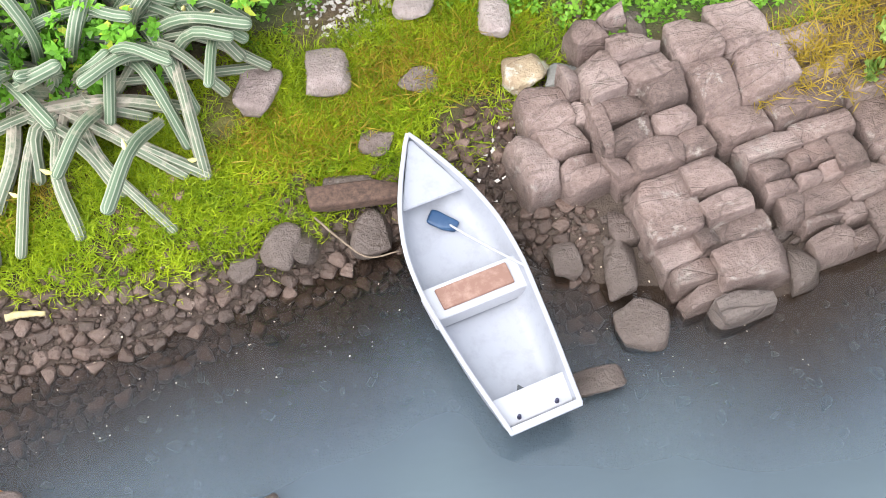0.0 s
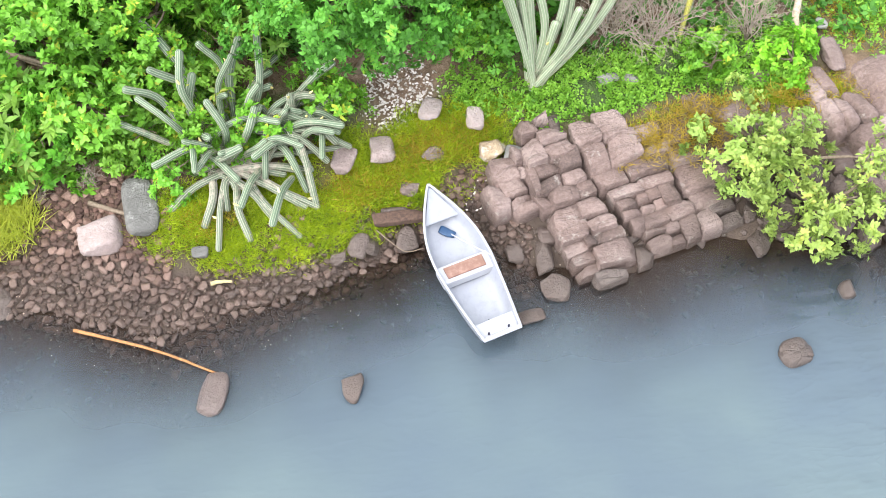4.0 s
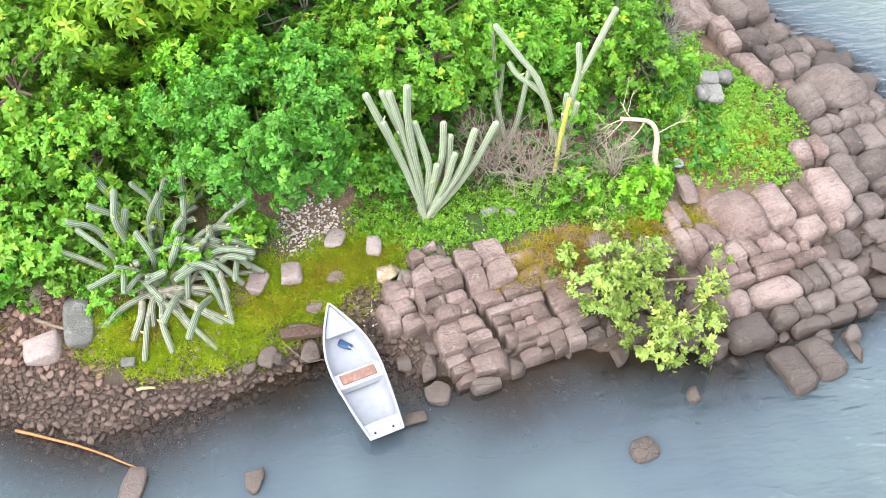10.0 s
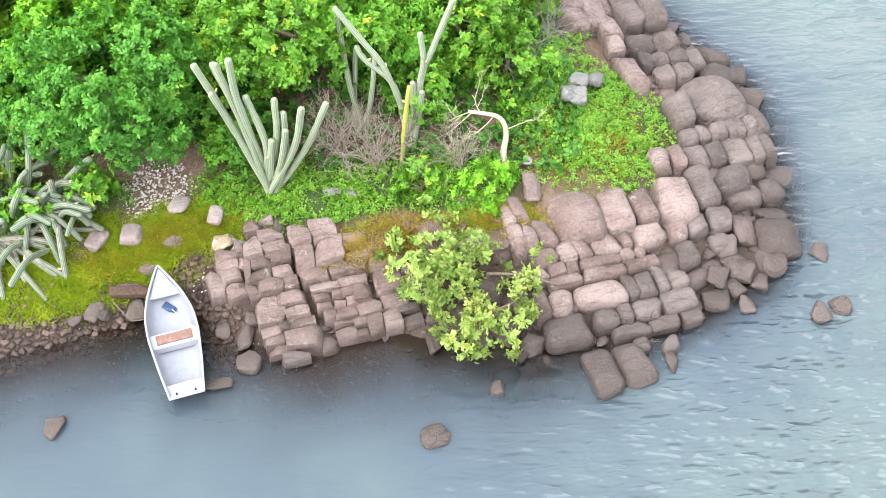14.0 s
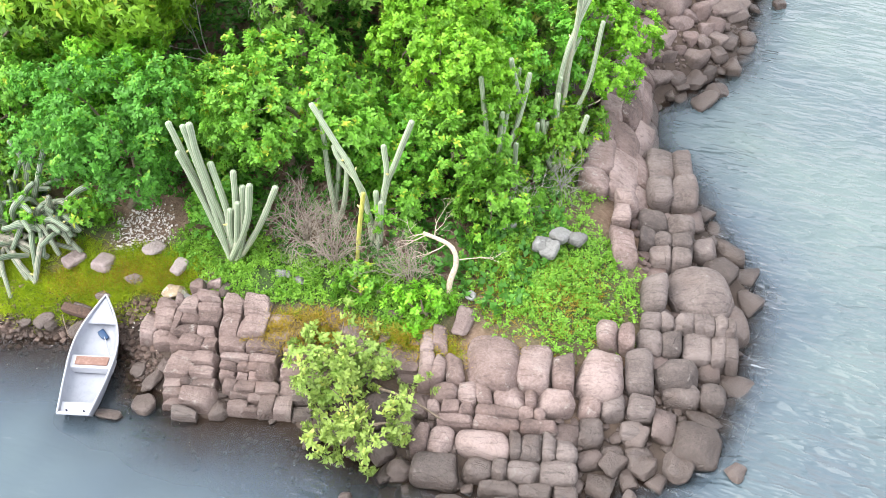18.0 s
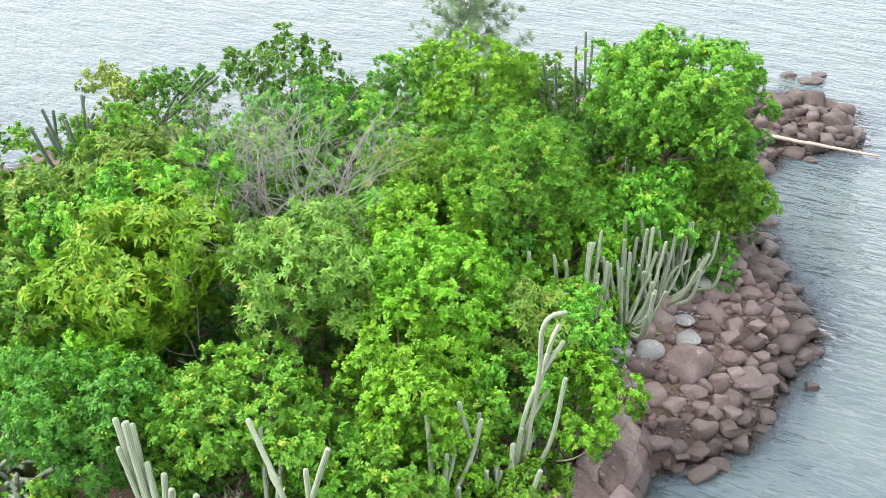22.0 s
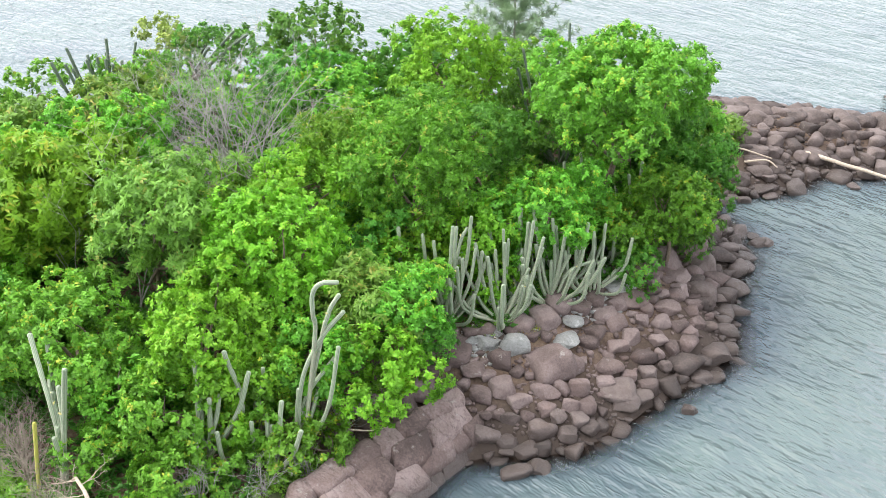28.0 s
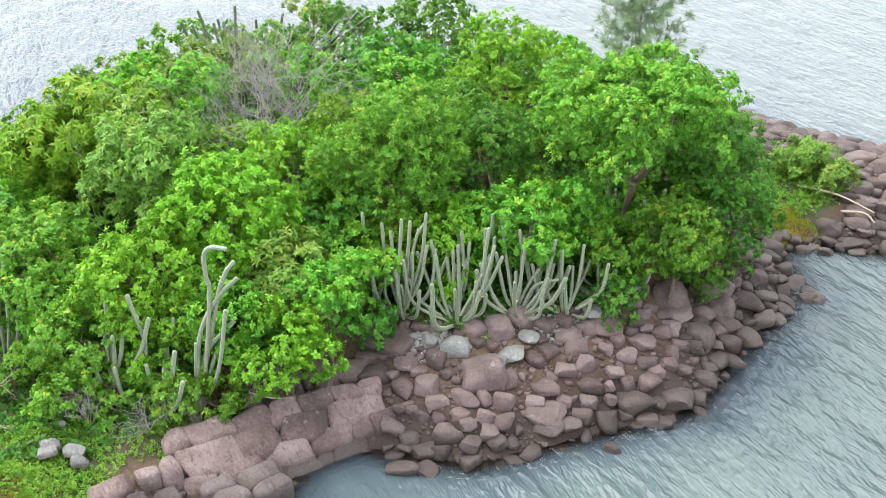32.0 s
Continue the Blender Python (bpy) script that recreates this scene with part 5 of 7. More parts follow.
stem(c_east_c, 0.046, 4.24, 24.49, 1.92, 3.93, 24.14, 4.87)
stem(c_east_c, 0.045, 4.34, 24.29, 1.92, 4.7, 24.36, 5.65)
stem(c_east_c, 0.047, 4.4, 24.5, 1.92, 4.39, 24.69, 5.41)
stem(c_east_c, 0.045, 4.21, 24.39, 1.92, 4.28, 24.87, 4.61, 4.29, 25.15, 5.2)
stem(c_east_c, 0.047, 4.43, 24.34, 1.92, 4.47, 25.19, 5.66)
stem(c_east_c, 0.044, 4.3, 24.52, 1.92, 4.8, 24.67, 4.49)
stem(c_east_c, 0.048, 4.27, 24.3, 1.92, 4.11, 24.62, 4.06)
stem(c_east_c, 0.044, 4.44, 24.45, 1.92, 3.7, 24.17, 3.57)
stem(c_east_c, 0.049, 4.22, 24.45, 1.92, 4.49, 24.33, 3.19)
stem(c_east_c, 0.043, 4.38, 24.3, 1.92, 4.81, 25.14, 4.71)
c_east_d = cactus(5.05, 29.77, 1.77, 'grey-green columnar cactus with many ribbed stems above the boulder shore')
stem(c_east_d, 0.046, 5.17, 29.77, 1.77, 4.59, 30.07, 3.26)
stem(c_east_d, 0.046, 4.96, 29.85, 1.77, 4.92, 30.16, 2.74, 4.84, 30.32, 4.15)
stem(c_east_d, 0.045, 5.06, 29.65, 1.77, 5.35, 29.42, 4.34)
c_east_e = cactus(3.77, 31.39, 1.91, 'grey-green columnar cactus with many ribbed stems above the boulder shore')
stem(c_east_e, 0.046, 3.89, 31.39, 1.91, 3.44, 32.19, 2.37)
stem(c_east_e, 0.046, 3.68, 31.47, 1.91, 3.56, 31.84, 3.13)
stem(c_east_e, 0.045, 3.78, 31.27, 1.91, 4.12, 31.27, 2.79)
stem(c_east_e, 0.047, 3.84, 31.49, 1.91, 4.02, 32.38, 3.45)
c_shade_a = cactus(1.92, 30.73, 2.35, 'grey-green columnar cactus with many ribbed stems above the boulder shore')
stem(c_shade_a, 0.046, 2.04, 30.73, 2.35, 1.49, 31.15, 4.42)
stem(c_shade_a, 0.046, 1.83, 30.81, 2.35, 2, 32.26, 3.67)
stem(c_shade_a, 0.045, 1.93, 30.61, 2.35, 2.25, 30.5, 5.38)
stem(c_shade_a, 0.047, 1.99, 30.82, 2.35, 2.09, 31.38, 3.69)
stem(c_shade_a, 0.045, 1.8, 30.71, 2.35, 1.25, 30.54, 3.61)
c_shade_b = cactus(2.67, 33.65, 1.66, 'grey-green columnar cactus with many ribbed stems above the boulder shore')
stem(c_shade_b, 0.046, 2.79, 33.65, 1.66, 2.25, 34.1, 4.52)
stem(c_shade_b, 0.046, 2.58, 33.73, 1.66, 2.54, 34.39, 2.81)
stem(c_shade_b, 0.045, 2.68, 33.53, 1.66, 3.04, 33.57, 3)
stem(c_shade_b, 0.047, 2.74, 33.74, 1.66, 2.55, 33.24, 4.34)
stem(c_shade_b, 0.045, 2.55, 33.63, 1.66, 2.34, 34.75, 2.93)
c_shade_c = cactus(2.76, 35.52, 1.21, 'grey-green columnar cactus with many ribbed stems above the boulder shore')
stem(c_shade_c, 0.046, 2.88, 35.52, 1.21, 2.28, 35.74, 2.77)
stem(c_shade_c, 0.046, 2.67, 35.6, 1.21, 2.37, 35.27, 3.1)
c_shade_d = cactus(0.52, 33.41, 2.19, 'grey-green columnar cactus with many ribbed stems above the boulder shore')
stem(c_shade_d, 0.046, 0.64, 33.41, 2.19, 0.06, 33.7, 3.78)
stem(c_shade_d, 0.046, 0.43, 33.49, 2.19, 0.12, 33.13, 3.65)
stem(c_shade_d, 0.045, 0.53, 33.29, 2.19, 0.67, 32.51, 4.65)


def spray(owner, count, wide, tall, radius, seed):
    """Candelabra stems that leave the foot of a cactus sideways and turn upwards."""
    rng = np.random.default_rng(seed)
    x, y, z = owner.matrix_basis.translation
    for i in range(count):
        a = i * 2.4 + rng.uniform(-0.4, 0.4)
        out = wide * rng.uniform(0.35, 1.1)
        h = tall * rng.uniform(0.5, 1.05)
        bx, by = x + 0.16 * math.cos(a + 0.5), y + 0.16 * math.sin(a + 0.5)
        c, d = math.cos(a), math.sin(a)
        bow = rng.uniform(0.55, 0.85)
        stem(owner, radius * rng.uniform(0.85, 1.2), bx, by, z, bx + bow * out * c, by + bow * out * d, z + h * rng.uniform(0.3, 0.45), bx + out * c + 0.1 * rng.normal(), by + out * d + 0.1 * rng.normal(), z + h)


for owner, count, wide, tall in ((c_east_a, 12, 1.7, 2.4), (c_east_b, 10, 1.6, 2.3), (c_east_c, 8, 1.3, 2.6), (c_east_d, 8, 1.5, 2.0), (c_east_e, 6, 1.2, 1.7), (c_shade_b, 5, 0.9, 2.2)):
    spray(owner, count, wide, tall, 0.05, 100 + count)
for px, py, wide, tall, n in ((4.3, 26.9, 0.7, 3.2, 5), (4.4, 29.0, 0.8, 2.7, 5), (3.6, 23.4, 0.7, 3.2, 5), (3.9, 32.4, 0.8, 2.0, 4), (6.7, 16.4, 0.8, 2.0, 5), (5.9, 16.9, 0.6, 2.4, 4)):
    spray(cactus(px, py, gz(px, py), "grey-green columnar cactus half hidden by the shrubs"), n, wide, tall, 0.05, int(px * 10 + py))
c_tip_a = cactus(7.04, 17.73, 1.22, 'tall columnar cactus with one long leaning stem')
stem(c_tip_a, 0.052, 7.17, 17.73, 1.22, 7.07, 17.82, 2.84, 7.13, 18.04, 4.08, 7.28, 18.61, 5.15, 7.42, 19.14, 5.74)
stem(c_tip_a, 0.052, 6.96, 17.81, 1.22, 7.01, 18.06, 3.05, 7.12, 18.96, 4.17)
stem(c_tip_a, 0.051, 7.06, 17.61, 1.22, 7.08, 17.75, 2.76, 7.14, 17.82, 3.56)
stem(c_tip_a, 0.053, 7.12, 17.82, 1.22, 7.26, 18.33, 5.07, 7.3, 18.3, 5.83, 7.34, 18.3, 6.5, 7.44, 18.5, 6.81, 7.6, 18.91, 6.8)
stem(c_tip_a, 0.051, 6.93, 17.71, 1.22, 7.23, 18.55, 5.02, 7.25, 18.72, 5.56, 7.26, 18.87, 5.91, 7.28, 19.1, 6.2)
stem(c_tip_a, 0.054, 7.15, 17.66, 1.22, 7.11, 18.34, 3.07, 7.03, 18.43, 3.29)
stem(c_tip_a, 0.050, 7.01, 17.84, 1.22, 7.82, 18.74, 4.97)
c_tip_b = cactus(6.38, 15.2, 1.63, 'grey-green columnar cactus with many ribbed stems among shrubs')
stem(c_tip_b, 0.055, 6.5, 15.2, 1.63, 5.99, 15.38, 4.72)
stem(c_tip_b, 0.055, 6.29, 15.29, 1.63, 6.18, 15.27, 3.82)
stem(c_tip_b, 0.054, 6.39, 15.08, 1.63, 6.52, 15.6, 2.96, 6.59, 15.76, 3.81)
stem(c_tip_b, 0.056, 6.45, 15.3, 1.63, 6.55, 15.49, 3.77)
stem(c_tip_b, 0.054, 6.26, 15.18, 1.63, 6.62, 16.34, 3.05, 6.48, 16.05, 5.02)
stem(c_tip_b, 0.057, 6.48, 15.14, 1.63, 6.78, 16.57, 4.35)
stem(c_tip_b, 0.053, 6.35, 15.32, 1.63, 6.81, 14.91, 3.27)
c_tip_c = cactus(7.47, 16.72, 1.31, 'short columnar cactus with two upright stems')
stem(c_tip_c, 0.058, 7.59, 16.72, 1.31, 7.08, 16.85, 2.83)
stem(c_tip_c, 0.058, 7.39, 16.8, 1.31, 7.42, 16.97, 2.21, 7.35, 17.2, 3.5)
stem(c_tip_c, 0.057, 7.49, 16.6, 1.31, 8.14, 17.36, 2.96)
c_tip_d = cactus(3.58, 11.98, 1.44, 'columnar cactus rising through the tree crowns')
stem(c_tip_d, 0.055, 3.7, 11.98, 1.44, 3.23, 12.31, 4.76)
stem(c_tip_d, 0.055, 3.49, 12.06, 1.44, 3.53, 12.6, 3.5)
stem(c_tip_d, 0.054, 3.59, 11.86, 1.44, 4.1, 12.06, 3.79)
c_shore = cactus(-4.33, 7.97, 0.84, 'large sprawling cactus with pale stems lying on the grass')
stem(c_shore, 0.070, -3.83, 8.17, 0.99, -4.8, 7.54, 1.04, -5.27, 7.12, 0.84, 1)
stem(c_shore, 0.080, -4.7, 8.41, 0.99, -4.49, 7.41, 0.97, -4.64, 6.85, 0.69, 1)
stem(c_shore, 0.060, -4.29, 7.82, 0.99, -4.35, 7.19, 0.89, -4.36, 6.41, 0.53, 1)
stem(c_shore, 0.070, -4.03, 8.45, 0.99, -4.05, 7.3, 0.89, -3.78, 6.63, 0.53, 1)
stem(c_shore, 0.080, -4.82, 8.11, 0.99, -3.86, 7.54, 0.94, -3.39, 7.12, 0.63, 1)
stem(c_shore, 0.059, -3.91, 7.98, 0.99, -3.59, 7.36, 0.85, -2.85, 6.76, 0.45, 1)
stem(c_shore, 0.070, -4.46, 8.51, 0.99, -3.44, 7.67, 0.92, -2.54, 7.37, 0.59, 1)
stem(c_shore, 0.080, -4.56, 7.86, 0.99, -3.52, 8.02, 1.03, -2.71, 8.07, 0.81, 1)
stem(c_shore, 0.059, -3.86, 8.29, 0.99, -3.17, 8.3, 1.06, -2.01, 8.62, 0.87, 1)
stem(c_shore, 0.071, -4.79, 8.3, 0.99, -3.55, 7.66, 0.93, -2.77, 7.35, 0.62, 1)
stem(c_shore, 0.080, -4.12, 7.85, 0.99, -4.29, 7.58, 1, -4.25, 7.19, 0.75, 1)
stem(c_shore, 0.059, -4.18, 8.5, 0.99, -4.62, 7.91, 1.12, -4.92, 7.86, 0.99, 1)
stem(c_shore, 0.071, -4.76, 7.99, 0.99, -4.17, 7.68, 1.01, -4.02, 7.39, 0.78, 1)
stem(c_shore, 0.080, -3.84, 8.1, 0.99, -3.76, 7.97, 1.04, -3.2, 7.97, 0.84, 1)
stem(c_shore, 0.070, -4.84, 9.09, 0.94, -5.31, 9.78, 2.17, -5.79, 9.91, 3)
stem(c_shore, 0.080, -4.75, 8.98, 0.94, -5.01, 9.23, 2.25, -5.52, 9.66, 2.9)
stem(c_shore, 0.075, -4.57, 8.79, 0.94, -5.01, 8.8, 2.26, -5.02, 9.24, 2.9)
stem(c_shore, 0.063, -4.47, 8.93, 0.94, -4.32, 9.48, 2.09, -4.72, 9.55, 2.8)
stem(c_shore, 0.061, -4.25, 8.84, 0.94, -4.44, 9.16, 1.91, -4.09, 9.34, 2.7)
stem(c_shore, 0.072, -4.08, 9.01, 0.94, -3.63, 9.09, 2.03, -3.62, 9.73, 3)
stem(c_shore, 0.080, -4.2, 8.98, 0.94, -4.22, 9.44, 2.03, -3.97, 9.67, 2.8)
stem(c_shore, 0.073, -4.94, 8.57, 0.94, -5.48, 8.87, 1.97, -6.06, 8.76, 2.4)
stem(c_shore, 0.062, -4.86, 8.52, 0.94, -5.24, 8.33, 1.97, -5.84, 8.63, 2.3)
stem(c_shore, 0.062, -5.03, 8.42, 0.94, -5.89, 8.36, 1.68, -6.34, 8.41, 1.9)
stem(c_shore, 0.074, -4.78, 8.72, 0.94, -4.92, 9.17, 1.89, -5.61, 9.07, 2.6)
stem(c_shore, 0.080, -4.51, 8.74, 0.94, -4.96, 8.8, 1.72, -4.85, 9.12, 2.4)
stem(c_shore, 0.071, -4.4, 8.48, 0.94, -4.24, 8.32, 1.74, -4.54, 8.55, 2.3)
stem(c_shore, 0.061, -4.29, 8.59, 0.94, -4.4, 8.95, 1.84, -4.22, 8.8, 2.2)
stem(c_shore, 0.064, -4.09, 8.7, 0.94, -3.83, 8.9, 1.92, -3.63, 9.04, 2.2)
stem(c_shore, 0.076, -4.1, 8.52, 0.94, -3.8, 8.31, 1.77, -3.68, 8.64, 2)
stem(c_shore, 0.079, -4.39, 8.24, 0.94, -4.65, 8.27, 1.58, -4.51, 8.01, 1.9)
stem(c_shore, 0.069, -4.32, 8.13, 0.94, -4.04, 8.13, 1.38, -4.29, 7.78, 1.7)
stem(c_shore, 0.060, -3.63, 8.75, 0.94, -3.26, 8.68, 1.36, -2.34, 9.14, 1.6)
stem(c_shore, 0.066, -3.88, 8.63, 0.94, -3.21, 8.75, 1.64, -3.03, 8.89, 1.9)
stem(c_shore, 0.078, -3.75, 8.52, 0.94, -3.37, 8.85, 1.61, -2.67, 8.65, 1.6)
stem(c_shore, 0.078, -3.59, 8.64, 0.94, -2.86, 8.6, 1.45, -2.22, 8.89, 1.3)
stem(c_shore, 0.067, -4.04, 8.31, 0.94, -3.69, 8.08, 1.47, -3.49, 8.17, 1.6)
stem(c_shore, 0.060, -3.83, 8.34, 0.94, -3.55, 8.56, 1.3, -2.9, 8.25, 1.5)
stem(c_shore, 0.068, -4.56, 8.24, 0.94, -4.51, 8.11, 1.44, -4.98, 8.01, 1.8)
stem(c_shore, 0.079, -4.2, 8.2, 0.94, -4.35, 7.81, 1.5, -3.94, 7.93, 1.7)
stem(c_shore, 0.077, -3.6, 8.92, 0.94, -2.67, 9.41, 1.94, -2.23, 9.53, 2.3)
stem(c_shore, 0.065, -3.95, 8.41, 0.94, -3.76, 8.55, 1.77, -3.23, 8.4, 1.9)
stem(c_shore, 0.068, -3.02, 8.82, 1.1, -2.78, 8.09, 1.28, -2.55, 7.36, 0.57, 1)
stem(c_shore, 0.075, -3.47, 9.08, 1.1, -3.07, 8.5, 1.5, -2.67, 7.93, 1)
stem(c_shore, 0.058, -3.47, 8.56, 1.1, -2.7, 8.53, 1.5, -1.93, 8.51, 1.01, 1)
stem(c_shore, 0.074, -3.02, 8.82, 1.1, -2.58, 8.83, 1.68, -2.15, 8.84, 1.37)
stem(c_shore, 0.070, -3.47, 9.07, 1.1, -2.87, 9.05, 1.89, -2.27, 9.02, 1.78, 1)
stem(c_shore, 0.059, -3.46, 8.55, 1.1, -3.15, 8.65, 1.89, -2.85, 8.74, 1.78)
stem(c_shore, 0.077, -3.02, 8.83, 1.1, -3.02, 8.87, 2.02, -3.02, 8.9, 2.03, 1)
stem(c_shore, 0.064, -3.48, 9.07, 1.1, -3.5, 8.42, 1.5, -3.53, 7.76, 1.01)
stem(c_shore, 0.064, -3.46, 8.55, 1.1, -2.91, 8.37, 1.49, -2.36, 8.18, 0.98, 1)
stem(c_shore, 0.078, -3.02, 8.83, 1.1, -2.73, 8.71, 1.69, -2.44, 8.58, 1.39)
stem(c_shore, 0.060, -3.48, 9.07, 1.1, -3.42, 8.69, 1.66, -3.36, 8.3, 1.33, 1)
stem(c_shore, 0.070, -3.45, 8.55, 1.1, -3.1, 8.1, 1.36, -2.74, 7.66, 0.73)
stem(c_shore, 0.074, -3.02, 8.84, 1.1, -2.61, 8.65, 1.61, -2.19, 8.46, 1.23, 1)
stem(c_shore, 0.058, -3.49, 9.07, 1.1, -3.59, 8.77, 1.9, -3.69, 8.48, 1.81)
SPRAWL = np.random.default_rng(41)
for i in range(26):
    a = SPRAWL.uniform(-2.9, 1.2)
    out, h = SPRAWL.uniform(0.8, 1.6), SPRAWL.uniform(0.1, 1.0)
    bx, by = -3.9 + 0.75 * SPRAWL.normal(), 8.6 + 0.35 * SPRAWL.normal()
    c, d = math.cos(a), math.sin(a)
    stem(c_shore, SPRAWL.uniform(0.055, 0.075), bx, by, 1.0, bx + 0.5 * out * c, by + 0.5 * out * d, 1.12 + 0.7 * h, bx + out * c, by + out * d, 1.0 + 0.95 * h)
c_back = cactus(-2.52, 34.1, 2.39, 'dark columnar cactus group on the far side')
stem(c_back, 0.050, -2.4, 34.1, 2.39, -2.77, 34.44, 8.28)
stem(c_back, 0.050, -2.61, 34.18, 2.39, -2.9, 34.02, 7.79)
stem(c_back, 0.049, -2.51, 33.98, 2.39, -1.46, 34.49, 8.13)
stem(c_back, 0.051, -2.45, 34.19, 2.39, -1.99, 34.5, 7.09)
stem(c_back, 0.049, -2.64, 34.08, 2.39, -3.62, 33.7, 7)
stem(c_back, 0.052, -2.42, 34.03, 2.39, -3.65, 32.92, 7.3)
stem(c_back, 0.048, -2.55, 34.21, 2.39, -2.06, 33.87, 8.02)
stem(c_back, 0.052, -2.58, 33.99, 2.39, -3.93, 32.92, 6.43)
c_far = cactus(-16.04, 20.68, 2.11, 'dark columnar cactus group on the far shore')
stem(c_far, 0.065, -15.92, 20.68, 2.11, -16.47, 20.7, 6.23)
stem(c_far, 0.065, -16.13, 20.76, 2.11, -16.62, 19.05, 6.08)
stem(c_far, 0.064, -16.03, 20.56, 2.11, -15.98, 18.74, 5.64)
stem(c_far, 0.066, -15.97, 20.77, 2.11, -16.16, 19.69, 5.6)
stem(c_far, 0.063, -16.16, 20.66, 2.11, -16.72, 19.9, 5.6)
stem(c_far, 0.067, -15.94, 20.61, 2.11, -16.12, 20.12, 5.64)
stem(c_far, 0.063, -16.07, 20.79, 2.11, -15.48, 20.95, 5.53)
stem(c_far, 0.068, -16.09, 20.57, 2.11, -16.19, 20.77, 5.18)
stem(c_far, 0.062, -15.93, 20.72, 2.11, -16.82, 19.22, 5.08)
stem(c_far, 0.069, -16.15, 20.72, 2.11, -16.29, 18.26, 5.71)
stem(c_far, 0.061, -15.99, 20.57, 2.11, -15.73, 20.35, 5.62)
c_west = cactus(-21, 22, 1.46, 'dark columnar cactus group on the far shore')
stem(c_west, 0.065, -20.88, 22, 1.46, -18.13, 25.1, 4.53)
stem(c_west, 0.065, -21.09, 22.08, 1.46, -17.45, 25.43, 4.86)
stem(c_west, 0.064, -20.99, 21.88, 1.46, -16.64, 25.22, 4.99)
stem(c_west, 0.066, -20.93, 22.1, 1.46, -16.07, 26.24, 5.72)
stem(c_west, 0.063, -21.12, 21.98, 1.46, -16.3, 26.83, 5.39)
stem(c_west, 0.067, -20.9, 21.94, 1.46, -15.68, 26.66, 5.58)
stem(c_west, 0.063, -21.03, 22.12, 1.46, -18.02, 23.99, 3.87)
stem(c_west, 0.068, -21.06, 21.89, 1.46, -19.88, 23.21, 3.87)
stem(c_west, 0.062, -20.89, 22.04, 1.46, -20.36, 23.16, 4.53)
stem(c_west, 0.069, -21.11, 22.05, 1.46, -20.75, 21.85, 4.17)
stem(c_west, 0.061, -20.95, 21.89, 1.46, -18.78, 23.46, 4.33)


# ---- trees, front to back ----
T = "broad-leaved tree with rounded bright green crown"
tree("deep", -1.9, 10.4, 5.2, 2.1, "dense round broad-leaved tree with mid-green crown behind the sprawling cactus")
tree("mango", -4.6, 14.6, 7.2, 2.7, "large round tree with hanging narrow leaves and yellowing tips", 22, 0.7)
tree("broad", 1.6, 13.2, 5.4, 2.6, "wide spreading tree with layered fresh green leaves", 20, 0.5, 14)
tree("lime", 4.2, 16.6, 5.8, 2.2, "yellow-green leafy tree near the point")
tree("lime", 3.2, 19.4, 7.2, 2.1, "lime-green tree with upright leafy tufts")
tree("lime", 0.3, 21.4, 7.0, 2.3, "bright lime-green round tree")
tree("olive", 1.4, 25.0, 8.1, 2.6, "olive-green tree with twiggy small-leaved crown", 26, 0.5, 14)
tree("broad", 2.6, 32.6, 9.1, 3.3, "large green tree with a clumped umbrella crown over boulders", 20, 0.38, 30)
tree("deep", 0.2, 35.2, 7.6, 2.4, "dark green round tree beside the umbrella tree")
tree("lime", -4.9, 30.5, 8.4, 2.5, "light green tree standing above its neighbours", 18, 0.8)
tree("deep", -14.0, 29.2, 6.8, 3.0, "dark green domed tree on the far side", 16)
tree("feather", 0.0, 16.6, 7.6, 2.1, "feathery-leaved tree with small bare twigs", 14)
tree("broad", -7.3, 17.2, 7.0, 2.5, T, 16, 0.65, 18)
tree("broad", 6.1, 21.9, 5.0, 1.25, "leafy shrub-like tree above the smooth slab")
tree("lime", 7.2, 20.4, 4.3, 1.4, "yellow-green shrubby tree at the edge of the rocks")
tree("broad", 3.6, 28.6, 5.8, 1.9, "fresh green tree behind the cactus group")
tree("broad", -6.0, 10.8, 3.9, 1.7, T + " over the beach")
tree("broad", -8.4, 9.8, 3.5, 2.0, T + " over the beach")
tree("broad", -7.6, 12.2, 5.2, 2.2, T)
tree("lime", -3.2, 12.2, 5.0, 1.5, T)
tree("feather", -11.0, 12.7, 4.1, 2.2, "feathery-leaved tree with light green crown", 14)
tree("broad", -10.4, 15.9, 5.3, 2.4, T, 14)
tree("feather", -13.4, 15.6, 4.9, 2.4, "feathery-leaved tree with grey bare twigs", 14)
tree("broad", -16.2, 15.8, 3.8, 2.2, T, 12)
tree("feather", -12.0, 19.2, 6.2, 2.6, "feathery-leaved tree with spreading crown", 14)
tree("broad", -18.6, 18.4, 4.8, 2.8, T, 12)
tree("olive", -15.6, 21.4, 5.4, 2.4, "olive-green tree with small leaves", 16)
tree("broad", -10.0, 23.0, 6.2, 2.5, T, 14)
tree("deep", -17.4, 25.2, 5.6, 2.6, "dark green tree on the far side", 13)
tree("yellow", -20.2, 24.6, 5.6, 1.3, "thin pale yellow-green tree standing apart", 14, 0.9)
tree("deep", -10.6, 27.0, 6.3, 2.4, "dark green tree on the far side", 14)
tree("broad", -7.6, 26.2, 6.4, 2.3, T, 14)
tree("broad", -1.4, 18.6, 6.4, 2.0, T)
tree("broad", -3.6, 25.6, 6.6, 2.1, T, 16)
tree("olive", -1.6, 24.6, 7.0, 1.9, "olive-green twiggy small tree", 20)
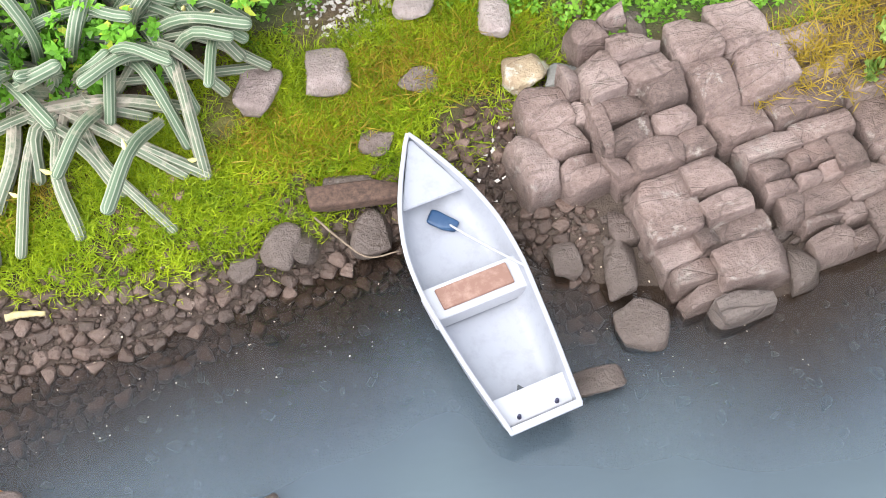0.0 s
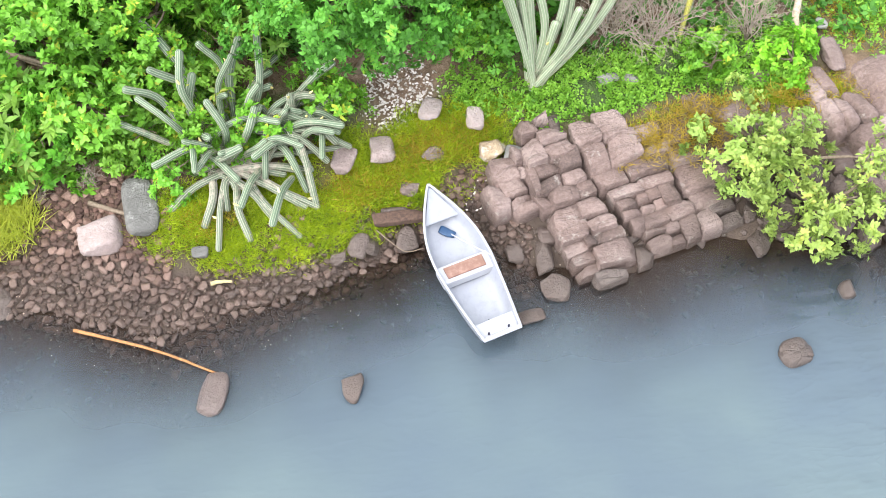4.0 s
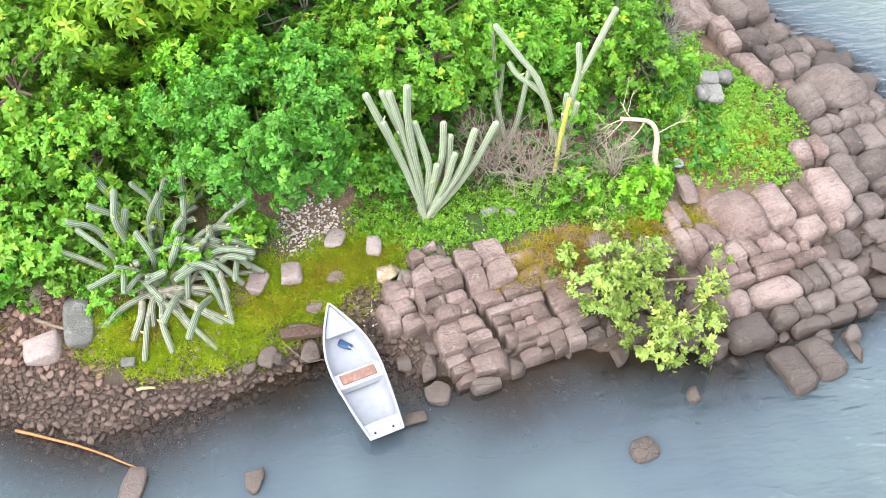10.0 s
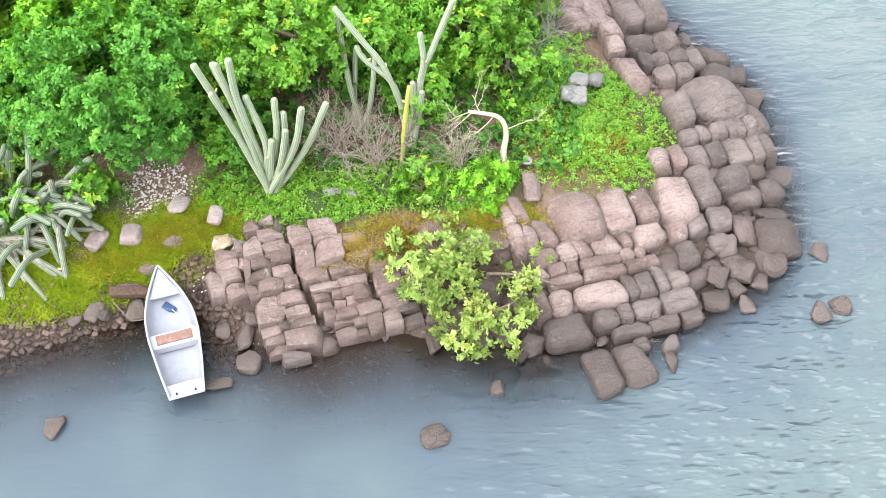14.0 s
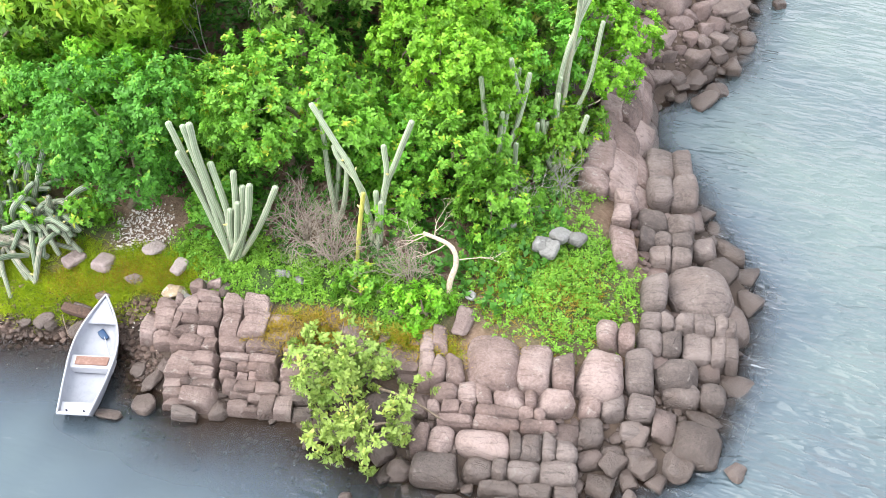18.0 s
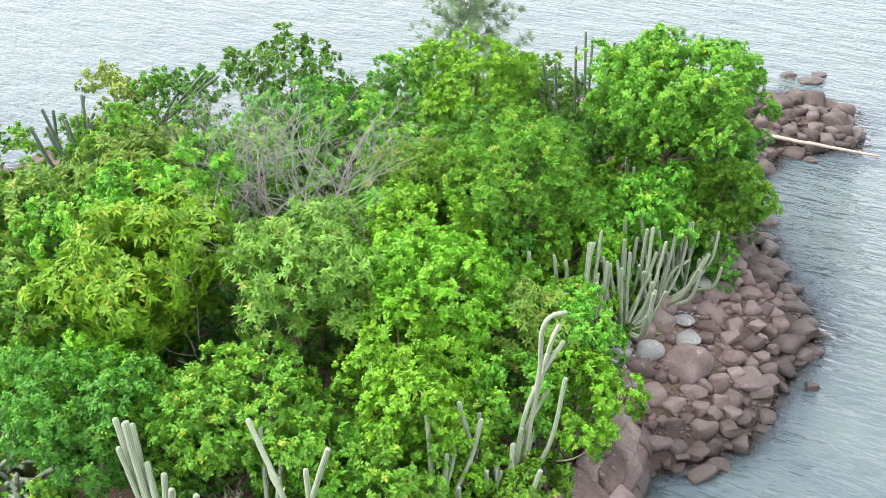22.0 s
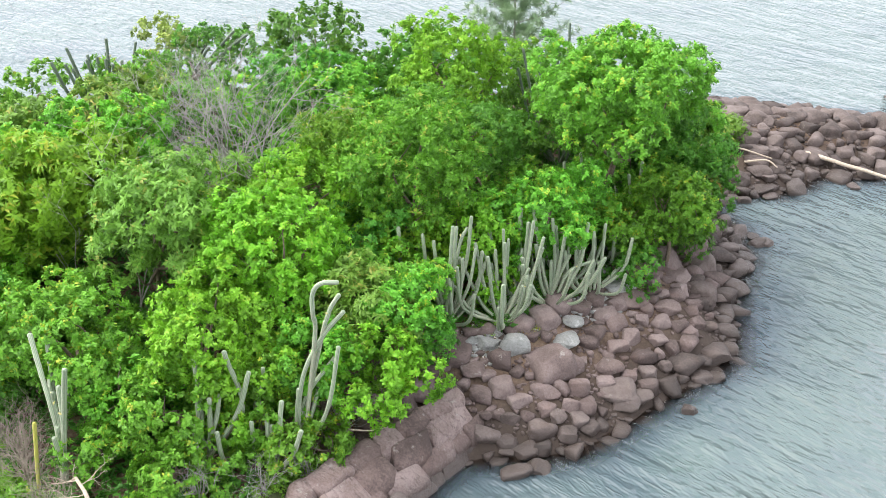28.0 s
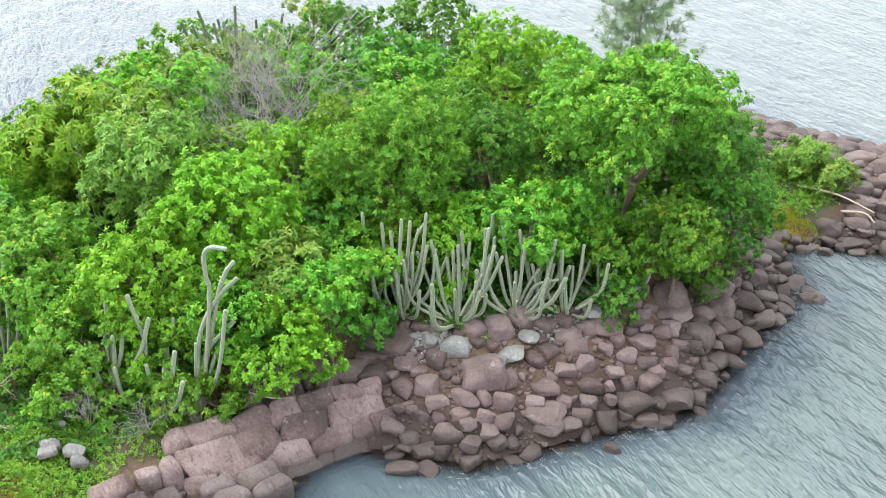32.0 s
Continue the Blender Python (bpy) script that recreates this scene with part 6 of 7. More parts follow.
tree("deep", -0.6, 28.4, 7.0, 2.4, "deep green tree with dense crown", 16)
tree("deep", -8.4, 30.6, 6.6, 2.6, "dark green tree on the far side", 14)
tree("broad", -10.6, 33.6, 5.8, 2.6, T, 12)
tree("deep", -4.6, 34.6, 6.2, 2.5, "dark green tree with dense crown", 14)
tree("broad", -8.2, 37.4, 5.0, 2.4, T, 12)
tree("deep", -2.6, 38.0, 5.2, 1.9, "dark green tree at the neck of the spit", 14)
tree("broad", 5.6, 14.6, 4.4, 1.7, T + " near the point", 18)
tree("broad", 4.2, 13.9, 4.0, 1.4, T)
tree("broad", -0.6, 12.4, 4.2, 1.6, T)
tree("deep", 1.6, 22.8, 5.6, 1.8, "deep green tree filling a gap")
tree("broad", 3.6, 22.6, 4.8, 1.5, T)
tree("broad", 6.0, 18.8, 4.4, 1.5, T)
tree("feather", 5.2, 20.8, 5.4, 1.5, "slim tree with feathery light leaves", 14)
tree("broad", 4.4, 33.6, 5.0, 1.7, "deep green undergrowth tree below the umbrella crown")
tree("deep", 2.0, 36.6, 5.4, 2.0, "deep green tree at the end of the wood")
tree("broad", 2.4, 30.6, 4.6, 1.6, T)
tree("lime", 2.9, 26.4, 5.2, 1.7, T)
tree("lime", 2.6, 24.0, 4.8, 1.4, T)
tree("broad", 1.9, 29.6, 5.2, 1.7, T)
tree("broad", 3.8, 31.8, 4.2, 1.3, T)
tree("broad", 1.0, 34.6, 5.0, 1.8, T)
S = "leafy green shrub with small leaves"
tree("deep", 1.2, 11.0, 2.6, 1.0, S, 22, 0.6, 6, "shrub")
tree("broad", 0.6, 10.9, 2.2, 0.7, S, 22, 0.6, 6, "shrub")
tree("broad", 5.0, 12.7, 2.9, 0.9, S, 22, 0.6, 6, "shrub")
tree("lime", 6.9, 10.5, 1.8, 0.7, "bright lime shrub behind the bedrock", 26, 0.6, 5, "shrub")
tree("broad", 7.0, 14.0, 3.0, 1.1, S, 22, 0.6, 6, "shrub")
tree("broad", 5.3, 10.3, 1.8, 0.5, S, 22, 0.6, 5, "shrub")
tree("broad", 7.4, 17.2, 2.6, 0.9, S, 22, 0.6, 5, "shrub")
tree("deep", 5.4, 23.4, 2.8, 0.8, S, 22, 0.6, 5, "shrub")
tree("deep", 3.4, 35.4, 3.0, 1.3, S, 20, 0.6, 6, "shrub")
tree("deep", 5.2, 31.4, 2.9, 0.9, S, 20, 0.6, 6, "shrub")
tree("yellow", 7.0, 7.35, 1.9, 1.55, "yellow-green mangrove bush overhanging the water", 11, 0.36, 24, "shrub")
tree("yellow", 5.9, 8.5, 1.9, 1.15, "yellow-green mangrove bush beside the bedrock", 13, 0.45, 14, "shrub")
tree("broad", -7.0, 8.9, 2.3, 1.3, S, 20, 0.6, 8, "shrub")
tree("feather", -8.8, 8.5, 2.2, 1.3, "feathery green shrub above the twig heap", 14, 0.6, 8, "shrub")
tree("broad", -5.7, 9.5, 2.3, 1.0, S, 20, 0.6, 8, "shrub")
tree("feather", -4.4, 10.3, 2.6, 1.1, "feathery green shrub behind the sprawling cactus", 14, 0.6, 8, "shrub")
tree("broad", -2.6, 9.3, 2.0, 0.7, S, 20, 0.6, 6, "shrub")
tree("broad", 6.6, 17.0, 3.1, 0.9, S, 22, 0.6, 6, "shrub")
tree("broad", 7.6, 18.4, 2.4, 0.8, S, 22, 0.6, 6, "shrub")
tree("lime", 6.2, 16.0, 3.2, 1.0, S, 22, 0.6, 6, "shrub")
tree("broad", 7.0, 15.4, 2.6, 0.8, S, 22, 0.6, 6, "shrub")
tree("broad", 5.2, 17.4, 4.0, 1.2, T, 20)
tree("broad", -4.9, 8.5, 1.75, 0.75, "sparse leafy shrub growing through the sprawling cactus", 9, 0.6, 8, "shrub")
tree("broad", -3.6, 8.7, 1.7, 0.7, "sparse leafy shrub growing through the sprawling cactus", 8, 0.6, 8, "shrub")
tree("broad", -5.4, 7.9, 1.5, 0.6, "sparse leafy shrub growing through the sprawling cactus", 9, 0.6, 7, "shrub")
tree("broad", -5.9, 8.4, 1.9, 0.9, S, 20, 0.6, 8, "shrub")
tree("broad", -7.9, 8.4, 2.0, 1.0, S, 20, 0.6, 8, "shrub")
tree("feather", -4.6, 43.3, 2.5, 1.2, "low feathery green shrub on the neck of the spit", 18, 0.5, 8, "shrub")
tree("feather", -3.2, 43.9, 2.0, 0.9, "low feathery green shrub on the neck of the spit", 18, 0.5, 7, "shrub")
bare_tree(-5.2, 20.8, 8.0, "grey bare tree with fine branching twigs", 9, 4, 0.03)
bare_tree(-8.6, 22.4, 7.6, "grey bare tree with fine branching twigs", 8, 4, 0.03)
bare_tree(-3.6, 21.9, 8.6, "pale bare tree with upright white branches", 6, 5, 0.04)
bare_tree(-1.4, 16.2, 7.4, "small bare grey tree among green crowns", 4, 4, 0.03)
bare_tree(4.2, 11.0, 2.3, "dry brown shrub of tangled twigs", 16, 4, 0.02, TWIG, "dry shrub")
bare_tree(3.3, 11.1, 2.4, "dry brown shrub of tangled twigs", 14, 4, 0.02, TWIG, "dry shrub")
bare_tree(6.2, 11.2, 2.0, "grey dry shrub of tangled twigs beside the snag", 13, 4, 0.013, TWIG, "dry shrub")
bare_tree(8.0, 16.2, 1.7, "grey dry shrub with twisted branches", 9, 3, 0.014, BARK_GREY, "dry shrub")
bare_tree(7.7, 17.6, 1.8, "grey dry shrub with twisted branches", 9, 3, 0.014, BARK_GREY, "dry shrub")
bare_tree(6.6, 19.4, 2.6, "grey dry shrub with twisted branches", 8, 4, 0.016, BARK_GREY, "dry shrub")
bare_tree(7.6, 14.6, 1.8, "grey dry shrub with twisted branches", 8, 3, 0.02, BARK_GREY, "dry shrub")


# ---- boat ----
def paint_material(name, base, stain, amount, rough=0.45):
    m, n, l, b = mat(name)
    p = place(n)
    r = ramp(n, [(0.62 - amount, base), (0.85, stain)])
    l.new(noise_node(n, l, 5, 6, p, 0.7).outputs[0], r.inputs[0])
    l.new(r.outputs[0], b.inputs["Base Color"])
    b.inputs["Roughness"].default_value = rough
    bump(n, l, b, noise_node(n, l, 30, 3, p).outputs[0], 0.15, 0.01)
    return m


WHITE = paint_material("scuffed_white_paint", (0.27, 0.285, 0.325), (0.20, 0.21, 0.24), 0.14)
RIM = paint_material("clean_white_paint", (0.36, 0.37, 0.405), (0.28, 0.285, 0.31), 0.06)
PLANK = paint_material("brown_plank_wood", (0.19, 0.105, 0.08), (0.36, 0.25, 0.21), 0.15, 0.75)
BLUE = paint_material("blue_plastic", (0.015, 0.05, 0.12), (0.04, 0.09, 0.17), 0.1)
BLACK = paint_material("dark_fittings", (0.02, 0.02, 0.05), (0.05, 0.05, 0.09), 0.1)

STERN, BOW = np.array([0.96, 4.67]), np.array([-0.40, 7.65])
HEAD = (BOW - STERN) / np.linalg.norm(BOW - STERN)
SIDE = np.array([-HEAD[1], HEAD[0]])
BOAT_LONG = 3.28
WIDE_S, WIDE_W = (0, 0.25, 0.5, 0.65, 0.78, 0.88, 0.95, 1), (0.385, 0.495, 0.575, 0.55, 0.43, 0.27, 0.13, 0.015)


def half_beam(s):
    return np.interp(s, WIDE_S, WIDE_W)


def rim_height(s):
    return 0.36 + 0.10 * s + 0.46 * s ** 3


def boat_place(s, side, z):
    q = STERN + HEAD * (s * BOAT_LONG) + SIDE * side
    return (q[0], q[1], z)


def smooth_beam(s):
    return (half_beam(s - 0.04) + half_beam(s) + half_beam(min(1, s + 0.04))) / 3 if 0.04 < s < 0.97 else half_beam(s)


boat = new("rowing_boat")
boat.matrix_basis = pose(*boat_place(0.5, 0, 0.0))
tagged(boat, "small white wooden rowing boat nosed onto the stony shore", "boat")


def hull_shell(inset, floor_drop, thick_name, material, label=""):
    """One skin of the hull from stern to bow, keel to rim on both sides."""
    bm = bmesh.new()
    rows = []
    for s in np.linspace(0, 1, 33):
        hb = max(0.004, smooth_beam(s) - inset)
        top = rim_height(s)
        low = top - floor_drop * (1 - 0.35 * s ** 4)
        prof = [(1, top), (0.97, top - 0.25 * (top - low)), (0.9, top - 0.6 * (top - low)), (0.78, top - 0.92 * (top - low)), (0.6, low), (0, low - 0.02)]
        rake = 0.62 * max(0, 1 - s * 6) / BOAT_LONG
        line = [boat_place(s + rake * (top - z), hb * k, z) for k, z in prof] + [boat_place(s + rake * (top - z), -hb * k, z) for k, z in prof[-2::-1]]
        rows.append([bm.verts.new(q) for q in line])
    for a, b in zip(rows, rows[1:]):
        for i in range(len(a) - 1):
            bm.faces.new((a[i], a[i + 1], b[i + 1], b[i]))
    bm.faces.new(rows[0])
    return part(thick_name, bm, material, boat, label, True)


hull_shell(0.0, 0.50, "hull", WHITE, "white painted hull with weathered flanks")
hull_shell(0.03, 0.36, "lining", WHITE, "scuffed white inner boards")
for sign, name in ((1, "gunwale"), (-1, "gunwale")):
    s = np.linspace(0, 1, 33)
    line = np.array([boat_place(a, sign * (smooth_beam(a) - 0.012), rim_height(a) + 0.006) for a in s])
    v, f = tube_arrays(line, np.full(33, 0.026), 8)
    mesh_part(name, mesh_from(name, v, f, RIM, True), boat)


def across(name, s0, s1, drop0, drop1, thick, material, inset=0.03, label="", cut=1.0):
    """A board or box lying across the boat between two stations."""
    bm = bmesh.new()
    ring = []
    for s, drop in ((s0, drop0), (s1, drop1)):
        hb = max(0.01, (smooth_beam(s) - inset) * cut)
        z = rim_height(s) - drop
        ring.append([bm.verts.new(boat_place(s, k * hb, z - d)) for k in (1, -1) for d in (0, thick)])
    a, b = ring
    for f in ((a[0], a[2], b[2], b[0]), (a[1], b[1], b[3], a[3]), (a[0], b[0], b[1], a[1]), (a[2], a[3], b[3], b[2]), (a[0], a[1], a[3], a[2]), (b[0], b[2], b[3], b[1])):
        bm.faces.new(f)
    bmesh.ops.recalc_face_normals(bm, faces=bm.faces)
    bmesh.ops.bevel(bm, geom=bm.edges[:], offset=0.008, segments=2, affect="EDGES")
    return part(name, bm, material, boat, label)


across("stern_bench", 0.03, 0.125, 0.10, 0.10, 0.05, RIM, 0.035)
across("thwart", 0.43, 0.54, 0.11, 0.11, 0.2, RIM, 0.035)
across("thwart_plank", 0.452, 0.525, 0.08, 0.085, 0.028, PLANK, 0.05, "worn brown plank on the middle bench", 0.78)
across("bow_deck", 0.80, 0.985, 0.10, 0.03, 0.02, WHITE, 0.03)
across("transom_cap", -0.008, 0.016, -0.008, -0.008, 0.035, RIM, -0.006)
for k in (-0.2, 0.21):
    bm = bmesh.new()
    bmesh.ops.create_cone(bm, cap_ends=True, segments=10, radius1=0.024, radius2=0.018, depth=0.03, matrix=Matrix.Translation(boat_place(0.045, k, rim_height(0.045) - 0.085)))
    bmesh.ops.create_uvsphere(bm, u_segments=10, v_segments=6, radius=0.02, matrix=Matrix.Translation(boat_place(0.045, k, rim_height(0.045) - 0.062)))
    part("cleat", bm, BLACK, boat, "small dark blue cleat")

paddle = new("paddle")
paddle.matrix_basis = pose(0.4, 6.6, 0.3)
tagged(paddle, "white paddle with a dark blue blade lying in the boat", "paddle")
v, f = tube_arrays(spline([(-0.02, 6.94, 0.33), (0.4, 6.58, 0.44), (0.80, 6.27, 0.54)], 12), np.full(12, 0.013), 8)
mesh_part("shaft", mesh_from("shaft", v, f, RIM, True), paddle)
rng = np.random.default_rng(3)
v = stone_shape(rng, CUBE8, 0.35, 1) * (0.17, 0.085, 0.03)
me = mesh_from("blade", v, FACE8, BLUE, True)
blade = mesh_part("blade", me, paddle, "dark blue plastic blade")
blade.matrix_basis = pose(-0.03, 6.93, 0.34, 6, 10, -22)

# ---- dead wood ----
def wood(name, label, category, material, radius, *coords):
    rng = TREE_RNG
    pts = np.array(coords).reshape(-1, 3)
    line = spline(pts, 18) + rng.normal(size=(18, 3)) * radius * 0.06
    line = np.vstack([line[:1] - 1e-3 * (line[1] - line[0]), line, line[-1:] + 1e-3 * (line[-1] - line[-2])])
    v, f = tube_arrays(line, np.concatenate([[0.001], np.linspace(radius, radius * 0.6, 18), [0.001]]) * rng.uniform(0.94, 1.06, 20), 10)
    return tagged(new(name, mesh_from(name, v, f, material, True)), label, category)


wood("floating_pole", "long rust-brown pole lying in the shallows", "pole", BARK_RUST, 0.034, -6.97, 4.94, 0.05, -5.4, 4.5, 0.06, -4.05, 3.95, 0.05)
wood("drift_log", "long pale drift log across the boulder spit", "log", BARK_PALE, 0.1, -0.9, 46.7, 0.75, 1.6, 48.0, 0.45, 3.95, 49.4, 0.1)
wood("drift_branch", "bleached drift branch on the boulders of the spit", "branch", BARK_PALE, 0.05, -3.6, 42.6, 1.1, -2.2, 43.6, 1.25, -0.9, 44.6, 0.95)
wood("drift_branch", "bleached drift branch on the boulders of the spit", "branch", BARK_PALE, 0.05, -1.4, 43.4, 0.9, -0.7, 44.0, 1.1, -0.2, 44.2, 0.9)
wood("fallen_cactus", "pale dead cactus piece on the pebble beach", "dead wood", BARK_TAN, 0.045, -4.5, 5.84, 0.24, -4.3, 5.86, 0.27, -4.1, 5.88, 0.25)
wood("drift_branch", "dead grey branch on the slope above the slab", "branch", BARK_PALE, 0.028, 7.3, 19.2, 1.75, 7.5, 19.8, 1.6, 7.6, 20.5, 1.55)
wood("drift_branch", "brown branch lying over the beach edge", "branch", BARK, 0.05, -6.9, 7.35, 0.75, -6.2, 7.1, 0.75, -5.6, 6.95, 0.7)
wood("mooring_line", "thin brown line lying over the stones beside the boat", "rope", BARK, 0.014, -1.4, 7.0, 0.32, -1.14, 6.78, 0.26, -0.83, 6.58, 0.2, -0.5, 6.62, 0.25)
BARK_WET = bark_material("wet_brown_wood", (0.03, 0.018, 0.013), (0.115, 0.068, 0.05))
plank = new("beach_plank", mesh_from("beach_plank", block_shape(np.random.default_rng(8), (0.55, 0.13, 0.09), 0.3, 3), FACE8, BARK_WET, True))
plank.matrix_basis = pose(-1.0, 7.2, 0.44, 4, -4, 6)
tagged(plank, "weathered dark brown driftwood plank wedged beside the bow", "driftwood")

wood("dead_branch", "dry brown branch sticking out of the mangrove bush", "branch", BARK, 0.035, 7.1, 8.25, 0.95, 7.9, 8.3, 0.95, 8.68, 8.24, 0.8)

snag = new("dead_snag")
snag.matrix_basis = pose(7.34, 11.3, 1.15)
tagged(snag, "bent bleached dead trunk leaning over the grass", "dead tree")
v, f = tube_arrays(spline([(7.36, 11.25, 1.1), (7.2, 11.45, 1.55), (7.22, 11.75, 2.0), (7.0, 11.85, 2.4), (6.3, 11.8, 2.55)], 22), np.linspace(0.09, 0.045, 22), 10)
mesh_part("trunk", mesh_from("trunk", v, f, BARK_PALE, True), snag)
for sx, sy, sz, hx, hy, hz in ((6.9, 11.85, 2.42, -0.6, -0.5, -0.5), (6.6, 11.82, 2.5, -0.4, 0.5, -0.2), (6.35, 11.8, 2.54, -1, 0.1, -0.4), (6.4, 11.8, 2.54, -0.5, -0.6, -0.6), (7.2, 11.8, 2.05, 0.9, 0.2, 0.35)):
    sink = []
    branching(TREE_RNG, (sx, sy, sz), unit(np.array([hx, hy, hz])), 0.6, 0.017, 3, 0.5, sink)
    v, f = joined(sink)
    mesh_part("branch", mesh_from("branch", v, f, BARK_PALE, True), snag)
bare_tree(-7.9, 7.5, 0.7, "heap of dry brown twigs under the shrubs", 14, 3, 0.012, TWIG, "dry shrub", 1.2)
bare_tree(-6.9, 7.8, 0.7, "heap of dry brown twigs under the shrubs", 12, 3, 0.012, TWIG, "dry shrub", 1.2)

# ---- palm-like tufts among the crowns ----
def tuft_plant(x, y, top, reach, label):
    rng = TREE_RNG
    z0 = gz(x, y)
    ob = new("palm_tuft")
    ob.matrix_basis = pose(x, y, z0)
    tagged(ob, label, "palm")
    v, f = woody(spline([(x, y, z0 - 0.1), (x + 0.1, y, (z0 + top) / 2), (x, y, top - 0.25)], 8), 0.07, 0.05, 8)
    mesh_part("trunk", mesh_from("trunk", v, f, BARK, True), ob)
    vs, fs, n = [], [], 0
    for i in range(70):
        a, lift, L = i * 2.4, rng.uniform(0.1, 1.3), reach * rng.uniform(0.7, 1.15)
        s = np.linspace(0, 1, 7)
        flat = L * s * math.cos(lift) + 0.15 * L * s * s
        line = np.stack([x + flat * math.cos(a), y + flat * math.sin(a), top - 0.25 + L * s * math.sin(lift) - 0.75 * L * s * s], -1)
        side = np.array([-math.sin(a), math.cos(a), 0.0]) * 0.022
        wide = np.sin(np.pi * np.clip(s * 0.9 + 0.1, 0, 1))[:, None]
        q = np.stack([line - side * wide, line + side * wide], 1).reshape(-1, 3)
        k = np.arange(6) * 2
        fs.append(np.stack([k, k + 1, k + 3, k + 2], -1) + n)
        vs.append(q)
        n += len(q)
    mesh_part("fronds", mesh_from("fronds", np.vstack(vs), np.vstack(fs), G_LIME), ob, "arching narrow bright green leaves")
    return ob


tuft_plant(-1.8, 20.2, 6.6, 0.95, "palm-like plant with drooping narrow bright leaves")
tuft_plant(-1.6, 21.4, 6.5, 0.85, "palm-like plant with drooping narrow bright leaves")

# ---- the grey-green needle tree behind the wood ----
pine = new("tree")
px, py = -11.9, 38.4
pine.matrix_basis = pose(px, py, gz(px, py))
tagged(pine, "tall grey-green needle tree with wispy upswept branches", "tree", "trees of the islet")
rng = np.random.default_rng(31)
z0 = gz(px, py)
v, f = woody(spline([(px, py, z0 - 0.1), (px + 0.1, py, z0 + 3), (px - 0.1, py + 0.1, 9.6)], 10), 0.12, 0.015, 8)
mesh_part("trunk", mesh_from("trunk", v, f, BARK_GREY, True), pine)
spots, ways = [], []
for i in range(46):
    t = (i + 0.5) / 46
    a = i * 2.4
    h = z0 + 1.6 + t * 6.4
    reach = (1 - t) ** 0.7 * 2.9 * rng.uniform(0.6, 1.1) + 0.35
    start = np.array([px, py, h])
    end = start + np.array([math.cos(a) * reach, math.sin(a) * reach, reach * 0.55])
    line = spline([start, (start + end) / 2 - (0, 0, 0.08 * reach), end], 9)
    if i % 2 == 0:
        v, f = woody(line, 0.025, 0.006, 4)
        mesh_part("limb", mesh_from("limb", v, f, BARK_GREY, True), pine)
    for q in np.linspace(2, 8, 9):
        spots.append(line[int(q)] + rng.normal(size=3) * 0.07)
        ways.append(unit(end - start + (0, 0, 0.5)))
P, A = np.array(spots), np.array(ways)
v, f = rosettes(rng, P, A, 40, 0.42, 0.026, 0.75, 0.25)
mesh_part("crown", mesh_from("crown", v, f, G_PINE), pine)

# ---- grass, herbs, litter ----
rng = np.random.default_rng(77)
P = np.vstack([scatter(rng, grass_share, -7, 2.2, 5.4, 9.9, 62000), scatter(rng, grass_share, 2.2, 10, 8, 11, 16000), scatter(rng, grass_share, 4, 10, 17, 28, 12000), scatter(rng, grass_share, -4, 1, 38, 44, 8000)])
P = P[np.sin(2.3 * P[:, 0] + 1.1) * np.sin(2.9 * P[:, 1]) + 0.55 * np.sin(5.3 * P[:, 0] - 4.1 * P[:, 1]) + 0.5 * rng.normal(size=len(P)) > -0.45]
stuff("grass", blades(rng, P, 6, 0.17, 0.014, 1.0), G_GRASS, "short yellow-green grass on the shore bank", "grass")
dry_share = lambda x, y: 0.55 * blot(x, y, 4.9, 9.0, 1.7, 0.75, 22) + 0.8 * blot(x, y, 3.6, 8.6, 0.8, 0.4, 22) + 0.8 * blot(x, y, 9.4, 10.4, 1.4, 0.35, 25) + 0.5 * blot(x, y, 7.4, 9.9, 1.2, 0.5, 20) + 0.9 * blot(x, y, -0.2, 8.8, 1.4, 0.6, 25) + 0.8 * blot(x, y, -1.6, 7.9, 1.1, 0.5, 20) + 0.6 * blot(x, y, -4.6, 7.0, 0.7, 0.4, 20) + 0.35 * blot(x, y, 9.2, 12.6, 2.2, 1.6, 30) + 0.6 * blot(x, y, 5.6, 26.6, 0.6, 0.5) + 0.6 * blot(x, y, -1.4, 41, 1.4, 1.4) + 0.5 * blot(x, y, 8.0, 20.0, 1.8, 0.4, 115)
DRY = np.vstack([scatter(rng, dry_share, -7, 2.2, 5.4, 9.9, 20000), scatter(rng, dry_share, 2.2, 11.5, 7.5, 14.5, 26000), scatter(rng, dry_share, 4, 10, 17, 28, 9000), scatter(rng, dry_share, -4, 1, 38, 44, 6000)])
DRY[:, 2] += 0.42 * blot(DRY[:, 0], DRY[:, 1], 5.0, 8.8, 3.2, 1.2, 22)
stuff("dry_grass", blades(rng, DRY, 4, 0.26, 0.014, 1.3), G_STRAW, "straw-coloured grass on the rocks", "grass")
P = scatter(rng, herb_share, -8, 13, 8, 21, 90000)
P = np.vstack([P, scatter(rng, herb_share, -6, 0, 39, 46, 9000), scatter(rng, herb_share, 2, 8, 22, 33, 14000)])
P = P[(np.sin(3.1 * P[:, 0] + 1.2 * P[:, 1]) * np.sin(2.7 * P[:, 1] - P[:, 0]) + 0.5 * rng.normal(size=len(P)) > -0.35)]
P[:, 2] += rng.uniform(0.02, 0.18, len(P))
stuff("low_herbs", rosettes(rng, P, unit(np.array([0, 0, 1.0]) + 0.35 * rng.normal(size=P.shape)), 10, 0.065, 0.042, 1.0, 0.2), G_HERB, "low bright green creeping herbs on the slope", "herbs")
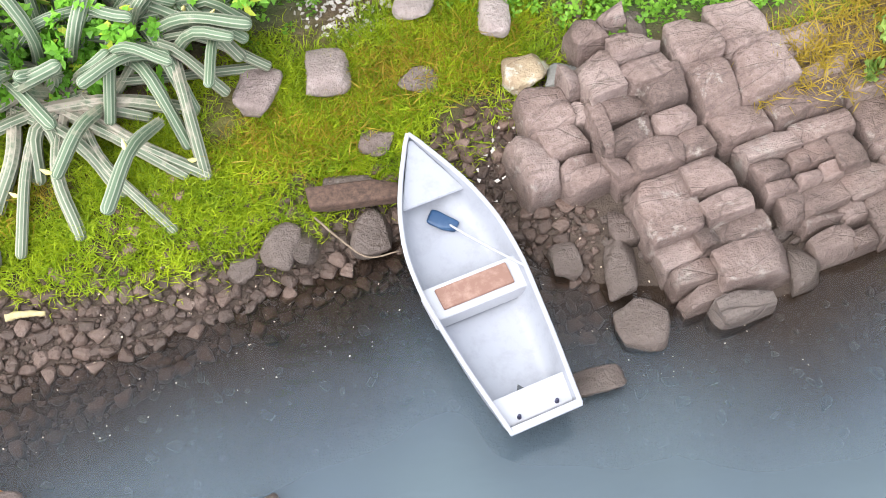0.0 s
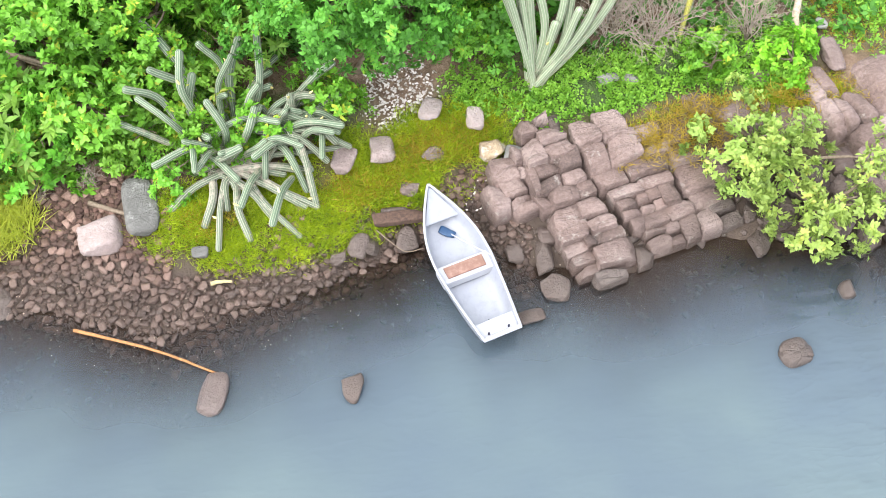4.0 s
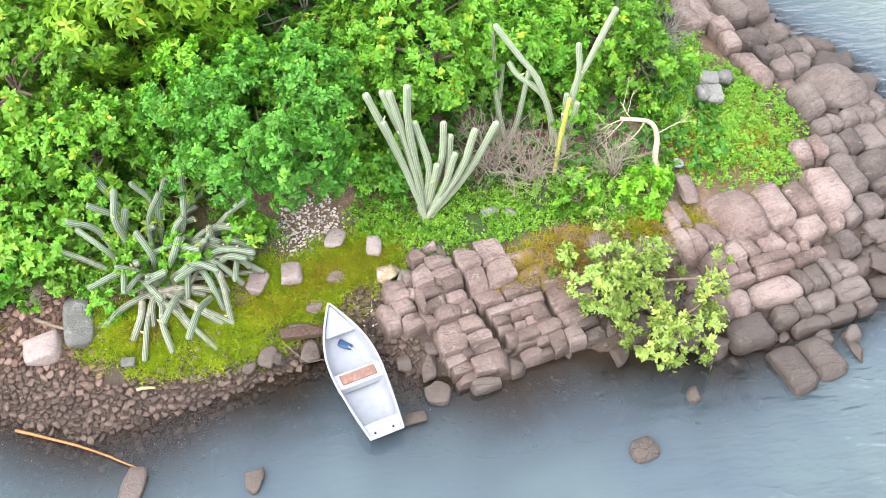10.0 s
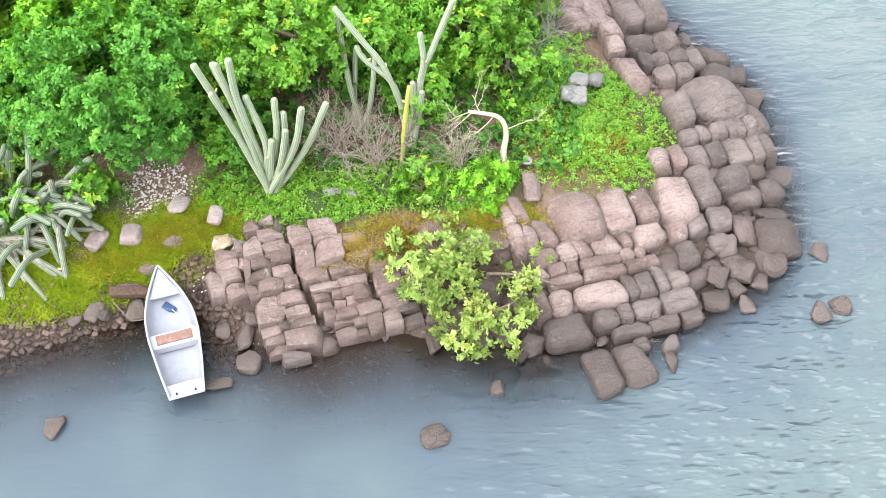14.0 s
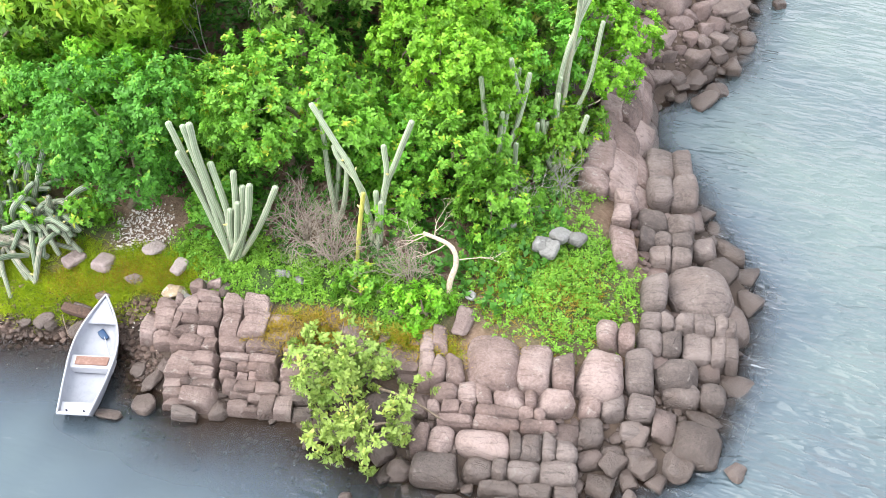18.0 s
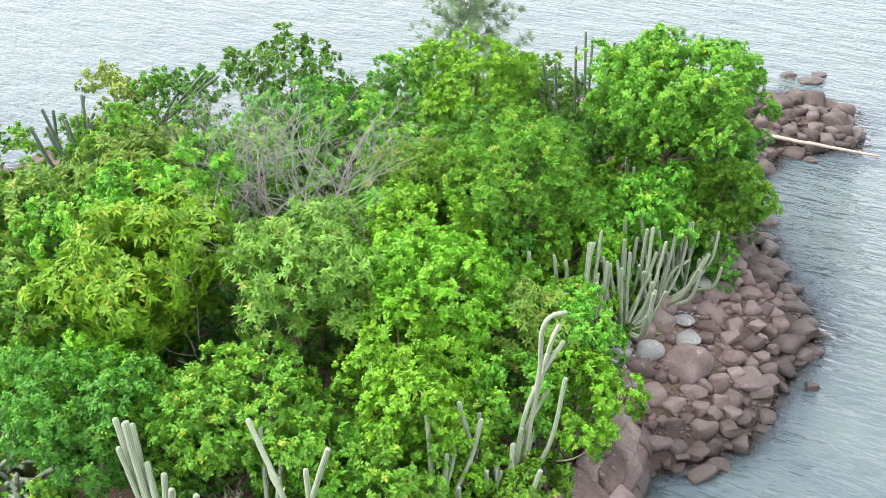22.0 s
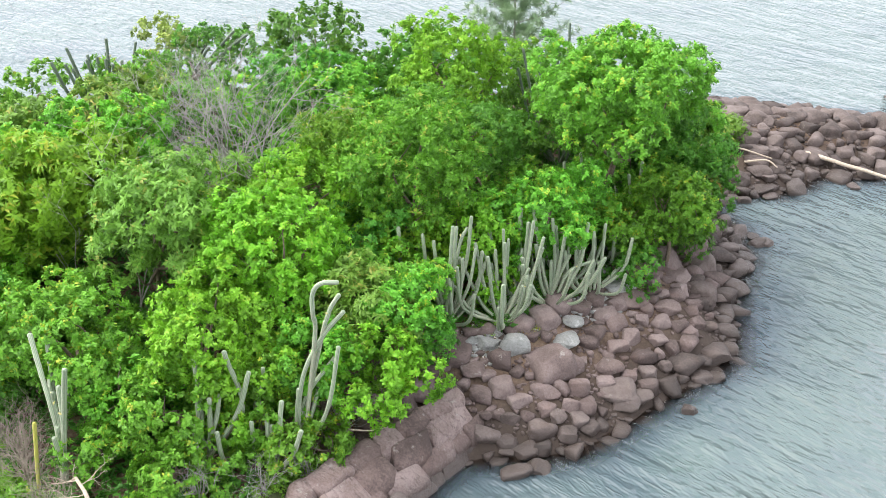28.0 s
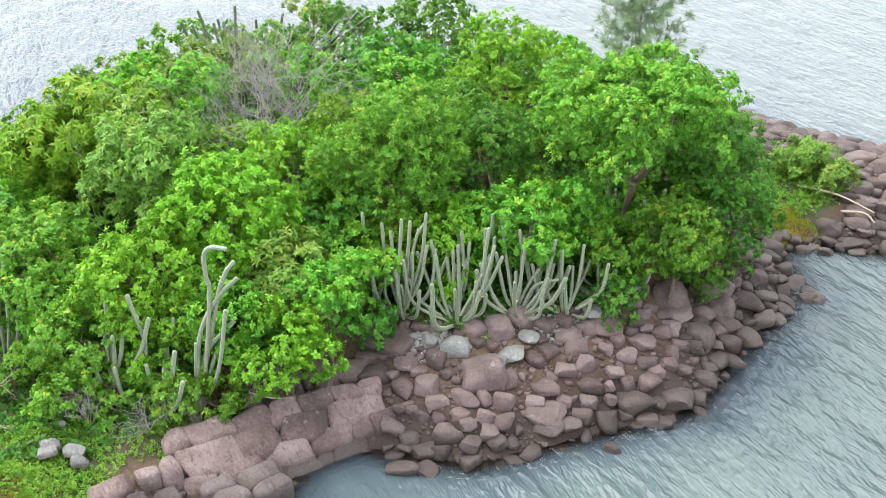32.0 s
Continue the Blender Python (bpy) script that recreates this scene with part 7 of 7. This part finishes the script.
P = scatter(rng, lambda x, y: blot(x, y, -8.9, 6.9, 1.3, 0.9), -10.5, -7, 5.5, 8.5, 3000)
stuff("tall_grass", blades(rng, P, 5, 0.75, 0.022, 0.45), G_TALL, "tall pale yellow-green grass tuft at the beach", "grass")
P = scatter(rng, lambda x, y: (shore_distance(x, y) > 4.2) * 0.9, -24, 9, 10.4, 42, 26000)
stuff("undergrowth", rosettes(rng, P + (0, 0, 0.15), unit(np.array([0, 0, 1.0]) + 0.5 * rng.normal(size=P.shape)), 6, 0.22, 0.11, 1.0, 0.2), G_DARK, "dark green undergrowth below the trees", "undergrowth")


def chips(rng, P, size):
    """Small flat flakes of shell or stone."""
    n = len(P)
    along = unit(rng.normal(size=(n, 3)) * (1, 1, 0.35))
    up = unit(np.array([0, 0, 1.0]) + 0.4 * rng.normal(size=(n, 3)))
    s = size * rng.uniform(0.5, 1.4, n)
    return leaf_quads(P + (0, 0, 0.03), along, up, s, s * 0.7, 0.1)


SHELL = paint_material("bleached_shell", (0.6, 0.56, 0.53), (0.32, 0.27, 0.24), 0.15, 0.8)
stuff("shell_litter", chips(rng, scatter(rng, lambda x, y: 2.0 * blot(x, y, -1.0, 9.9, 0.9, 1.0) + 0.3 * blot(x, y, 0.9, 7.9, 0.7, 0.9) + 1.6 * blot(x, y, 5.2, 26.2, 1.1, 2.4, 15), -2.5, 7, 6, 30, 90000), 0.07), SHELL, "pale shell and twig litter on bare soil", "litter")

# ---- loose stones between the large ones ----
def fill_stones(rng, inside, box, tries, r_low, r_high, close):
    """Places and sizes of stones that fit between those already there."""
    cell = {}
    for x, y, r in TAKEN:
        cell.setdefault((int(x // 1), int(y // 1)), []).append((x, y, r))
    out = []
    x0, x1, y0, y1 = box
    xs, ys = rng.uniform(x0, x1, tries), rng.uniform(y0, y1, tries)
    ok = inside(xs, ys)
    rs = r_low + (r_high - r_low) * np.sort(rng.random(tries) ** 3.0)[::-1]
    for x, y, r in zip(xs[ok], ys[ok], rs[ok]):
        cx, cy = int(x // 1), int(y // 1)
        if any((x - a) ** 2 + (y - c) ** 2 < (close * (r + q)) ** 2 for i in (-1, 0, 1) for j in (-1, 0, 1) for a, c, q in cell.get((cx + i, cy + j), ())):
            continue
        cell.setdefault((cx, cy), []).append((x, y, r))
        out.append((x, y, r))
    return out


def broken_stone(seed):
    """A small angular stone with flat broken faces."""
    rng = np.random.default_rng(seed)
    p = CUBE3 * rng.uniform(0.75, 1.0, 3)
    for _ in range(7):
        nrm = unit(rng.normal(size=3))
        p = p - nrm * np.maximum(0, p @ nrm - rng.uniform(0.62, 0.92))[:, None]
    p[:, 0] += p[:, 1] * rng.uniform(-0.35, 0.35)
    return p + rng.normal(size=p.shape) * 0.02


PEBBLES = [broken_stone(100 + i) for i in range(18)]


def pebble_mass(name, rng, spots, material, label):
    """Many small stones as one mass."""
    vs, fs, n = [], [], 0
    for x, y, r in spots:
        a = rng.uniform(0, 6.28)
        c, s = math.cos(a), math.sin(a)
        q = PEBBLES[rng.integers(18)] * (r, r * rng.uniform(0.65, 0.95), r * rng.uniform(0.45, 0.75))
        q = q @ np.array([[c, s, 0], [-s, c, 0], [0, 0, 1]])
        vs.append(q + (x, y, gz_fast(x, y) + 0.15 * r))
        fs.append(FACE3 + n)
        n += len(q)
    ob = new(name, mesh_from(name, np.vstack(vs), np.vstack(fs), material, False))
    return tagged(ob, label, "stones", kind="stuff")


def gz_fast(x, y):
    """The ground's height from its grid."""
    i, j = np.clip(np.searchsorted(xs_grid, x) - 1, 0, len(xs_grid) - 2), np.clip(np.searchsorted(ys_grid, y) - 1, 0, len(ys_grid) - 2)
    u, v = (x - xs_grid[i]) / (xs_grid[i + 1] - xs_grid[i]), (y - ys_grid[j]) / (ys_grid[j + 1] - ys_grid[j])
    return float((gh[i, j] * (1 - u) + gh[i + 1, j] * u) * (1 - v) + (gh[i, j + 1] * (1 - u) + gh[i + 1, j + 1] * u) * v)


xs_grid, ys_grid = xs, ys


def rocky(x, y):
    d = shore_distance(x, y)
    east = (y > 19) & (y < 41) & (x > -1.5) & (d > -0.2) & (d < 3.0 - 0.9 * (y > 33) + 1.3 * ((y > 23) & (y < 31)))
    point = (y <= 19) & (x > 10.0) & (d > -0.25) & (d < 2.6)
    spit = (y >= 39) & (d > -0.5) & ~((blot(x, y, -3.2, 41.8, 2.6, 2.6) > 0.1))
    south = (y < 10) & (x > 1.4) & (x <= 10.0) & (d > -0.1) & (d < 2.6)
    west = (x < -14) & (d > -0.4) & (d < 1.2)
    return east | point | spit | south | west


rng = np.random.default_rng(55)
spots = fill_stones(rng, rocky, (-26, 16, 5, 56), 90000, 0.06, 0.55, 0.68)
spots.sort(key=lambda q: -q[2])
for x, y, r in spots[:110]:
    d = float(shore_distance(np.array([x]), np.array([y]))[0])
    boulder(dark if d < 1.3 + rng.uniform(-0.4, 0.4) or y > 35 else rosy, x, y, gz_fast(x, y) + 0.35 * r, r, r * rng.uniform(0.7, 1), r * rng.uniform(0.55, 0.9), rng.uniform(0, 360), 0.15, 8)
rest = spots[110:]
pebble_mass("small_stones", rng, [q for q in rest if shore_distance(np.array([q[0]]), np.array([q[1]]))[0] > 0.5 and q[1] < 36], rosy, "small rosy stones wedged between boulders")
pebble_mass("small_stones", rng, [q for q in rest if shore_distance(np.array([q[0]]), np.array([q[1]]))[0] <= 0.5 or q[1] >= 36], dark, "small dark stones at the waterline")

rubble = fill_stones(rng, lambda x, y: rng.random(x.shape) < 1.3 * blot(x, y, 5.3, 26.4, 1.0, 2.6, 12) + blot(x, y, 5.6, 29.6, 0.7, 1.2), (3.5, 7.5, 23, 31.5), 9000, 0.03, 0.15, 0.5)
pebble_mass("pale_rubble", rng, rubble, chalky, "whitish broken rubble at the foot of the cacti")


def pebbly(x, y):
    d = shore_distance(x, y)
    return (y < 9) & (x < 1.6) & (x > -10.5) & (d > -0.5 - 0.2 * np.sin(x)) & (d < 1.15 + 0.35 * np.sin(1.7 * x) + 1.2 * (x < -5.2)) & (rng.random(x.shape) > 0.35 * grass_share(x, y))


PEBBLE = rock_material("beach_pebble", (0.07, 0.038, 0.029), (0.165, 0.096, 0.073), (0.31, 0.205, 0.165), (0.33, 0.26, 0.21), -0.05, 0.0, 0.7)
SUNKEN = rock_material("weedy_sunken_stone", (0.016, 0.012, 0.010), (0.04, 0.029, 0.023), (0.085, 0.064, 0.052), (0.11, 0.09, 0.07), -0.05, 0.0, 0.3)
spots = fill_stones(rng, pebbly, (-10.5, 1.6, 2.5, 9), 90000, 0.02, 0.105, 0.66)
spots.sort(key=lambda q: -q[2])
STONES = [mesh_from("beach_stone", q, FACE3, PEBBLE, False) for q in PEBBLES]
for x, y, r in spots[:300]:
    ob = new("beach_stone", STONES[rng.integers(18)])
    ob.matrix_basis = pose(x, y, gz_fast(x, y) + 0.2 * r, rng.uniform(-15, 15), rng.uniform(-15, 15), rng.uniform(0, 360)) @ Matrix.Diagonal((r, r * 0.85, r * 0.65, 1))
    tagged(ob, "small angular brown stone on the beach", "stone", "stones of the beach")
pebble_mass("pebbles", rng, spots[300:], PEBBLE, "brown angular pebbles of the little beach")


def sunken(x, y):
    d = shore_distance(x, y)
    return (y < 9) & (x > -10) & (x < 8) & (d > -2.4) & (d < -0.3) & (rng.random(x.shape) < np.exp(d * 0.9))


pebble_mass("sunken_pebbles", rng, fill_stones(rng, sunken, (-10, 8, 1.5, 9), 11000, 0.02, 0.09, 0.8), SUNKEN, "dark angular pebbles on the sea bed in the shallows")
SUNK = lambda x, y: (x > 7.5) & (y < 34) & (shore_distance(x, y) < -0.15) & (shore_distance(x, y) > -1.7) & (rng.random(x.shape) < 0.8)
pebble_mass("sunken_stones", rng, fill_stones(rng, SUNK, (7.5, 16, 4.5, 34), 6000, 0.08, 0.42, 0.75), SUNKEN, "dark weedy stones under the water round the point")
specks = rng.uniform((-9, 2.5, 0), (4, 7.5, 0), (800, 3))
specks = specks[(shore_distance(specks[:, 0], specks[:, 1]) < 0.6) & (shore_distance(specks[:, 0], specks[:, 1]) > -1.1)]
specks[:, 2] = np.maximum(ground_height(specks[:, 0], specks[:, 1]), -0.06) + 0.045
stuff("shell_specks", chips(rng, specks, 0.022), BARK_PALE, "scattered pale shell and leaf bits at the waterline", "litter")
